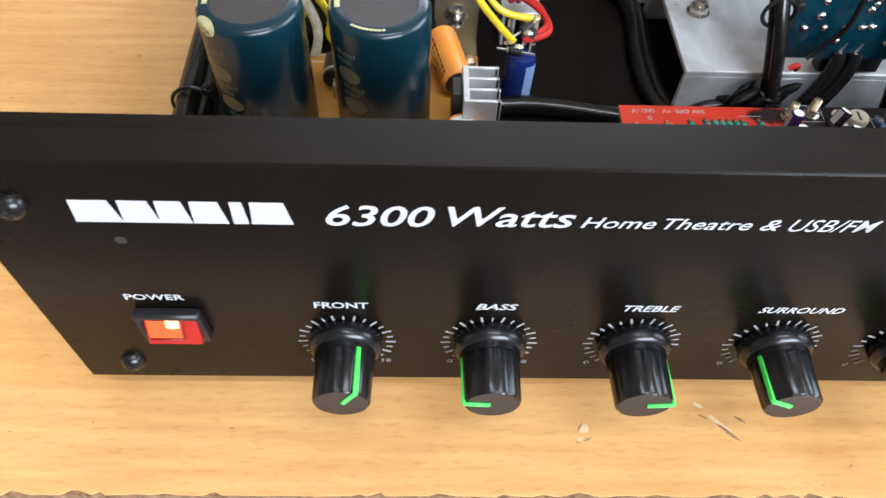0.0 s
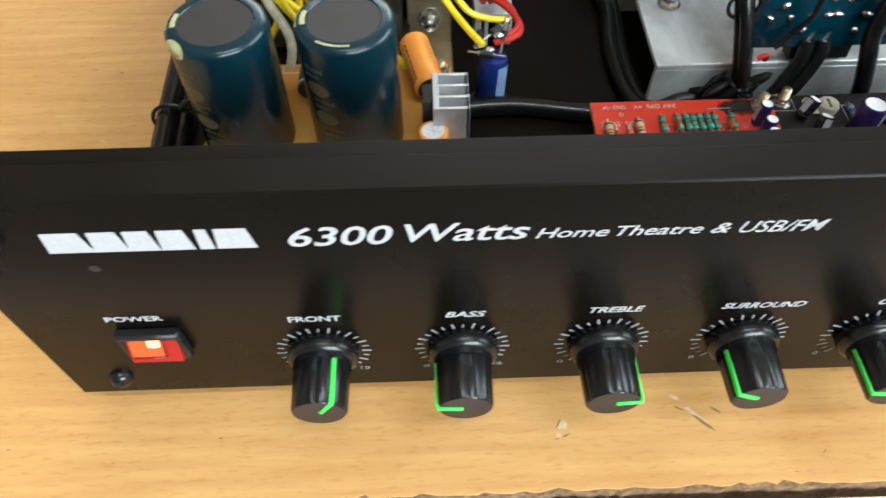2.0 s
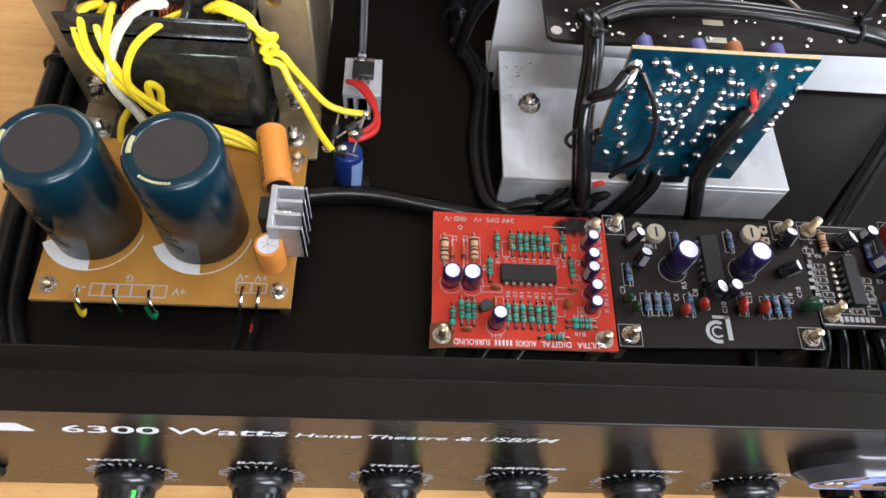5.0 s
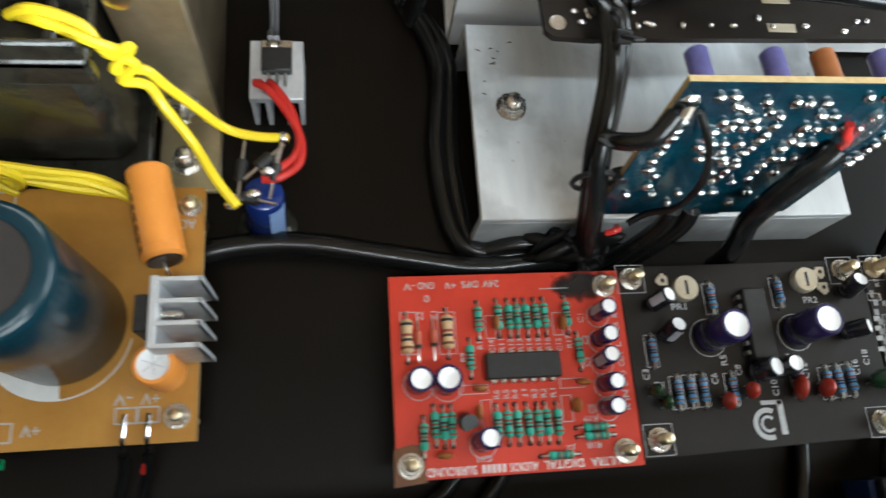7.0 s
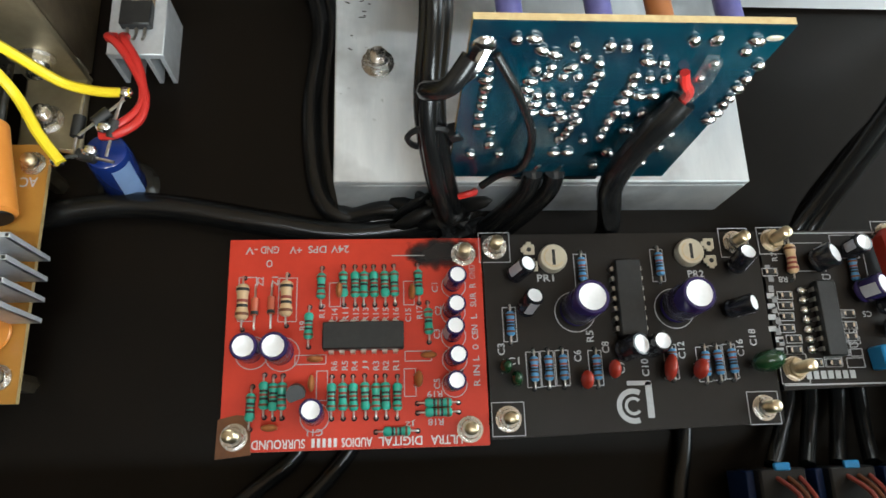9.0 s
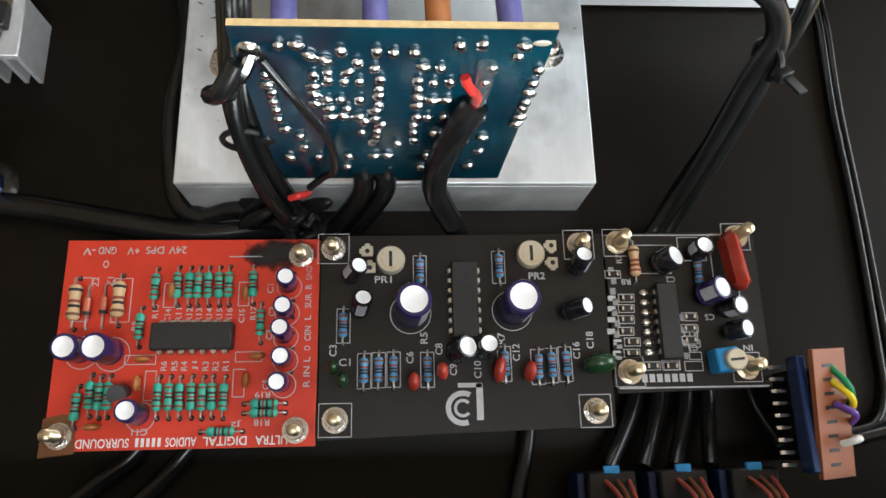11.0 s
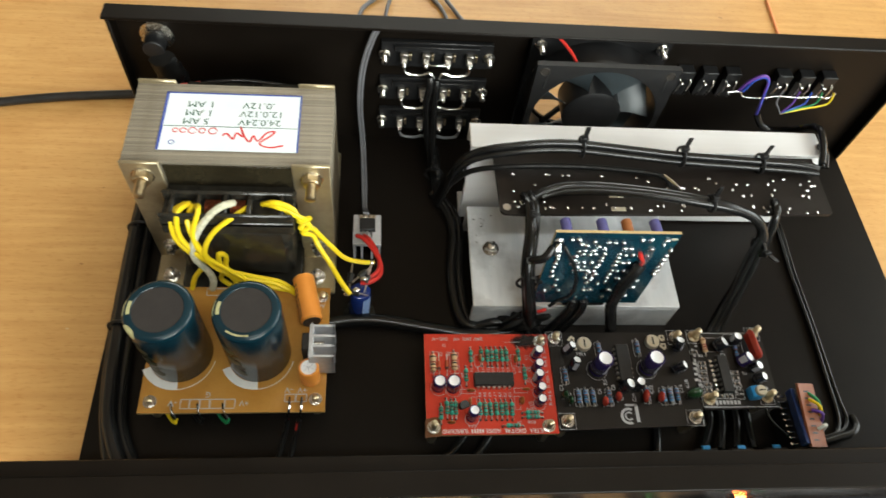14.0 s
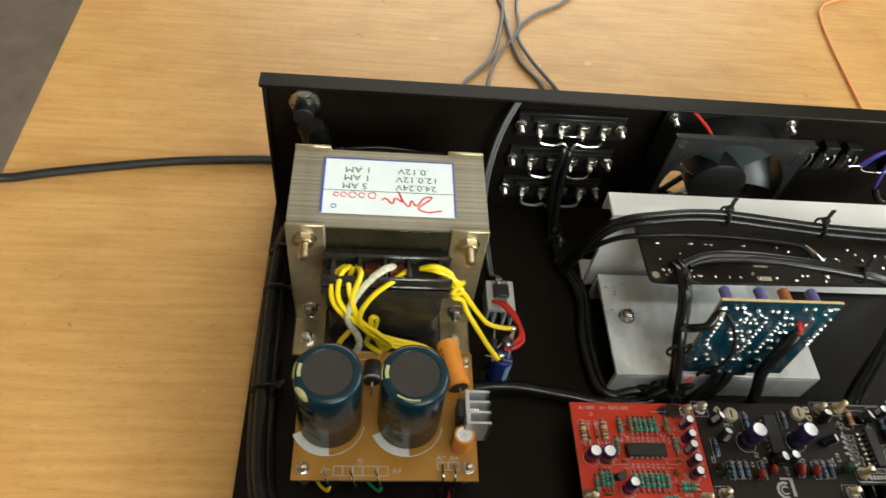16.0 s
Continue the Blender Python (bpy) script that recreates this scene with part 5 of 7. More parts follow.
def build_mixer_board():
    b = thing("black_mixer_board", 366, 81, 11, "small black circuit board with a blue trimmer", "circuit board", "signal boards")
    up = at(-366, -81, -11)
    g = Geo().prism([(344.2, 103.8), (388.6, 104.6), (388.0, 59.6), (344.6, 58.6)], 29.2, 31, BLKPCB)
    root = put("board", g, b, up, "black solder-masked board")
    put("edge_print", Geo().box((366, 59.9, 31.05), (42, 0.4, 0.06), WHITE, 0), root)
    put("edge_print", Geo().box((366, 103.4, 31.05), (43, 0.3, 0.06), WHITE, 0), root)
    place_res(RES_R, b, up @ at(*CRY_RES[0], 31), "beige resistor with red bands")
    place_res(RES_B, b, up @ at(*CRY_RES[1], 31))
    for k, (x, y, r, h, lx, ly) in enumerate(CRY_CAPS):
        d = Vector((lx, ly, 8)).normalized()
        T = Matrix.Translation((x, y, 31)) @ d.to_track_quat("Z", "Y").to_matrix().to_4x4() @ at(0, 0, 1.2, 0, 0, 50 * k)
        place_cap(capacitor(r * 0.92, h * 0.74, PURPLE if k == 2 else BLKCAP, STRIPE), b, up @ T, "black electrolytic capacitor")
    x, y = CRY_FILM
    g = Geo().box((0, 0, 5), (4.6, 17, 8), REDFILM, 2.0)
    put("film_capacitor", g, b, up @ at(x, y, 31, 0, 8, 8), "large red film capacitor")
    place_chip(CHIP, b, up @ at(CRY_IC[0] - 0.6, CRY_IC[1], 31, 0, 0, 90) @ Matrix.Diagonal((1, 0.78, 0.9, 1)), 21.2, 6.8, 7)
    blob = Geo().blob((0, 0, 0.6), 1.25, SOLDER, 10, (1.2, 1, 0.7)).mesh("solder_pad")
    for k in range(7):
        put("solder_pad", blob, b, up @ at(CRY_IC[0] - 6.0, CRY_IC[1] + (k - 3) * 2.8, 31))
    g = Geo().box((0, 0, 0.5), (2.0, 1.3, 0.9), EPOXY, 0.1).box((1.2, 0, 0.5), (0.7, 1.4, 1.0), SOLDER, 0.1).box((-1.2, 0, 0.5), (0.7, 1.4, 1.0), SOLDER, 0.1)
    cm = g.mesh("chip_resistor")
    for x, y in CRY_CHIPS:
        put("chip_resistor", cm, b, up @ at(x, y, 31))
    frame_lines(root, [(x, y, 4.4, 2.2) for x, y in CRY_CHIPS], 31.05)
    for x, y in CRY_CHIPS[:6]:
        put("printed_bar", Geo().box((x - 4.2, y, 31.05), (2.2, 1.5, 0.06), WHITE, 0), root)
    words(root, ((349.6, 89.6, 180, "R8"), (348.2, 96.4, 90, "R7"), (362.6, 90.2, 180, "C2"), (366.6, 74.6, 180, "R11"), (366.8, 70.6, 180, "C3"), (382.4, 70.4, 180, "IN"), (372.6, 79.2, 180, "C5")), 31.02, 1.7)
    frame_lines(root, [(367.2, y_, 3.4, 2.0) for y_ in (68.4, 71.8, 76.0, 79.2)] + [(358.3, 96.2, 9.6, 8.4), (369.8, 99.2, 8, 7), (378.7, 94.1, 7, 19), (360.0, 66.0, 5, 2.6), (366.4, 65.6, 5, 2.6)], 31.05)
    for k in range(9):
        put("printed_bar", Geo().box((345.6 + 0.5 * (k % 2), 68.6 + 3.05 * k, 31.05), (1.5, 1.9, 0.06), INK, 0), root)
    for k in range(4):
        put("printed_bar", Geo().box((364.6, 68.4 + 3.6 * k, 31.05), (1.2, 1.8, 0.06), INK, 0), root)
    x, y = CRY_TRIM
    tr = put("trimmer", Geo().box((0, 0, 3.4), (6.6, 6.4, 6.4), BLUETRIM, 0.5), b, up @ at(x, y, 31, 0, 0, 5), "blue square trimmer")
    g = Geo().lathe([(0, 0), (2.9, 0), (2.9, 2.0), (2.5, 2.4), (0, 2.4)], CREAM, 24, at(1.2, -0.4, 6.5))
    g.box((1.2, -0.4, 8.92), (3.8, 0.7, 0.1), EPOXY, 0)
    put("trimmer_dial", g, tr, None, "cream screw dial")
    for x, y in CRY_NUTS:
        standoff(b, x - 366, y - 81, 0, 20, 6.5, BRASS)
    frame_lines(root, [(x, y, 8.0, 8.0) for x, y in CRY_NUTS], 31.05, 0.2)
    for k in range(7):
        put("printed_bar", Geo().box((CRY_MARK[0] - 6 + k * 2.1, CRY_MARK[1], 31.05), (1.5, 2.2, 0.06), WHITE, 0), root)


def build_power_board():
    b = thing("power_supply_board", 95, 96, 11, "amber power supply board with two very large capacitors", "circuit board")
    up = at(-95, -96, -11)
    root = put("board", board_slab(49.5, 142.6, 60.4, 132.4, 28.2, FR4), b, up, "amber fibreglass board")
    # two large cans
    for k, x in enumerate((66.8, 107.2)):
        r, h = 16.3, 52.0
        g = Geo().lathe([(0, 0), (r - 0.6, 0), (r, 0.8), (r, h - 2.6), (r - 0.2, h - 1.6), (r - 0.76, h - 0.76), (r - 1.6, h - 0.2), (r - 2.6, h), (r - 4.2, h), (r - 4.5, h - 0.4)], CAPBLUE, 56)
        c = put("large_capacitor", g, b, up @ at(x, 92.6, 28.2, 0, 0, 0), "dark teal capacitor can")
        put("end_disc", Geo().lathe([(r - 4.5, h - 0.35), (0, h - 0.3)], CAPTOP, 48), c, None, "grey-brown vent disc")
        # pale polarity flash at the rim
        g = Geo()
        verts, faces = [], []
        for i in range(9):
            a = radians(162 + 30 * i / 8)
            for rr, zz in ((r - 4.0, h + 0.05), (r - 2.6, h + 0.06), (r - 0.72, h - 0.70), (r + 0.06, h - 2.6)):
                verts.append((rr * math.cos(a), rr * math.sin(a), zz))
        for i in range(8):
            for j in range(3):
                faces.append((4 * i + j, 4 * i + j + 1, 4 * i + j + 5, 4 * i + j + 4))
        g.add(verts, faces, GOLD, True)
        put("polarity_flash", g, c, None, "pale yellow flash")
        # oval badges and plain print lines down the side
        for n_, (a0, z0) in enumerate(((224, h - 5.2), (232, 34), (238, 22), (242, 10))):
            rr = r + 0.06
            if k == 0 or n_ > 0:
                g, verts, faces = Geo(), [], []
                for f in (0.02, 0.35, 0.7, 1.0):
                    for i in range(24):
                        w = 2 * math.pi * i / 24
                        a = radians(a0 + 16 * f * math.cos(w))
                        up_ = 2.9 * f * math.sin(w) + (0.8 if n_ == 0 else 0.0)
                        if n_ == 0 and up_ > 0:
                            b_ = min(up_ / 2.6, 1.5)
                            verts.append(((rr - 2.6 + 2.6 * math.cos(b_)) * math.cos(a), (rr - 2.6 + 2.6 * math.cos(b_)) * math.sin(a), h - 2.58 + 2.6 * math.sin(b_)))
                        else:
                            verts.append((rr * math.cos(a), rr * math.sin(a), (h - 2.6 if n_ == 0 else z0) + up_))
                faces = [(24 * q + i, 24 * q + 24 + i, 24 * q + 24 + (i + 1) % 24, 24 * q + (i + 1) % 24) for q in range(3) for i in range(24)]
                g.add(verts, faces, GOLD if n_ == 0 else BADGE, True)
                for i in range(7 if n_ == 0 else 0):
                    a1, a2 = (radians(a0 - 10 + 3 * i + d) for d in (0, 1.0 + 0.8 * (i % 2)))
                    zc = h - 3.2 + (i % 3 - 1) * 0.4
                    g.add([((r + 0.1) * math.cos(a), (r + 0.1) * math.sin(a), zz) for a in (a1, a2) for zz in (zc - 0.7, zc + 0.5)], [(0, 2, 3, 1)], CAPBLUE)
                put("oval_badge", g, c)
            if n_ < 3:
                g = Geo()
                for row in (0, 1):
                    for i in range(8 - 2 * row):
                        a1 = a0 - 8 + 3.6 * i
                        za, h1 = z0 - 5.6 - row * 2.8, 1.3 + 0.5 * ((i * 5 + row) % 3) / 2
                        verts = [(rr * math.cos(radians(a)), rr * math.sin(radians(a)), zz) for a in (a1, a1 + 1.5 + 0.7 * (i % 2)) for zz in (za, za + h1)]
                        g.add(verts, [(0, 2, 3, 1)], BADGE, True)
                put("side_print", g, c)
        # small pale marks round the front of the rim
        for i in range(9 if k else 0):
            a = radians(236 + 5.2 * i)
            put("rim_mark", Geo().box((0, 0, 0), (0.9, 1.0, 0.1), GOLD, 0, at((r - 2.6) * math.cos(a), (r - 2.6) * math.sin(a), h + 0.06, 0, 0, math.degrees(a))), c)
        # white screen-print crescent under the can
        g = Geo()
        ring_line(g, x - 1, 91.6, 28.27, 19.2, PRINT, 205, 275, 4.2)
        ring_line(g, x - 1, 91.6, 28.27, 19.2, PRINT, 275, 350, 0.4)
        put("printed_crescent", g, root)
    # rectifier between the cans
    rc = put("rectifier", Geo().lathe([(0, 0), (4.2, 0), (4.6, 0.5), (4.6, 11.4), (4.2, 11.9), (0, 11.9)], EPOXY, 24), b, up @ at(87.6, 111.0, 33.4, -90, 0, 0), "black barrel rectifier lying on the board")
    put("pale_band", Geo().lathe([(4.62, 1.2), (4.66, 1.3), (4.66, 2.4), (4.62, 2.5)], STRIPE, 24), rc)
    put("lead", Geo().tube([(0, 0, 0.2), (0, 0.4, -3.0), (0, 2.4, -4.4), (0, 5.0, -4.6)], 0.6, LEAD, 7, 4), rc)
    # orange axial capacitor lying down
    p0, p1 = Vector((134.0, 108.0, 35.4)), Vector((127.8, 135.0, 35.4))
    g = Geo().cyl(p0, p1, 6.0, ORANGE, 30, None, 0.9)
    g.lathe([(6.05, 2.6), (5.7, 3.1), (6.05, 3.6)], ORANGE, 30, Matrix.Translation(p0) @ (p1 - p0).to_track_quat("Z", "Y").to_matrix().to_4x4())
    oc = put("axial_capacitor", g, b, up, "orange capacitor lying on its side")
    g = Geo().cyl(p0 - (p1 - p0).normalized() * 0.6, p0 + (p1 - p0).normalized() * 0.2, 4.8, RUBBER, 24)
    g.tube([p0, p0 - (p1 - p0).normalized() * 3, p0 + Vector((1, -3.6, -4)), p0 + Vector((1, -3.6, -7.0))], 0.5, LEAD, 6, 4)
    put("rubber_bung", g, oc, None, "black rubber bung")
    # printed bars along the side
    d = (p1 - p0).normalized()
    side = Vector((-0.85, -0.2, 0.55)).normalized()
    side = (side - d * side.dot(d)).normalized()
    nrm = d.cross(side)
    g = Geo()
    for row in range(3):
        w = radians(-24 + 15 * row)
        n_ = side * math.cos(w) + nrm * math.sin(w)
        for k in range(7):
            c = p0 + d * (3.2 + 3.1 * k) + n_ * 6.03
            M = Matrix((d, n_.cross(d), n_)).transposed().to_4x4()
            M.translation = c
            g.box((0, 0, 0), (1.9 + 0.6 * ((k + row) % 2), 0.7, 0.1), BANDBLK, 0, M)
    put("side_print", g, oc)
    # small orange can
    place_cap(capacitor(5.3, 15.0, ORANGE, BANDBRN), b, up @ at(134.4, 78.6, 28.2, 0, 0, 160), "orange electrolytic capacitor")
    # regulator on its finned heat sink
    hs = put("heat_sink", Geo().box((135.6, 90, 40.4), (2.2, 18.5, 21.5), ALU_FIN, 0.3), b, up, "aluminium finned heat sink")
    for y in (81.4, 87.0, 92.6, 98.2):
        g = Geo().box((141.6, y, 40.4), (11.0, 1.3, 21.5), ALU_FIN, 0.2)
        g.box((146.6, y, 40.4), (1.2, 1.3, 21.5), ALU_FIN, 0.1)
        put("fin", g, hs)
    put("regulator", Geo().box((132.6, 90, 43), (3.6, 9.5, 14), EPOXY, 0.4), b, up, "black regulator")
    put("regulator_screw", Geo().cyl((133.6, 90, 47), (142, 90, 47), 1.3, STEEL, 10), b, up)
    for x, y in ((55, 66.2), (137.6, 67.0), (138.6, 126.5)):
        standoff(b, x - 95, y - 96, 0, 17.2, 1.6)
    # printed connector boxes
    frame_lines(root, [(83.6, 65.0, 27, 4.8), (74.6, 65.0, 0.3, 4.8), (79.6, 65.0, 0.3, 4.8), (84.6, 65.0, 0.3, 4.8), (92.0, 65.0, 0.3, 4.8), (127.5, 67.8, 11.0, 4.0), (127.5, 67.8, 0.3, 4.0), (83, 129.3, 16, 4.2)], 28.25, 0.45)
    words(root, ((66.0, 65.3, 180, "-V"), (101.6, 65.3, 180, "+V"), (83.2, 69.8, 180, "G"), (123.6, 72, 180, "-V"), (130.6, 72, 180, "+V"), (87, 124.6, 180, "AC"), (138, 121, 180, "AC")), 28.22, 3.0)
    # solder lugs over the front edge and their wires
    for x, m in ((65.5, YELLOW), (78.5, TAPE), (91, GRNWIRE)):
        put("solder_tag", Geo().tube([(x, 65, 28.6), (x + 1, 61.0, 29.6), (x + 2.4, 58.6, 27), (x + 3, 58, 24)], 0.55, SOLDER, 7, 4), b, up)
        put("soldered_wire", Geo().tube([(x + 3, 58.4, 25), (x + 2, 57, 22.6), (x - 2, 61, 19), (x - 8, 70, 15)], 0.85, m, 8, 5), b, up)
    for x, m in ((124.6, TAPE), (130.6, REDWIRE)):
        put("solder_tag", Geo().tube([(x, 68, 28.6), (x, 62, 29.6), (x - 0.5, 58.4, 26), (x - 1, 57.6, 23)], 0.7, SOLDER, 7, 4), b, up)
        put("soldered_wire", Geo().tube([(x - 1, 57.8, 23.6), (x - 1.8, 54, 20), (x - 4, 47, 15), (x - 6, 36, 13), (x - 7, 20, 12.6)], 1.4, m if m is TAPE else TAPE, 8, 5), b, up)
    put("red_sleeve", Geo().tube([(129.4, 57.6, 23.4), (128.8, 55, 21.0), (128.2, 53.6, 19.8)], 1.2, REDWIRE, 8, 4), b, up)


build_red_board()
build_black_board()
build_mixer_board()
build_power_board()


# ---------------------------------------------------------------- heat sinks and power amplifier
def build_low_sink():
    t = thing("aluminium_heat_sink", 282, 152, 11, "low brushed aluminium channel used as a heat sink", "heat sink")
    up = at(-282, -152, -11)
    put("top_plate", Geo().box((282.5, 152, 33.7), (120, 68, 2.6), ALU_SINK, 0.4), t, up, "smudged brushed aluminium")
    put("front_wall", Geo().box((282.5, 119.3, 21.7), (120, 2.6, 21.4), ALU_SINK, 0.3), t, up)
    put("back_wall", Geo().box((282.5, 184.7, 21.7), (120, 2.6, 21.4), ALU_SINK, 0.3), t, up)
    put("sink_bolt", nut(Geo(), 235, 155.5, 35.0, 4.2, 3.6, 2.4, STEEL), t, up, "plated hex bolt")
    put("sink_bolt", nut(Geo(), 331, 160, 35.0, 4.2, 3.6, 2.4, STEEL), t, up)
    rnd = random.Random(11)
    for k in range(9):
        x, y = 225 + rnd.random() * 12, 160 + rnd.random() * 20
        put("nick", Geo().blob((0, 0, 0), 1, EPOXY, 7, (rnd.uniform(0.4, 1.3), 0.22, 0.05)), t, up @ at(x, y, 35.02, 0, 0, rnd.uniform(-30, 40)))


def build_blue_board():
    b = thing("blue_circuit_board", 284.8, 115.2, 35, "upright dark blue circuit board showing its solder side", "circuit board")
    lean = at(0, 0, 0, -4.6, 0, 0)

    def P(x, z):
        return lean @ at(x, 0, z)
    edge = [(-31.2, 9.2), (27.6, 9.2), (31.6, 72), (-31.2, 72)]
    stand = lean @ at(0, 0, 0, 90, 0, 0)
    root = put("board", Geo().prism(edge, -0.25, 0.05, BLUEPCB, stand).prism(edge, -1.9, -0.26, FR4EDGE, stand), b, None, "dark blue solder mask")
    rnd = random.Random(21)
    blobs = [Geo().blob((0, -0.5, 0), 1.3, SOLDER, 8, (sx, 0.8, sz)).mesh("solder_joint") for sx, sz in ((1, 1), (1.4, 0.9), (1.0, 1.3))]
    near = ((-22.2, 67.1), (-18.8, 67.4), (-16.5, 63.8), (-13.6, 62.5), (-10.3, 65.3), (-7.3, 61.6), (-4, 59.9), (-3.3, 65.2), (-0, 65.1), (4.1, 65.2), (13,
        67.4), (17.3, 67.8), (25.6, 67.6), (24.8, 64.3), (-16.6, 57.2), (-13.6, 58.4), (-9.6, 58.5), (-13.9, 55.3), (-10.5, 55.2), (-7.3, 55.3), (-3, 55.8),
        (-17, 53.5), (-3.3, 52.5), (-17, 50.3), (-14.6, 48.3), (-11.7, 48.4), (-7.7, 48), (-3.5, 49.8), (-3.5, 46.4), (-17.3, 46.8), (-14.6, 44.7), (-10.6,
        44.7), (-4.4, 44.2), (-14.6, 41.3), (-11.5, 41.4), (-8.4, 41.4), (-4.5, 40.6), (-7.1, 39.1), (-3.4, 37.8), (-7.9, 34.3), (-4.2, 34.4), (-4.5, 31.8),
        (-5.4, 29.7), (0.6, 29), (-26.4, 57.4), (-26.6, 54))
    far = ((-26.2, 50.7), (-26.4, 47.4), (-26.3, 44), (-26.5, 40.1), (-25.8, 35.7), (-22.6, 32.5), (-22.4, 26.8), (-26.3, 21.8), (-19.2, 22.2), (-11.5, 22.3),
        (-5.3, 22.7), (-1.9, 23), (-12.5, 17), (6.4, 16.3), (8.4, 22.8), (18.6, 17.4), (20.6, 25.3), (21, 32), (18.7, 38.7), (19.8, 40.9), (6, 60.5), (9.5,
        60.1), (4.9, 55.4), (8.3, 54.9), (11.8, 55), (15, 55.1), (5.2, 52.5), (5.3, 49.4), (8.4, 48.2), (11.4, 48.5), (4.9, 46.2), (5, 41), (7.5, 41.1),
        (11.3, 41.2), (4.3, 37.9), (4.3, 34.5), (9.8, 33.9), (4.4, 30.4), (20.2, 60), (19.1, 55.2), (29.8, 59.7), (29.4, 54.9), (29.2, 51.4), (29, 47.6),
        (28.7, 45), (28.6, 41.5), (28.1, 38.6))
    places = near + far
    for x, z in places:
        put("solder_joint", rnd.choice(blobs), root, P(x, z) @ at(0, 0, 0, 0, rnd.uniform(-40, 40), 0))
    # broad copper tracks under the mask
    for x, z, w, h, a in ((-14, 44, 9, 42, 18), (12, 42, 8, 46, 14), (22, 40, 7, 36, 8), (-4, 20, 36, 6, 0)):
        put("track", Geo().box((0, -0.07, 0), (w, 0.06, h), BLUEPCB, 0, lean @ at(x, 0, z, 0, a, 0)), root)
    # parts on the far side, seen over the top edge
    for x, m, lab in ((-22, VIOLET, "blue-violet capacitor"), (-3.4, VIOLET, "blue-violet capacitor"), (24.4, VIOLET, "blue-violet capacitor"), (9.5, CERAMIC, "brown coil")):
        g = Geo().cyl((x, 2.2, 62.6), (x - 0.6, 15.5, 63), 2.7, m, 18, None, 0.6, lean)
        put("rear_capacitor" if m is VIOLET else "rear_coil", g, b, None, lab)
    for x in (-16, 2, 17):
        put("rear_film_capacitor", Geo().box((x, 6.0, 60), (5, 7, 7), GRNFILM, 1.5, lean), b)
    put("amplifier_chip", Geo().box((0, 6, 12), (24, 6, 22), EPOXY, 0.6, lean), b)
    put("wax_mark", Geo().blob((29.0, -0.1, 68.2), 1, CREAM, 10, (1.9, 0.3, 0.9), lean), root)


def build_rail():
    t = thing("aluminium_rail_heat_sink", 327, 198, 11, "long bright aluminium channel heat sink", "heat sink")
    up = at(-327, -198, -11)
    put("web", Geo().box((324.8, 194.6, 46), (209, 2.6, 67), ALU_RAIL, 0.3), t, up, "brushed aluminium web")
    put("top_flange", Geo().box((324.8, 202.7, 80.3), (209.5, 18.0, 2.4), ALU_RAIL, 0.4), t, up, "bright aluminium flange")
    put("foot_flange", Geo().box((324.8, 204.6, 12.2), (209, 17.2, 2.4), ALU_RAIL, 0.4), t, up)
    put("back_web", Geo().box((324.8, 210.7, 73.4), (209, 2.0, 11), ALU_RAIL, 0.3), t, up)


def build_amp_board():
    b = thing("power_amplifier_board", 327, 170, 11, "long dark brown power amplifier board, solder side up", "circuit board")
    up = at(-327, -170, -11)
    poly = [(232, 193), (422, 193), (422, 155), (420, 153.5), (250, 150), (246, 149.6), (235.5, 150.2), (233.5, 152)]
    root = put("board", Geo().prism(poly, 78, 80, BLKPCB), b, up, "dark brown solder-masked board")
    for x in (256, 300, 345, 390):
        put("power_transistor", Geo().box((x, 190.4, 62), (17, 5.5, 22), EPOXY, 0.6), b, up, "black power transistor")
        put("transistor_leg", Geo().box((x, 189, 75), (9, 0.8, 7), LEAD, 0.1), b, up)
    rnd = random.Random(31)
    blobs = [Geo().blob((0, 0, 0.4), 1.1, SOLDER, 8, (sx, sy, 0.8)).mesh("solder_joint") for sx, sy in ((0.8, 0.8), (1.2, 0.8), (0.8, 1.2))]
    for k in range(86):
        y = rnd.choice((154, 157, 165, 169, 173, 176)) + rnd.uniform(-0.7, 0.7)
        put("solder_joint", rnd.choice(blobs), root, at(236 + 182 * rnd.random(), y, 80))
    for x, y, w, h in ((298.6, 163.3, 8, 2.6), (298.4, 154.3, 8, 2.6)):
        put("tinned_slot", Geo().box((x, y, 80.05), (w, h, 0.2), CREAM, 0.05), root)
    put("mounting_hole", Geo().lathe([(0, 0.04), (1.5, 0.04), (2.1, 0.1), (2.2, 0.04)], LEAD, 14, at(237, 154.4, 80)), root)


build_low_sink()
build_blue_board()
build_rail()
build_amp_board()


# ---------------------------------------------------------------- loose wiring
def cable(name, pts, r, material, label, group="", seg=9):
    g = Geo().tube([(p[0] - pts[0][0], p[1] - pts[0][1], p[2] - pts[0][2]) for p in pts], r, material, seg, 6)
    ob = put(name, g, None, at(*pts[0]))
    return tagged(ob, label, "cable", group)


def cable_tie(x, y, z, r, rx=0, rz=0, tail=9):
    t = thing("cable_tie", x, y, z, "black nylon cable tie with a cut tail", "cable tie", "cable ties")
    M = at(0, 0, 0, rx, 0, rz)
    n = 22
    g = Geo()
    g.tube([(0, r * math.cos(2 * math.pi * k / n), r * math.sin(2 * math.pi * k / n)) for k in range(n + 1)], 0.8, PLASTIC, 6, 1, M)
    put("loop", g, t)
    put("lock", Geo().box((0, 0, r + 1.2), (4, 3.4, 3.2), PLASTIC, 0.4, M), t)
    put("tail", Geo().box((0.2, 0.2, r + 2 + tail / 2), (2.6, 0.9, tail), PLASTIC, 0.2, M), t)


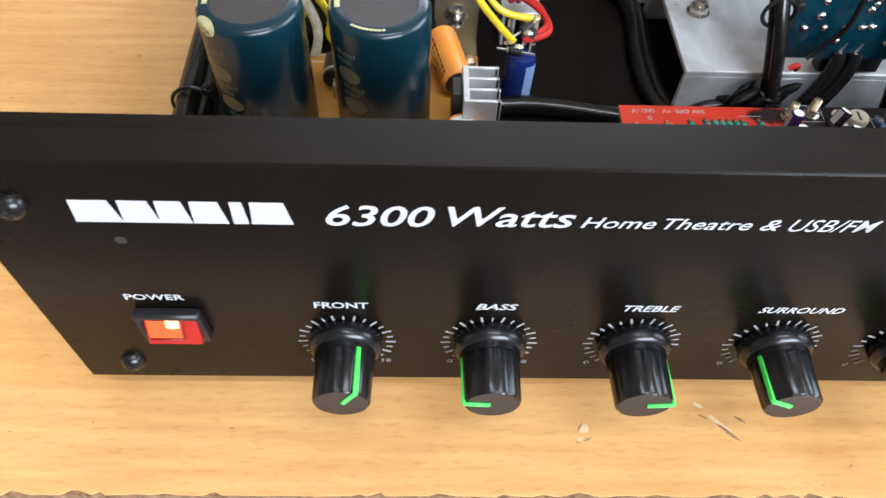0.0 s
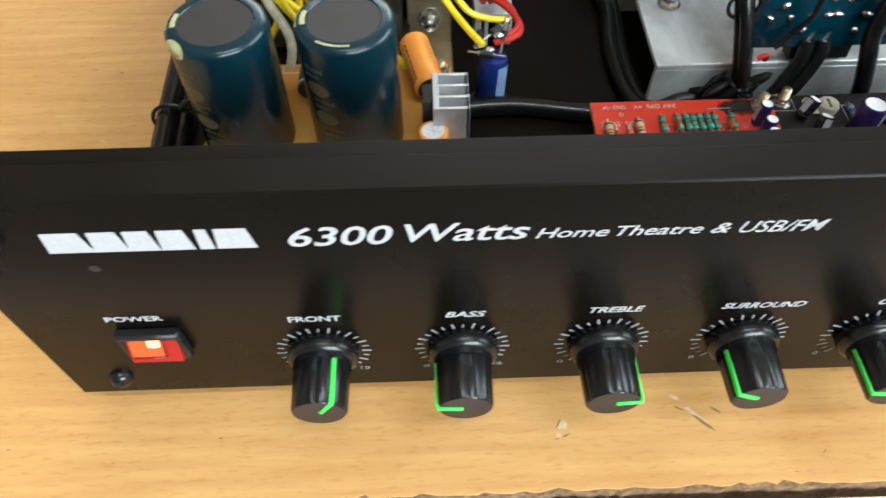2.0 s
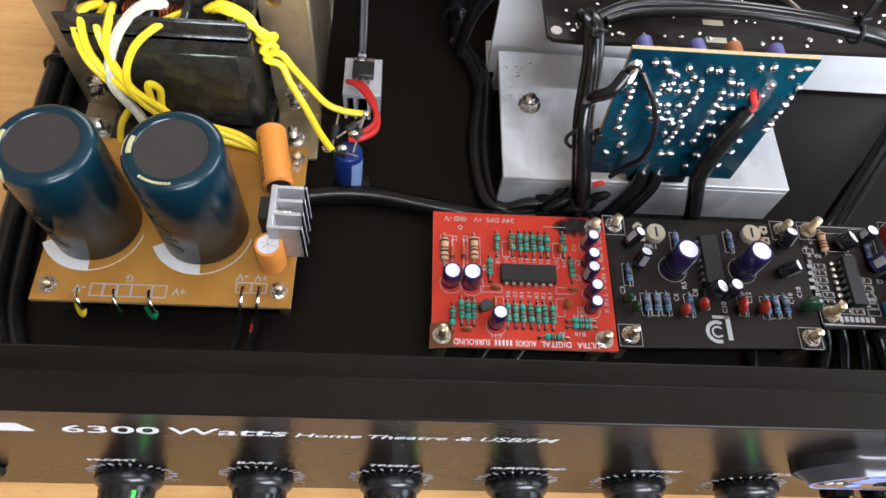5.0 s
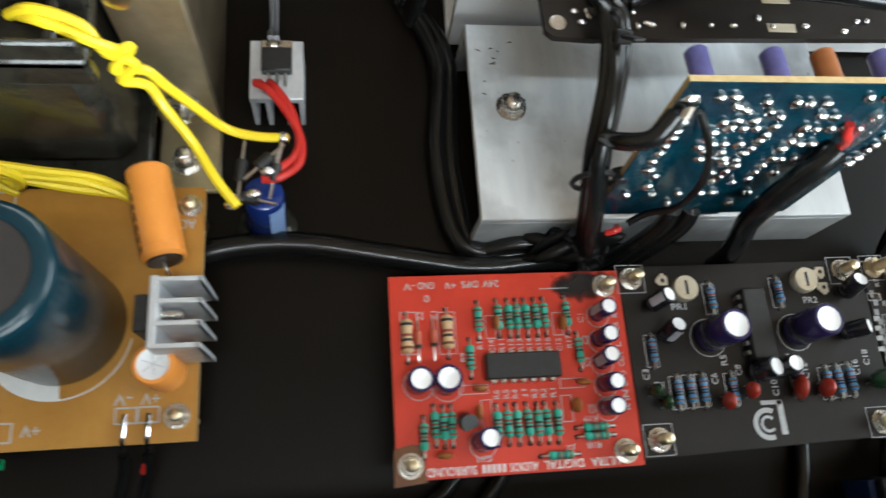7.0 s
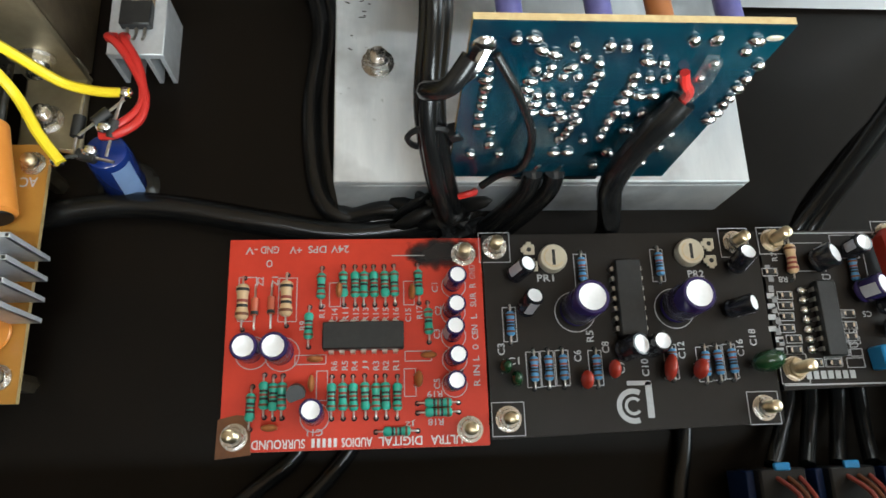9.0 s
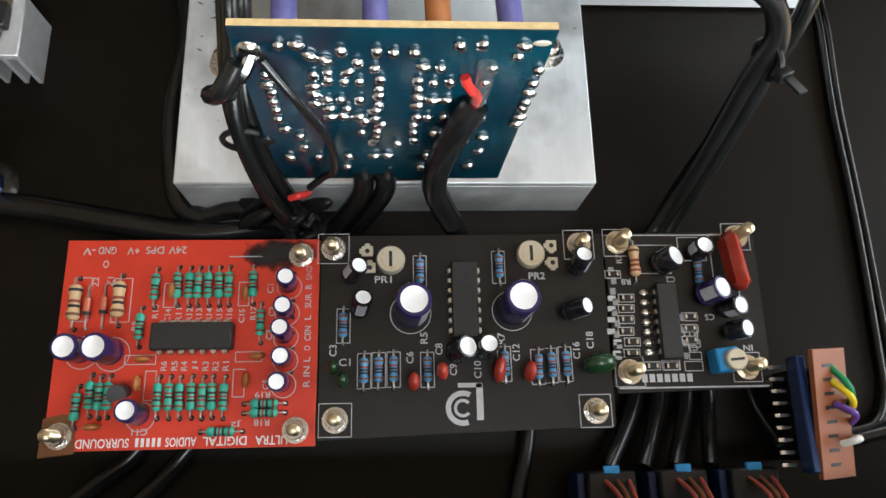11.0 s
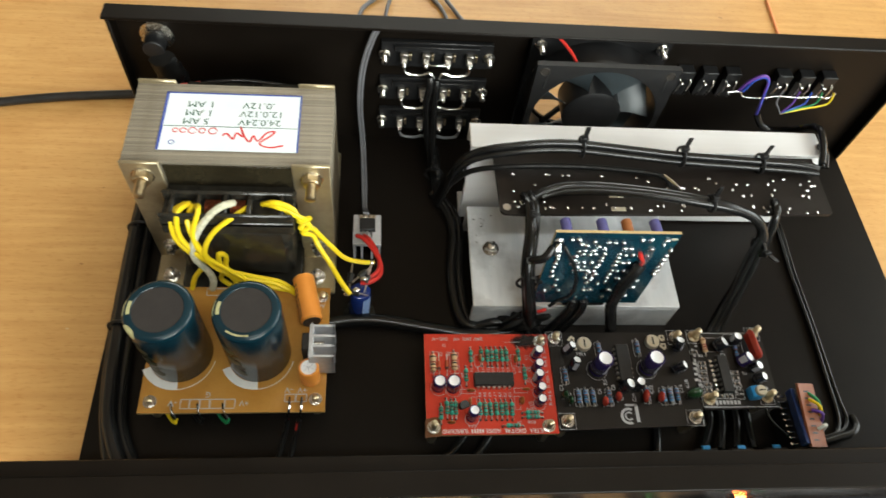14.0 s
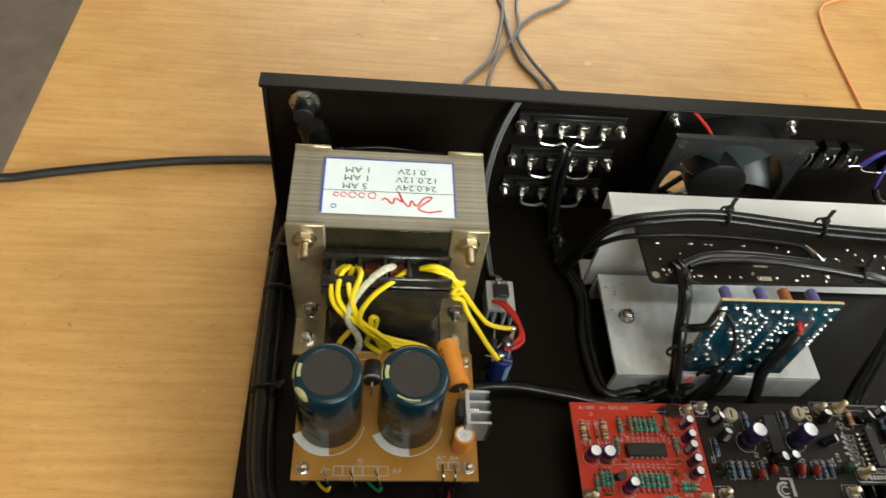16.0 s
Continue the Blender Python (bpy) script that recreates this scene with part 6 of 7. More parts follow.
def build_wiring():
    S = SLEEVE
    G = "black sleeved cables"
    for k, (dy, dz) in enumerate(((0, 0), (-2.9, -0.5), (2.4, -2.0), (-1.0, 2.7))):
        cable("sleeved_cable", [(206, 198 + dy, 22), (210, 193 + dy, 50), (219, 188 + dy, 80 + dz), (243, 186.5 + dy, 91 + dz), (272, 187 + dy, 93.5 + dz), (312, 186 + dy, 90 + dz), (337, 185 + dy, 88 + dz), (380, 184 + dy, 86 + dz), (404, 183 + dy, 85.5 + dz), (419, 182.5 + dy, 84 + dz * 0.6)], 2.0, S, "black sleeved cable lying over the amplifier board", G)
    cable("braided_cable", [(210, 190, 50), (220, 181, 76), (243, 178, 85), (276, 179.5, 84.4), (312, 178, 83.4), (326, 174, 84), (331, 170, 81)], 1.6, TAPE, "thin black cable ending in a bare lug", G)
    put_bare = Geo().tube([(326, 174.5, 85), (331, 170.5, 84), (336, 167, 81.2)], 1.0, SOLDER, 7, 4)
    tagged(put("bare_lug", put_bare), "bare tinned cable lug on the board", "cable lug")
    for x, y, z in ((279, 186.5, 93), (337, 185, 88.6), (384, 183.6, 86)):
        cable_tie(x, y, z, 5.4, 0, 4, 8)
    for k, d in enumerate((0, 3.6)):
        cable("sleeved_cable", [(252 + d, 160, 82), (268, 164 - d * 0.4, 86.5 - d * 0.6), (300, 160 - d * 0.6, 91), (341, 151 - d * 0.5, 94), (368, 147, 87), (380 - d * 0.2, 143, 75), (382 - d, 137, 58), (377 - d, 124, 36), (370 - d * 1.2, 111, 20), (362 - d * 1.4, 98, 15)], 2.7, S, "glossy black sleeved cable arching over the boards", G)
    cable("sleeved_cable", [(388, 160, 82), (386, 152, 84), (386, 146, 74), (384.5, 140, 56), (376, 128, 34), (368, 114, 17), (364, 100, 15)], 2.4, S, "glossy black sleeved cable arching over the boards", G)
    cable_tie(344, 150, 93, 4.4, 0, 10, 8)
    cable_tie(381, 140, 66, 5.2, 70, 20, 7)
    # upright bundle beside the blue board
    for k, (dx, dy) in enumerate(((0, 0), (3.4, 1.2), (1.2, -3.0))):
        cable("sleeved_cable", [(246 + dx, 160 + dy, 83), (247 + dx, 150 + dy, 87), (247 + dx, 138 + dy, 82), (246 + dx, 124 + dy, 68), (249 + dx, 115 + dy, 50), (253 + dx, 111 + dy, 30), (252 + dx * 1.6, 110 + dy, 16)], 2.3, S, "black sleeved cable hanging beside the blue board", G)
    cable_tie(248, 147, 86, 5.6, 40, 0, 9)
    cable_tie(248, 119, 61, 5.6, 60, 90, 10)
    cable("sleeved_cable", [(254, 118.5, 98), (250, 115, 93), (246, 118, 86), (247, 124, 76)], 2.2, S, "black sleeved cable soldered to the board corner", G)
    tagged(put("solder_corner", Geo().blob((256.5, 121, 99), 3.0, SOLDER, 10, (1.0, 0.7, 1.2)).tube([(252, 116, 93), (255, 117, 96.5), (257, 120, 99)], 1.3, SOLDER, 7, 4)), "lumpy soldered cable ends", "solder")
    cable("thin_cable", [(259, 118.6, 99), (265, 114, 90), (270, 112, 76), (270, 111, 62), (266, 113, 52), (262, 112, 47)], 1.0, S, "thin black wire looping over the blue board", G)
    cable("sleeved_cable", [(302.6, 117.5, 84), (299.4, 114.6, 78), (295.6, 111.6, 66), (294.6, 109.6, 54), (297, 108, 44), (301, 107.4, 30), (304, 108, 15)], 3.3, S, "thick black sleeved cable with a red core", G)
    tagged(put("red_core", Geo().tube([(302, 117.0, 83.4), (302.6, 117.4, 87), (300.6, 118.0, 90), (299.4, 118.8, 93)], 1.1, REDWIRE, 8, 4)), "short red wire end at the board", "wire")
    tagged(put("clear_tube", Geo().tube([(302.6, 117.2, 86), (303.4, 117.6, 92), (303.4, 118.4, 98)], 1.9, CLEARBAG, 9, 4)), "short clear plastic tube on a wire", "tube")
    for x0, x1 in ((276, 268), (282, 274)):
        cable("sleeved_cable", [(x0, 116, 47), (x0 - 0.6, 113.4, 40), (x1 + 2, 110.5, 28), (x1 - 4, 109, 17), (x1 - 12, 110, 14)], 2.8, S, "black sleeved cable from the foot of the blue board", G)
        tagged(put("tinned_end", Geo().tube([(x0, 116.4, 46), (x0 + 1.4, 117.4, 51)], 1.0, SOLDER, 7, 2)), "bare tinned wire end at the blue board", "wire")
    tagged(put("red_core", Geo().tube([(256.5, 110.4, 43.5), (259, 110.6, 45), (260.6, 111.6, 43.4), (261, 113, 41)], 0.95, REDWIRE, 8, 4)), "short loop of red wire", "wire")
    # taped knot where the cables meet
    kn = thing("taped_knot", 252, 111.5, 11, "knot of cables wrapped in black tape", "cable knot")
    rnd = random.Random(5)
    for i in range(14):
        put("tape_lump", Geo().blob((0, 0, 0), 1, TAPE, 9, (rnd.uniform(5, 9), rnd.uniform(1.4, 2.6), rnd.uniform(1.4, 2.6))), kn, at(rnd.uniform(-8, 10), rnd.uniform(-3.5, 3.5), rnd.uniform(3.6, 20), 0, rnd.uniform(-40, 40), rnd.uniform(-40, 40)))
    cable_tie(250, 111.5, 24, 8.0, 80, 30, 6)
    cable_tie(256, 111.5, 17, 8.0, 20, 60, 6)
    # long runs along the floor
    cable("sleeved_cable", [(128, 112, 15), (140, 116, 15.2), (156, 118.6, 15.2), (173, 118, 15.4), (198, 113.6, 15.2), (223, 109.4, 15.2), (243, 110.6, 16), (255, 112, 20)], 4.0, S, "thick black sleeved cable on the case floor", G)
    cable("sleeved_cable", [(204, 210, 14.6), (212, 198, 14.6), (216.5, 180, 14.6), (214, 153, 14.6), (215.4, 130, 14.6), (220, 117.5, 14.6), (232, 113.4, 15), (244, 114, 16), (254, 114, 19)], 3.4, S, "black sleeved cable round the heat sink", G)
    cable("sleeved_cable", [(209, 208, 14.2), (217, 194, 14.2), (220, 180, 14.2), (218.5, 153, 14.2), (219.6, 132, 14.2), (224, 116, 14.2), (236, 115.6, 19), (248, 115, 20)], 3.0, S, "black sleeved cable round the heat sink", G)
    for pts in ([(238, 66, 14), (228, 49, 14), (218, 37, 14), (198, 18, 14), (190, 10, 14)], [(222, 62, 14), (212, 46, 14), (201, 37, 14), (180, 20, 14), (172, 10, 14)], [(325, 70, 14), (321.5, 46, 14), (318.5, 33, 14), (315, 12, 15)]):
        cable("sleeved_cable", pts, 2.5, S, "black sleeved cable running to the front", G)
    for a, b_ in ((353.5, 342), (360.5, 352), (368.8, 361), (375.4, 371)):
        cable("sleeved_cable", [(a + 3, 90, 15), (a + 1, 70, 15), (a, 58, 16), ((a + b_) / 2, 47, 19), (b_, 39, 23)], 2.3, S, "black sleeved cable to the small controls", G)
    for d, r in ((0, 1.3), (2.5, 1.2)):
        cable("flat_cable", [(424 + d, 184, 83), (427 + d, 196, 84), (431 + d, 212, 70), (434 + d, 222, 30), (434.6 + d, 205, 12.8), (434 + d, 183, 12.8), (432.8 + d, 154, 12.8), (433.4 + d, 115, 12.8), (432.6 + d * 1.3, 73, 12.8), (431.4 + d * 2.0, 58, 13), (425 + d, 49 + d * 0.4, 14.5), (410, 44 + d, 15)], r, SLEEVE, "flat black cable along the case floor", G)
    cable("flat_cable", [(440, 60, 12.8), (439.6, 54, 14.6), (434, 49, 15.6), (422, 46, 15), (410, 43, 14)], 2.2, SLEEVE, "glossy black cable bending to the brown board", G)
    for k, (dx, dz) in enumerate(((0, 0), (7.5, 0.4), (3.5, 6.5))):
        cable("sleeved_cable", [(30 + dx, 226, 16 + dz), (25.5 + dx, 206, 15 + dz), (24.5 + dx, 180, 15 + dz), (25 + dx, 147, 15.4 + dz), (26 + dx, 111, 15 + dz), (28 + dx, 80, 15 + dz), (32 + dx, 56, 15 + dz), (40 + dx * 1.6, 34, 15 + dz * 0.5), (56 + dx * 2, 18, 14.6)], 3.7, S, "thick black sleeved cable along the case edge", G)
    cable_tie(31.5, 112, 18.6, 8.4, 40, 90, 5)
    cable_tie(30.5, 176, 18.6, 8.4, 60, 90, 12)
    cable_tie(30.5, 206, 18.6, 8.4, 60, 90, 12)


build_wiring()


# ---------------------------------------------------------------- small supply near the transformer
def build_small_supply():
    t = thing("floor_regulator", 162.6, 172.5, 11, "regulator on a small finned heat sink glued to the floor", "regulator")
    up = at(-162.6, -172.5, -11)
    hs = put("heat_sink", Geo().box((162.6, 172.6, 26.6), (16.6, 21.2, 2.6), ALU_FIN, 0.3), t, up, "small aluminium heat sink")
    for x in (155.2, 159.6, 165.6, 170):
        put("fin", Geo().box((x, 172.6, 18.2), (1.4, 21.0, 14.4), ALU_FIN, 0.1), hs)
    put("regulator", Geo().box((162.8, 174.6, 29.6), (9.2, 8.4, 3.4), EPOXY, 0.4), t, up, "black regulator package")
    put("regulator_tab", Geo().box((162.8, 180.4, 28.4), (9.4, 4.6, 0.9), STEEL, 0.1), t, up)
    put("tab_screw", Geo().lathe([(0, 0), (2.2, 0), (2.2, 1.2), (1.4, 2.0), (0, 2.1)], STEEL, 14, at(161.6, 180.6, 28.8)), t, up)
    for x in (160.2, 162.8, 165.4):
        put("regulator_leg", Geo().tube([(x, 170.6, 29), (x, 168, 29), (x, 165.6, 30.5)], 0.5, LEAD, 6, 3), t, up)
    c = thing("blue_capacitor", 158.5, 126, 11, "blue capacitor glued upside down to the case floor", "capacitor")
    M = at(0, 0, 0, -6, 3, 0)
    put("can", Geo().lathe([(0, 0), (5.4, 0), (6.0, 0.8), (6.0, 20), (5.5, 22), (4.5, 22.6), (0, 22.2)], NAVY, 32, M), c, None, "blue printed sleeve")
    verts = []
    for k in range(7):
        a = radians(-74 + 58 * k / 6)
        verts += [(6.05 * math.cos(a), 6.05 * math.sin(a), 1), (6.05 * math.cos(a), 6.05 * math.sin(a), 20)]
    put("stripe", Geo().add(verts, [(2 * k, 2 * k + 2, 2 * k + 3, 2 * k + 1) for k in range(6)], SKYSTRIPE, True, M), c, None, "pale blue stripe")
    put("glue_ring", Geo().lathe([(5.8, 0.0), (9.5, 0.05), (8.4, 1.4), (6.4, 2.6)], VARN, 24), c)
    for p, q in (((-5, 2, 27), (-4, 12, 28)), ((-1, 6, 29), (5, 12, 29)), ((-6, 0, 26), (2, -2, 26)), ((4, 2, 27), (6, 10, 29))):
        p, q = Vector(p), Vector(q)
        g = Geo().tube([p - (q - p) * 0.4, p, q, q + (q - p) * 0.4], 0.45, LEAD, 6, 3)
        g.cyl(p + (q - p) * 0.2, p + (q - p) * 0.8, 1.7, EPOXY, 12)
        put("diode", g, c, None, "black diode soldered across the leads")
    for x, y, z in ((-5.5, -6, 34), (7, 17, 28), (3, 6, 29), (-1, 0, 27)):
        put("solder_lump", Geo().blob((x, y, z), 1.8, SOLDER, 8, (1.3, 1.0, 0.9)), c)
    put("tall_lead", Geo().tube([(-3, 0, 24), (-5, -3, 30), (-5.5, -6, 34)], 0.5, LEAD, 6, 3), c)
    put("tall_lead", Geo().tube([(3, 6, 26), (6, 13, 28), (7, 17, 28)], 0.5, LEAD, 6, 3), c)
    for k, d in enumerate((0, 2.6)):
        cable("red_wire", [(158 + d * 1.2, 166, 31), (157 + d * 1.6, 164, 34), (161 + d, 160, 37), (166.5 + d * 0.6, 152, 38), (170.6 - d * 0.2, 143, 38), (170 - d * 0.4, 135 + d, 38.6), (164.5, 130.5 + d, 39), (160, 130.5, 38)], 1.25, REDWIRE, "red wire from regulator to capacitor", "red wires")
    for k, d in enumerate((0, 1.9)):
        cable("grey_wire", [(169 + d, 257, 110), (164 + d, 254, 104), (158 + d, 251, 82), (156 + d, 251, 52), (157.4 + d, 250, 20), (158 + d, 244, 12.8), (159 + d, 221, 12.8), (160 + d * 0.7, 196, 16), (160.6 + d * 0.7, 187, 27), (161 + d, 182, 31)], 0.95, GREYWIRE, "grey wire from back panel to regulator", "grey wires")


build_small_supply()


# ---------------------------------------------------------------- back panel fittings
def build_back():
    t = thing("cable_gland", 43, 259, 94, "plated cable gland nut with taped mains lead", "cable gland")
    M = at(0, 0, 0, 90, 0, 0)
    put("gland_nut", Geo().prism(hexagon(8.0), 0.8, 5, STEEL, M).lathe([(9.4, 0), (9.4, 0.8), (0, 0.8)], STEEL, 24, M), t, None, "plated hexagon nut")
    put("gland_thread", Geo().cyl((0, -5, 0), (0, -13, 0), 6.0, PLASTIC, 20), t)
    rnd = random.Random(9)
    g = Geo()
    ring = [[((8.8 - 0.14 * abs(v - 4) ** 2) * (math.cos(u) + 0.16 * math.cos(3 * u + v * 0.7)) + 4 + v * 0.5 + rnd.uniform(-0.7, 0.7),
              -14 + (5.2 - 0.1 * abs(v - 4) ** 2) * math.sin(u) + rnd.uniform(-0.8, 0.8), -4 - 2.8 * v + rnd.uniform(-0.8, 0.8) + 3.5 * math.sin(u + 0.6))
             for u in [2 * math.pi * q / 16 for q in range(16)]] for v in range(9)]
    faces = [(v * 16 + q, v * 16 + (q + 1) % 16, v * 16 + 16 + (q + 1) % 16, v * 16 + 16 + q) for v in range(8) for q in range(16)]
    g.add([p for row in ring for p in row], faces + [tuple(range(15, -1, -1)), tuple(range(128, 144))], TAPE)
    put("tape_wrap", g, t, None, "loose wrap of black tape")
    put("mains_core", Geo().tube([(8, -16, -22), (22, -17, -20), (45, -15, -19), (70, -13, -24), (92, -11, -36)], 1.8, SLEEVE, 9, 6), t)
    put("tape_flap", Geo().add([(2, -13, -6), (14, -15, -5), (15, -16, -17), (4, -17, -16), (2, -13.6, -6), (14, -15.6, -5), (15, -16.6, -17), (4, -17.6, -16)], [(0, 1, 2, 3), (7, 6, 5, 4), (0, 4, 5, 1), (1, 5, 6, 2), (2, 6, 7, 3), (3, 7, 4, 0)], TAPE), t, None, "loose flap of black tape")
    put("red_core", Geo().tube([(12, -19, -20), (18, -20, -18), (23, -19, -18)], 1.3, REDWIRE, 8, 4), t, None, "short red core")
    for z, x0 in ((89, 202.5), (60.5, 202), (33, 202)):
        b = thing("speaker_terminal_strip", x0, 259.4, z, "black speaker terminal strip with soldered tags", "terminal strip", "speaker terminals")
        put("base", Geo().box((0, -1.6, 0), (66, 3.2, 19), PLASTIC, 0.5).box((0, -4, 6), (50, 3, 4), PLASTIC, 0.4), b)
        for x in (-31, 31):
            g = nut(Geo(), 0, 0, 0, 3.2, 3.0, 4.5, STEEL, True, at(x, -3.2, 0, 90, 0, 0))
            put("end_bolt", g, b, None, "plated bolt")
        tag = Geo().box((0, -5.4, 0.6), (4.2, 5, 7), LEAD, 0.4).box((0, -8.6, -1), (2.6, 3.4, 1.0), SOLDER, 0.2).box((3.6, -4.6, 0.5), (1.6, 3.0, 5.2), BRASS, 0.2)
        tg = tag.mesh("solder_tag")
        for k in range(4):
            put("solder_tag", tg, b, at(-19.5 + 13 * k, 0, 0))
            put("solder_lump", Geo().blob((0, 0, 0), 1.7, SOLDER, 8, (1, 1.2, 1)), b, at(-19.5 + 13 * k, -9.4, -2.6))
        for s in (-1, 1):
            put("bare_wire", Geo().tube([(s * 19.5, -9.6, -3), (s * 18, -10.5, -7.4), (s * 10, -11, -8.4), (s * 4, -11, -6.6), (s * 1.5, -12, -10)], 0.95, GREYWIRE if z < 50 else STEEL, 7, 5), b)
        put("bare_wire", Geo().tube([(-6.5, -9.6, -1.6), (0, -10.4, -0.8), (6.5, -9.6, -1.6)], 0.6, SOLDER, 7, 4), b)
    for k, (x, dz) in enumerate(((199, 78), (203, 76), (201, 50), (205, 24))):
        cable("sleeved_cable", [(x, 247.5, dz + 2), (x, 245, dz - 4), (x - 1 + k, 243 - k, max(dz - 24, 20)), (203 + k * 1.5, 234 - 3 * k, 17 + k), (205 + k, 220, 15), (206 + k * 1.5, 204, 17)], 2.3, SLEEVE, "black sleeved cable from the speaker terminals", "black sleeved cables")
    cable_tie(205, 224, 17, 5.5, 0, 90, 10)
    # fan
    f = thing("cooling_fan", 299, 259, 66, "black axial cooling fan, blades at rest", "fan")
    fr = Geo()
    n = 48
    ring, rim = [], []
    for k in range(n):
        c, d = math.cos(2 * math.pi * k / n), math.sin(2 * math.pi * k / n)
        q = 42.0 / max(abs(c), abs(d))
        ring.append((38.5 * c, 38.5 * d))
        rim.append((q * c, q * d))
    for y0, y1 in ((-27, -23.4), (-4, -0.4)):
        verts = [(x, y, z) for y in (y0, y1) for x, z in ring + rim]
        faces = []
        for k in range(n):
            j = (k + 1) % n
            faces += [(k, j, n + j, n + k), (2 * n + j, 2 * n + k, 3 * n + k, 3 * n + j), (n + k, n + j, 3 * n + j, 3 * n + k), (j, k, 2 * n + k, 2 * n + j)]
        fr.add(verts, faces, PLASTIC)
    verts = [(r * c / 38.5, y, r * d / 38.5) for y in (-24, -3) for r in (38.5, 40.5) for c, d in ring]
    faces = []
    for k in range(n):
        j = (k + 1) % n
        faces += [(j, k, 2 * n + k, 2 * n + j), (n + k, n + j, 3 * n + j, 3 * n + k)]
    fr.add(verts, faces, PLASTIC, True)
    put("frame", fr, f, None, "black moulded fan frame")
    put("hub", Geo().lathe([(0, 25), (15, 25), (18, 23.6), (18, 5), (0, 5)][::-1], PLASTIC, 40, at(0, 0, 0, 90, 0, 0)), f, None, "round fan hub")
    blade = Geo()
    verts = []
    for i in range(7):
        r = 17 + 20.5 * i / 6
        for s in (-1, 1):
            a = s * radians(19) + radians(10) * i / 6
            verts.append((r * math.sin(a), -14 - s * 7.5, r * math.cos(a)))
    blade.add([(x, y - 0.4, z) for x, y, z in verts] + [(x, y + 0.4, z) for x, y, z in verts],
              [(2 * i, 2 * i + 1, 2 * i + 3, 2 * i + 2) for i in range(6)] + [(14 + 2 * i + 2, 14 + 2 * i + 3, 14 + 2 * i + 1, 14 + 2 * i) for i in range(6)]
              + [(2 * i, 2 * i + 2, 14 + 2 * i + 2, 14 + 2 * i) for i in range(6)] + [(2 * i + 3, 2 * i + 1, 14 + 2 * i + 1, 14 + 2 * i + 3) for i in range(6)], FANBLADE, True)
    bm_ = blade.mesh("blade")
    for k in range(7):
        put("blade", bm_, f, at(0, 0, 0, 0, 360 * k / 7 + 14, 0), "curved fan blade")
    for a in (35, 125, 215, 305):
        put("spoke", Geo().box((0, -2.2, 27), (3.4, 3, 24), PLASTIC, 0.5), f, at(0, 0, 0, 0, a, 0))
    for sx in (-36.5, 36.5):
        put("fan_bolt", nut(Geo(), 0, 0, 0, 3.2, 3.0, 5, STEEL, True, at(sx, -4.2, 36.5, 90, 0, 0)), f, None, "plated fan bolt")
    for sx in (-1, 1):
        for sz in (-1, 1):
            # no real hole here: its inner darkness is a coloured disc
            put("corner_hole", Geo().lathe([(0, 0.05), (2.2, 0.05), (2.6, 0.5), (3.0, 0.0)], BORE, 16, at(37 * sx, -27, 37 * sz, 90, 0, 0)), f)
            put("corner_rib", Geo().box((35.5 * sx, -25.2, 29.5 * sz), (1.4, 4.4, 11), PLASTIC, 0.3), f)
    put("fan_lead", Geo().tube([(-30, -6, 46), (-24, -10, 42), (-20, -16, 40), (-16, -24, 36)], 1.0, REDWIRE, 7, 4), f)
    # phono sockets
    for x in (357.5, 372.5, 387.5, 421, 436, 451):
        j = thing("phono_socket", x, 259.4, 79, "black phono socket with tinned tags", "socket", "phono sockets")
        put("body", Geo().box((0, -3.8, 5.6), (9.4, 7.4, 6), PLASTIC, 0.5).box((0, -2.4, -5), (9.0, 4.8, 16), PLASTIC, 0.4), j)
        for dx in (-3, 3.4):
            put("tag", Geo().tube([(dx, -6.4, 3), (dx + 0.3, -8.4, 0), (dx - 0.8, -9, -5), (dx - 1.2, -8.0, -9.5)], 0.6, STEEL, 6, 4), j)
        put("solder_lump", Geo().blob((-2.4, -9.6, 1.5), 1.5, SOLDER, 8), j)
    cable("bare_wire", [(385, 247, 77.5), (393, 246.6, 78.5), (397, 246.4, 74.5), (410, 246.4, 74), (420, 246.4, 76), (434, 246.4, 75.5), (444, 246.4, 77), (452, 246.4, 76), (456, 247, 80)], 0.7, SOLDER, "bare tinned earth wire along the sockets", "")
    for m, off in ((BLUEWIRE, 0), (VIOWIRE, -3)):
        cable("thin_wire", [(395 + off, 247, 79), (395.5 + off * 0.8, 244, 90), (399, 243, 95 - off * 0.3), (404, 243, 92), (407, 243, 80), (410, 242, 62)], 1.0, m, "thin coloured wire at the sockets", "thin wires")
    for m, x in ((GREYWIRE, 421), (VIOWIRE, 432), (BLUEWIRE, 440), (GRNWIRE, 447), (YELLOW, 455)):
        cable("thin_wire", [(x, 247, 80), (x - 1, 245, 72), ((x + 425) / 2, 244, 68), (426, 243, 64)], 0.55, m, "thin coloured wire at the sockets", "thin wires")
    cable("sleeved_cable", [(410, 242, 64), (416, 240, 56), (424, 238, 54), (430, 228, 66), (430, 214, 84), (428, 200, 86), (424, 186, 84)], 2.2, SLEEVE, "black sleeved cable over the rail", "black sleeved cables")


build_back()


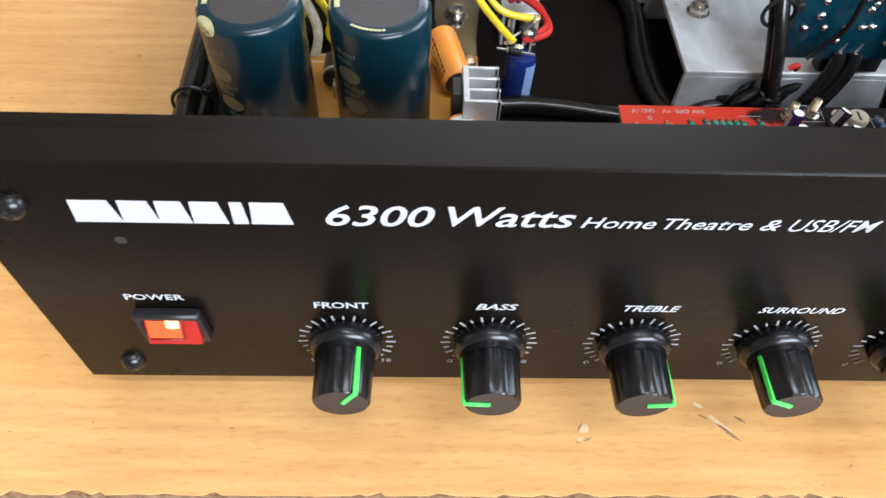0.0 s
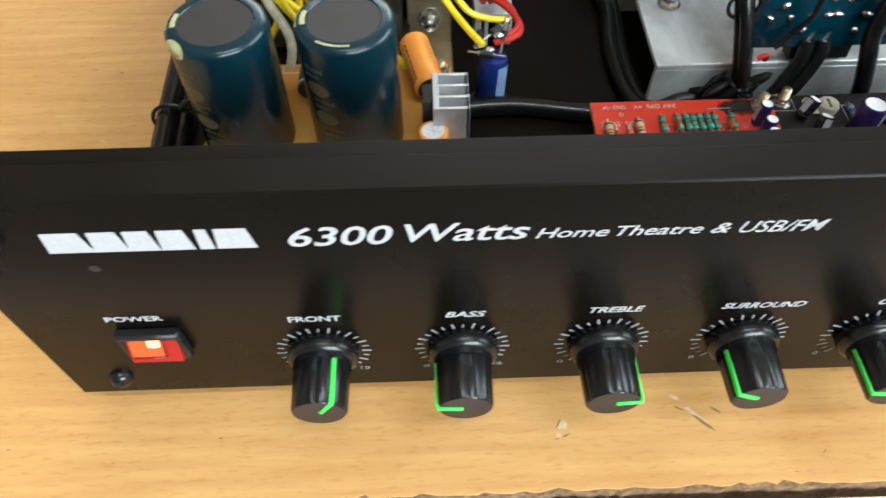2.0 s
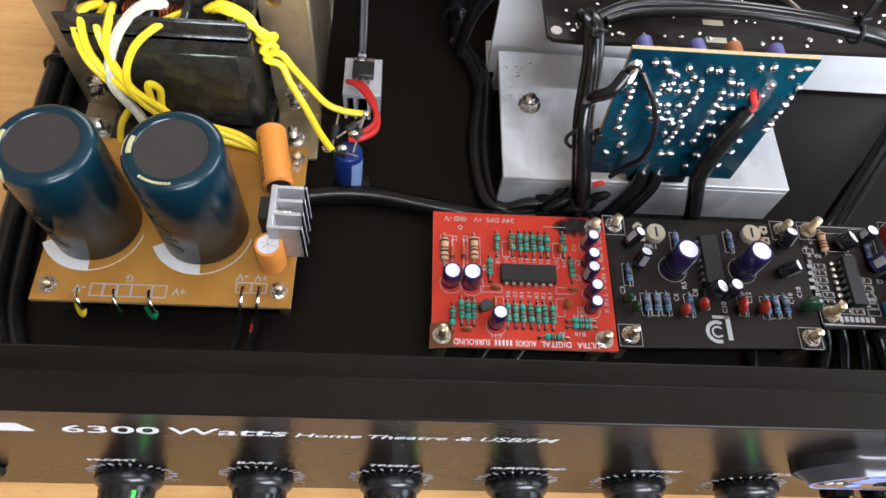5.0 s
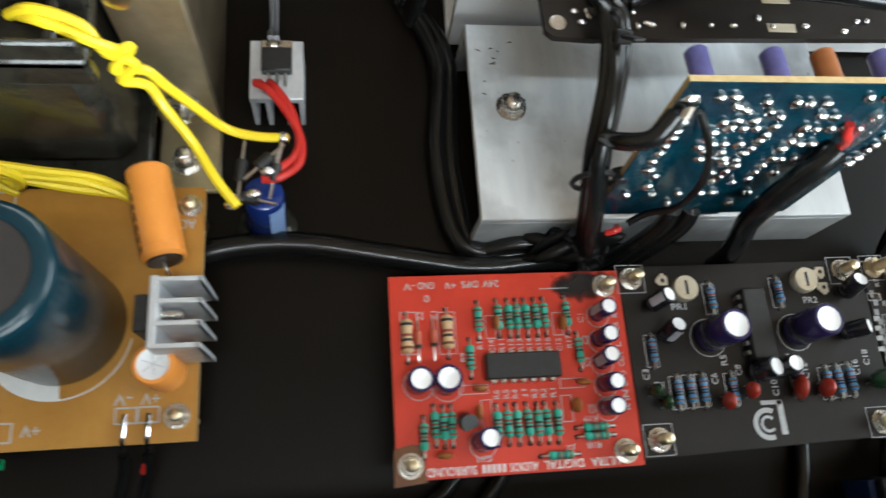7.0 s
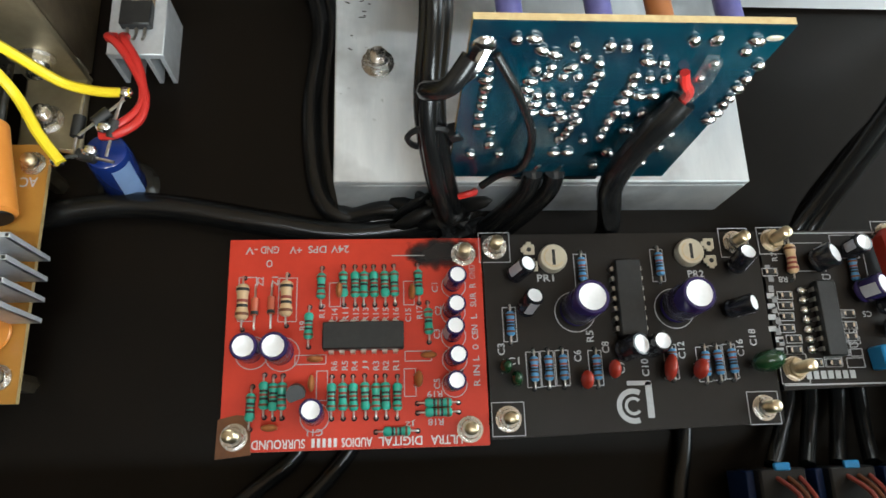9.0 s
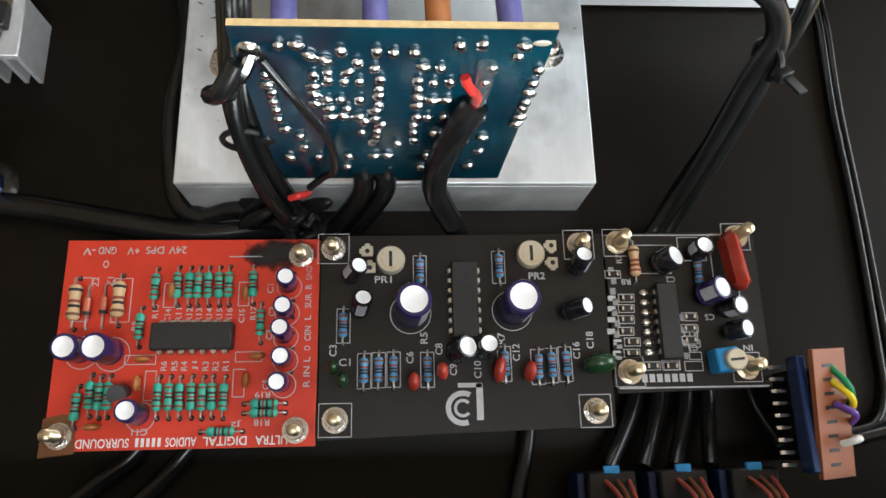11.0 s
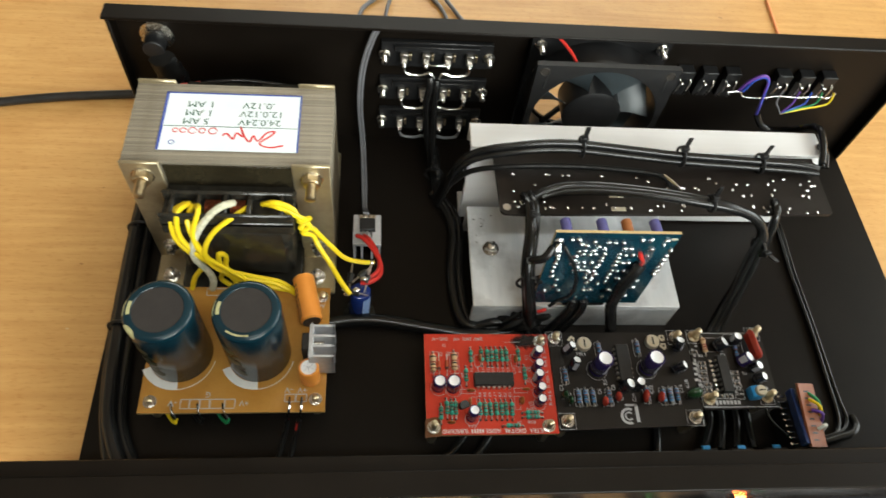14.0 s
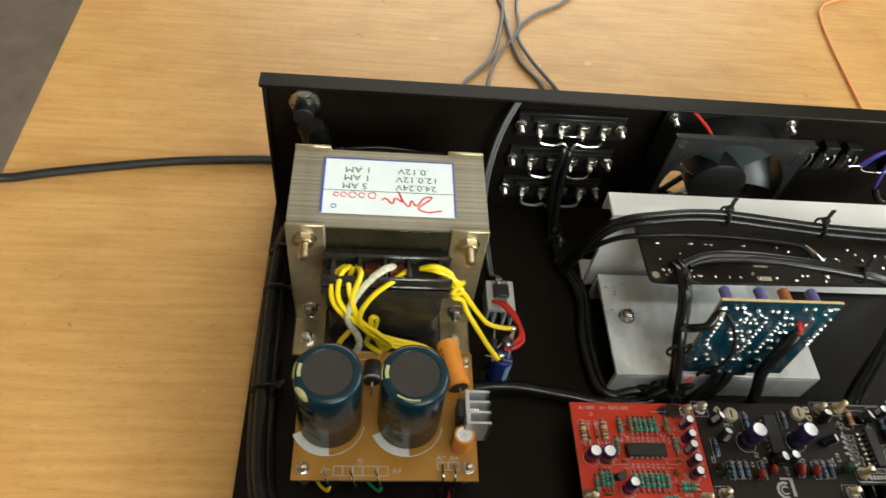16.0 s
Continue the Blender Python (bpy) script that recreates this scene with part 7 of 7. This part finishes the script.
# ---------------------------------------------------------------- behind the front panel
def build_front_inside():
    for x in (341.5, 361, 380.5):
        p = thing("preset_control", x, 30, 11, "small blue and black control behind the front panel", "control", "preset controls")
        put("body", Geo().box((0, 0, 11), (13, 17, 14), PLASTIC, 0.6), p)
        put("blue_case", Geo().box((-7.6, 0, 9), (2.2, 16, 12), NAVYPL, 0.3), p, None, "blue case edge")
        put("blue_clip", Geo().box((0, 8.8, 17.6), (4.4, 2.2, 1.2), BLUETRIM, 0.3), p)
        put("support", Geo().box((0, 0, 2), (9, 12, 4), PLASTIC, 0.3), p)
        for k in range(3):
            put("terminal", Geo().tube([(-4 + 4 * k, -5, 18), (-4 + 4 * k, -7, 22), (-4 + 4 * k, -8, 25)], 0.8, SOLDER, 6, 3), p)
        for k, m in enumerate((BANDRED, BANDBRN, BANDRED)):
            put("short_wire", Geo().tube([(-4 + 4 * k, -8, 25), (-2 + 3 * k, -4, 28), (2 * k, 2, 24), (-3 + 4 * k, 8, 14)], 0.65, m, 7, 4), p)
    b = thing("green_front_board", 380, 15, 11, "narrow green circuit board behind the front panel", "circuit board")
    put("board", Geo().box((0, 0, 24), (96, 1.8, 48), GRNPCB, 0.1), b, None, "green solder mask")
    put("red_connector", Geo().box((-41, 3, 44), (9, 5, 7), REDFILM, 0.4), b, None, "red connector")
    put("connector", Geo().box((-27, 2.6, 44), (14, 4, 6), PLASTIC, 0.4), b)
    for k in range(6):
        put("printed_bar", Geo().box((6 + 4 * k, 0.96, 44), (2.8, 0.06, 3.0), WHITE, 0), b)
    p = thing("brown_connector_board", 397, 52, 11, "small brown circuit board on a blue connector", "circuit board")
    put("blue_body", Geo().box((-5.2, 0, 26), (2.4, 30, 6), NAVYPL, 0.4), p, None, "blue connector body")
    put("support", Geo().box((-2.5, 0, 14), (4, 24, 28), PLASTIC, 0.4), p)
    put("board", Geo().box((0, 0, 0), (11, 33, 1.6), BRNPCB, 0.1, at(0.6, 0, 29.4, 10, 16, 4)), p, None, "brown phenolic board")
    for k in range(9):
        put("pin", Geo().box((-9, -13 + 3.2 * k, 22), (4, 1.0, 1.0), SOLDER, 0.1), p)
    for k in range(8):
        put("pin_slot", Geo().box((-1, -13 + 3.6 * k, 0.86), (3.4, 0.9, 0.1), EPOXY, 0, at(0.6, 0, 29.4, 10, 16, 4)), p)
    for m, y0 in ((GRNWIRE, 12), (YELLOW, 8), (VIOWIRE, 2), (WHTWIRE, -8)):
        cable("thin_wire", [(398, 52 + y0, 42), (401, 50 + y0 * 0.6, 45), (405, 48 + y0 * 0.3, 34), (409, 47, 22), (412, 46.5, 15)], 0.9, m, "thin coloured wire from the brown board", "thin wires")
    cable("sleeved_cable", [(378, 80, 22), (386, 66, 18), (387, 56, 20), (388, 44, 30)], 0.9, SLEEVE, "thin black wire to the brown board", "")
    s = thing("rotary_selector", 466, 22, 11, "rotary selector switch crowded with coloured wires", "switch")
    put("shaft_body", Geo().cyl((0, -17, 36), (0, 4, 36), 11, PLASTIC, 24), s, None, "dark switch body")
    for y, r in ((4, 16), (13, 15)):
        put("wafer", Geo().lathe([(0, 0), (r, 0), (r, 1.6), (0, 1.6)], BRNPCB, 28, at(0, y + 1.6, 36, 90, 0, 0)), s, None, "brown switch wafer")
    put("rear_cap", Geo().cyl((0, 12, 36), (0, 20, 36), 7.5, WHTWIRE, 22), s, None, "white switch hub")
    rnd = random.Random(17)
    for k in range(12):
        a = 2 * math.pi * k / 12
        c, d = math.cos(a), math.sin(a)
        put("tag", Geo().tube([(13 * c, 14, 36 + 13 * d), (16 * c, 16, 36 + 16 * d), (17 * c, 18.5, 36 + 17 * d)], 0.9, SOLDER, 6, 3), s)
        m = (GRNWIRE, YELLOW, VIOWIRE, WHTWIRE, GRNWIRE, VIOWIRE, YELLOW, STRIPE)[k % 8]
        e, f = math.cos(a + rnd.uniform(0.7, 1.5)), math.sin(a + rnd.uniform(0.7, 1.5))
        put("switch_wire", Geo().tube([(17 * c, 18.5, 36 + 17 * d), (17.5 * c, 23, 36 + 17.5 * d), (15 * e, 25 + rnd.uniform(-2, 2), 36 + 15 * f), (17 * e, 12, 34 + 15 * f), (8 * e, 3, 24 + 5 * f), (rnd.uniform(-6, 6), 2, 4)], 1.15, m, 7, 5), s)
    put("white_lead", Geo().tube([(2, 22, 50), (12, 25, 53), (22, 22, 46), (25, 14, 36), (17, 2, 30), (4, -4, 26)], 1.9, WHTWIRE, 8, 6), s, None, "white sleeved lead")
    put("white_lead", Geo().tube([(-16, 16, 40), (-18, 12, 30), (-15, 4, 22), (-8, -2, 16)], 1.7, WHTWIRE, 8, 5), s, None, "white sleeved lead")
    tagged(put("floor_screw", nut(Geo(), 0, 0, 0, 3.2, 2.4, 1.6, STEEL), None, at(459.4, 32, 11)), "plated screw and nut in the case floor", "screw")


build_front_inside()


# ---------------------------------------------------------------- on the table
def build_table_things():
    r = thing("remote_control", 555, 37, 0, "white-faced remote control in a clear bag on the table", "remote control")
    put("case", Geo().box((0, 0, 5), (66, 116, 9), PLASTIC, 3), r, None, "black case")
    put("face", Geo().box((0, 0, 9.7), (58, 108, 0.6), STICK, 0.2), r, None, "pale face plate")
    put("red_button", Geo().lathe([(0, 0), (7, 0), (6.6, 1.4), (0, 1.8)], REDINK, 24, at(-16, 40, 9.9)), r, None, "red round button")
    for k in range(9):
        put("grey_button", Geo().lathe([(0, 0), (4.5, 0), (4.2, 1.4), (0, 1.7)], STRIPE, 18, at(-16 + 16 * (k % 3), 18 - 16 * (k // 3), 9.9)), r)
    put("bag", Geo().box((0, 2, 5.6), (74, 126, 11), CLEARBAG, 3), r, None, "clear plastic bag")
    cable("mains_cable", [(43, 263, 94), (43, 275, 88), (38, 292, 40), (24, 299, 6), (0, 298.5, 3.2), (-52, 293, 3.2), (-105, 283, 3.2), (-150, 272, 3.2), (-172, 266, -2), (-180, 262, -60)], 3.1, RUBBER, "black mains cable running off the table", "")
    W = "grey speaker wires"
    cable("grey_wire", [(190, 263, 62), (185, 290, 20), (150, 350, 2), (153.8, 393.7, 1.8), (166, 412, 2), (180, 432.6, 3), (190, 470, 2), (196.5, 516.7, 1.8), (204, 640, 1.8)], 1.7, GREYWIRE, "grey twin speaker wire on the table", W)
    cable("grey_wire", [(200, 263, 34), (205, 300, 6), (222, 370, 2), (220, 399.8, 1.8), (204, 430, 2), (197.4, 466, 4), (196, 500, 2), (188, 560, 1.8), (196, 660, 1.8)], 1.7, GREYWIRE, "grey twin speaker wire on the table", W)
    cable("grey_wire", [(206, 263, 34), (212, 300, 6), (240, 372, 2), (232, 396, 1.8), (212, 432, 5), (206, 470, 2), (226, 500, 1.8), (256, 524, 1.8), (310, 600, 1.8)], 1.6, GREYWIRE, "grey twin speaker wire on the table", W)
    cable("grey_wire", [(184, 263, 88), (178, 296, 30), (172, 360, 2), (176, 405, 1.8), (188, 440, 2), (206, 470, 5), (210, 520, 1.8), (230, 640, 1.8)], 1.5, GREYWIRE, "grey twin speaker wire on the table", W)
    cable("orange_wire", [(480, 268, 2), (495, 300, 1.6), (500, 350, 1.6), (502.2, 397, 1.6), (504.2, 435, 1.6), (507, 480, 1.6), (511.5, 520, 1.6), (520, 545, 1.6), (542, 561, 1.6), (640, 600, 1.6)], 1.2, ORWIRE, "thin orange wire lying on the table", "")


build_table_things()
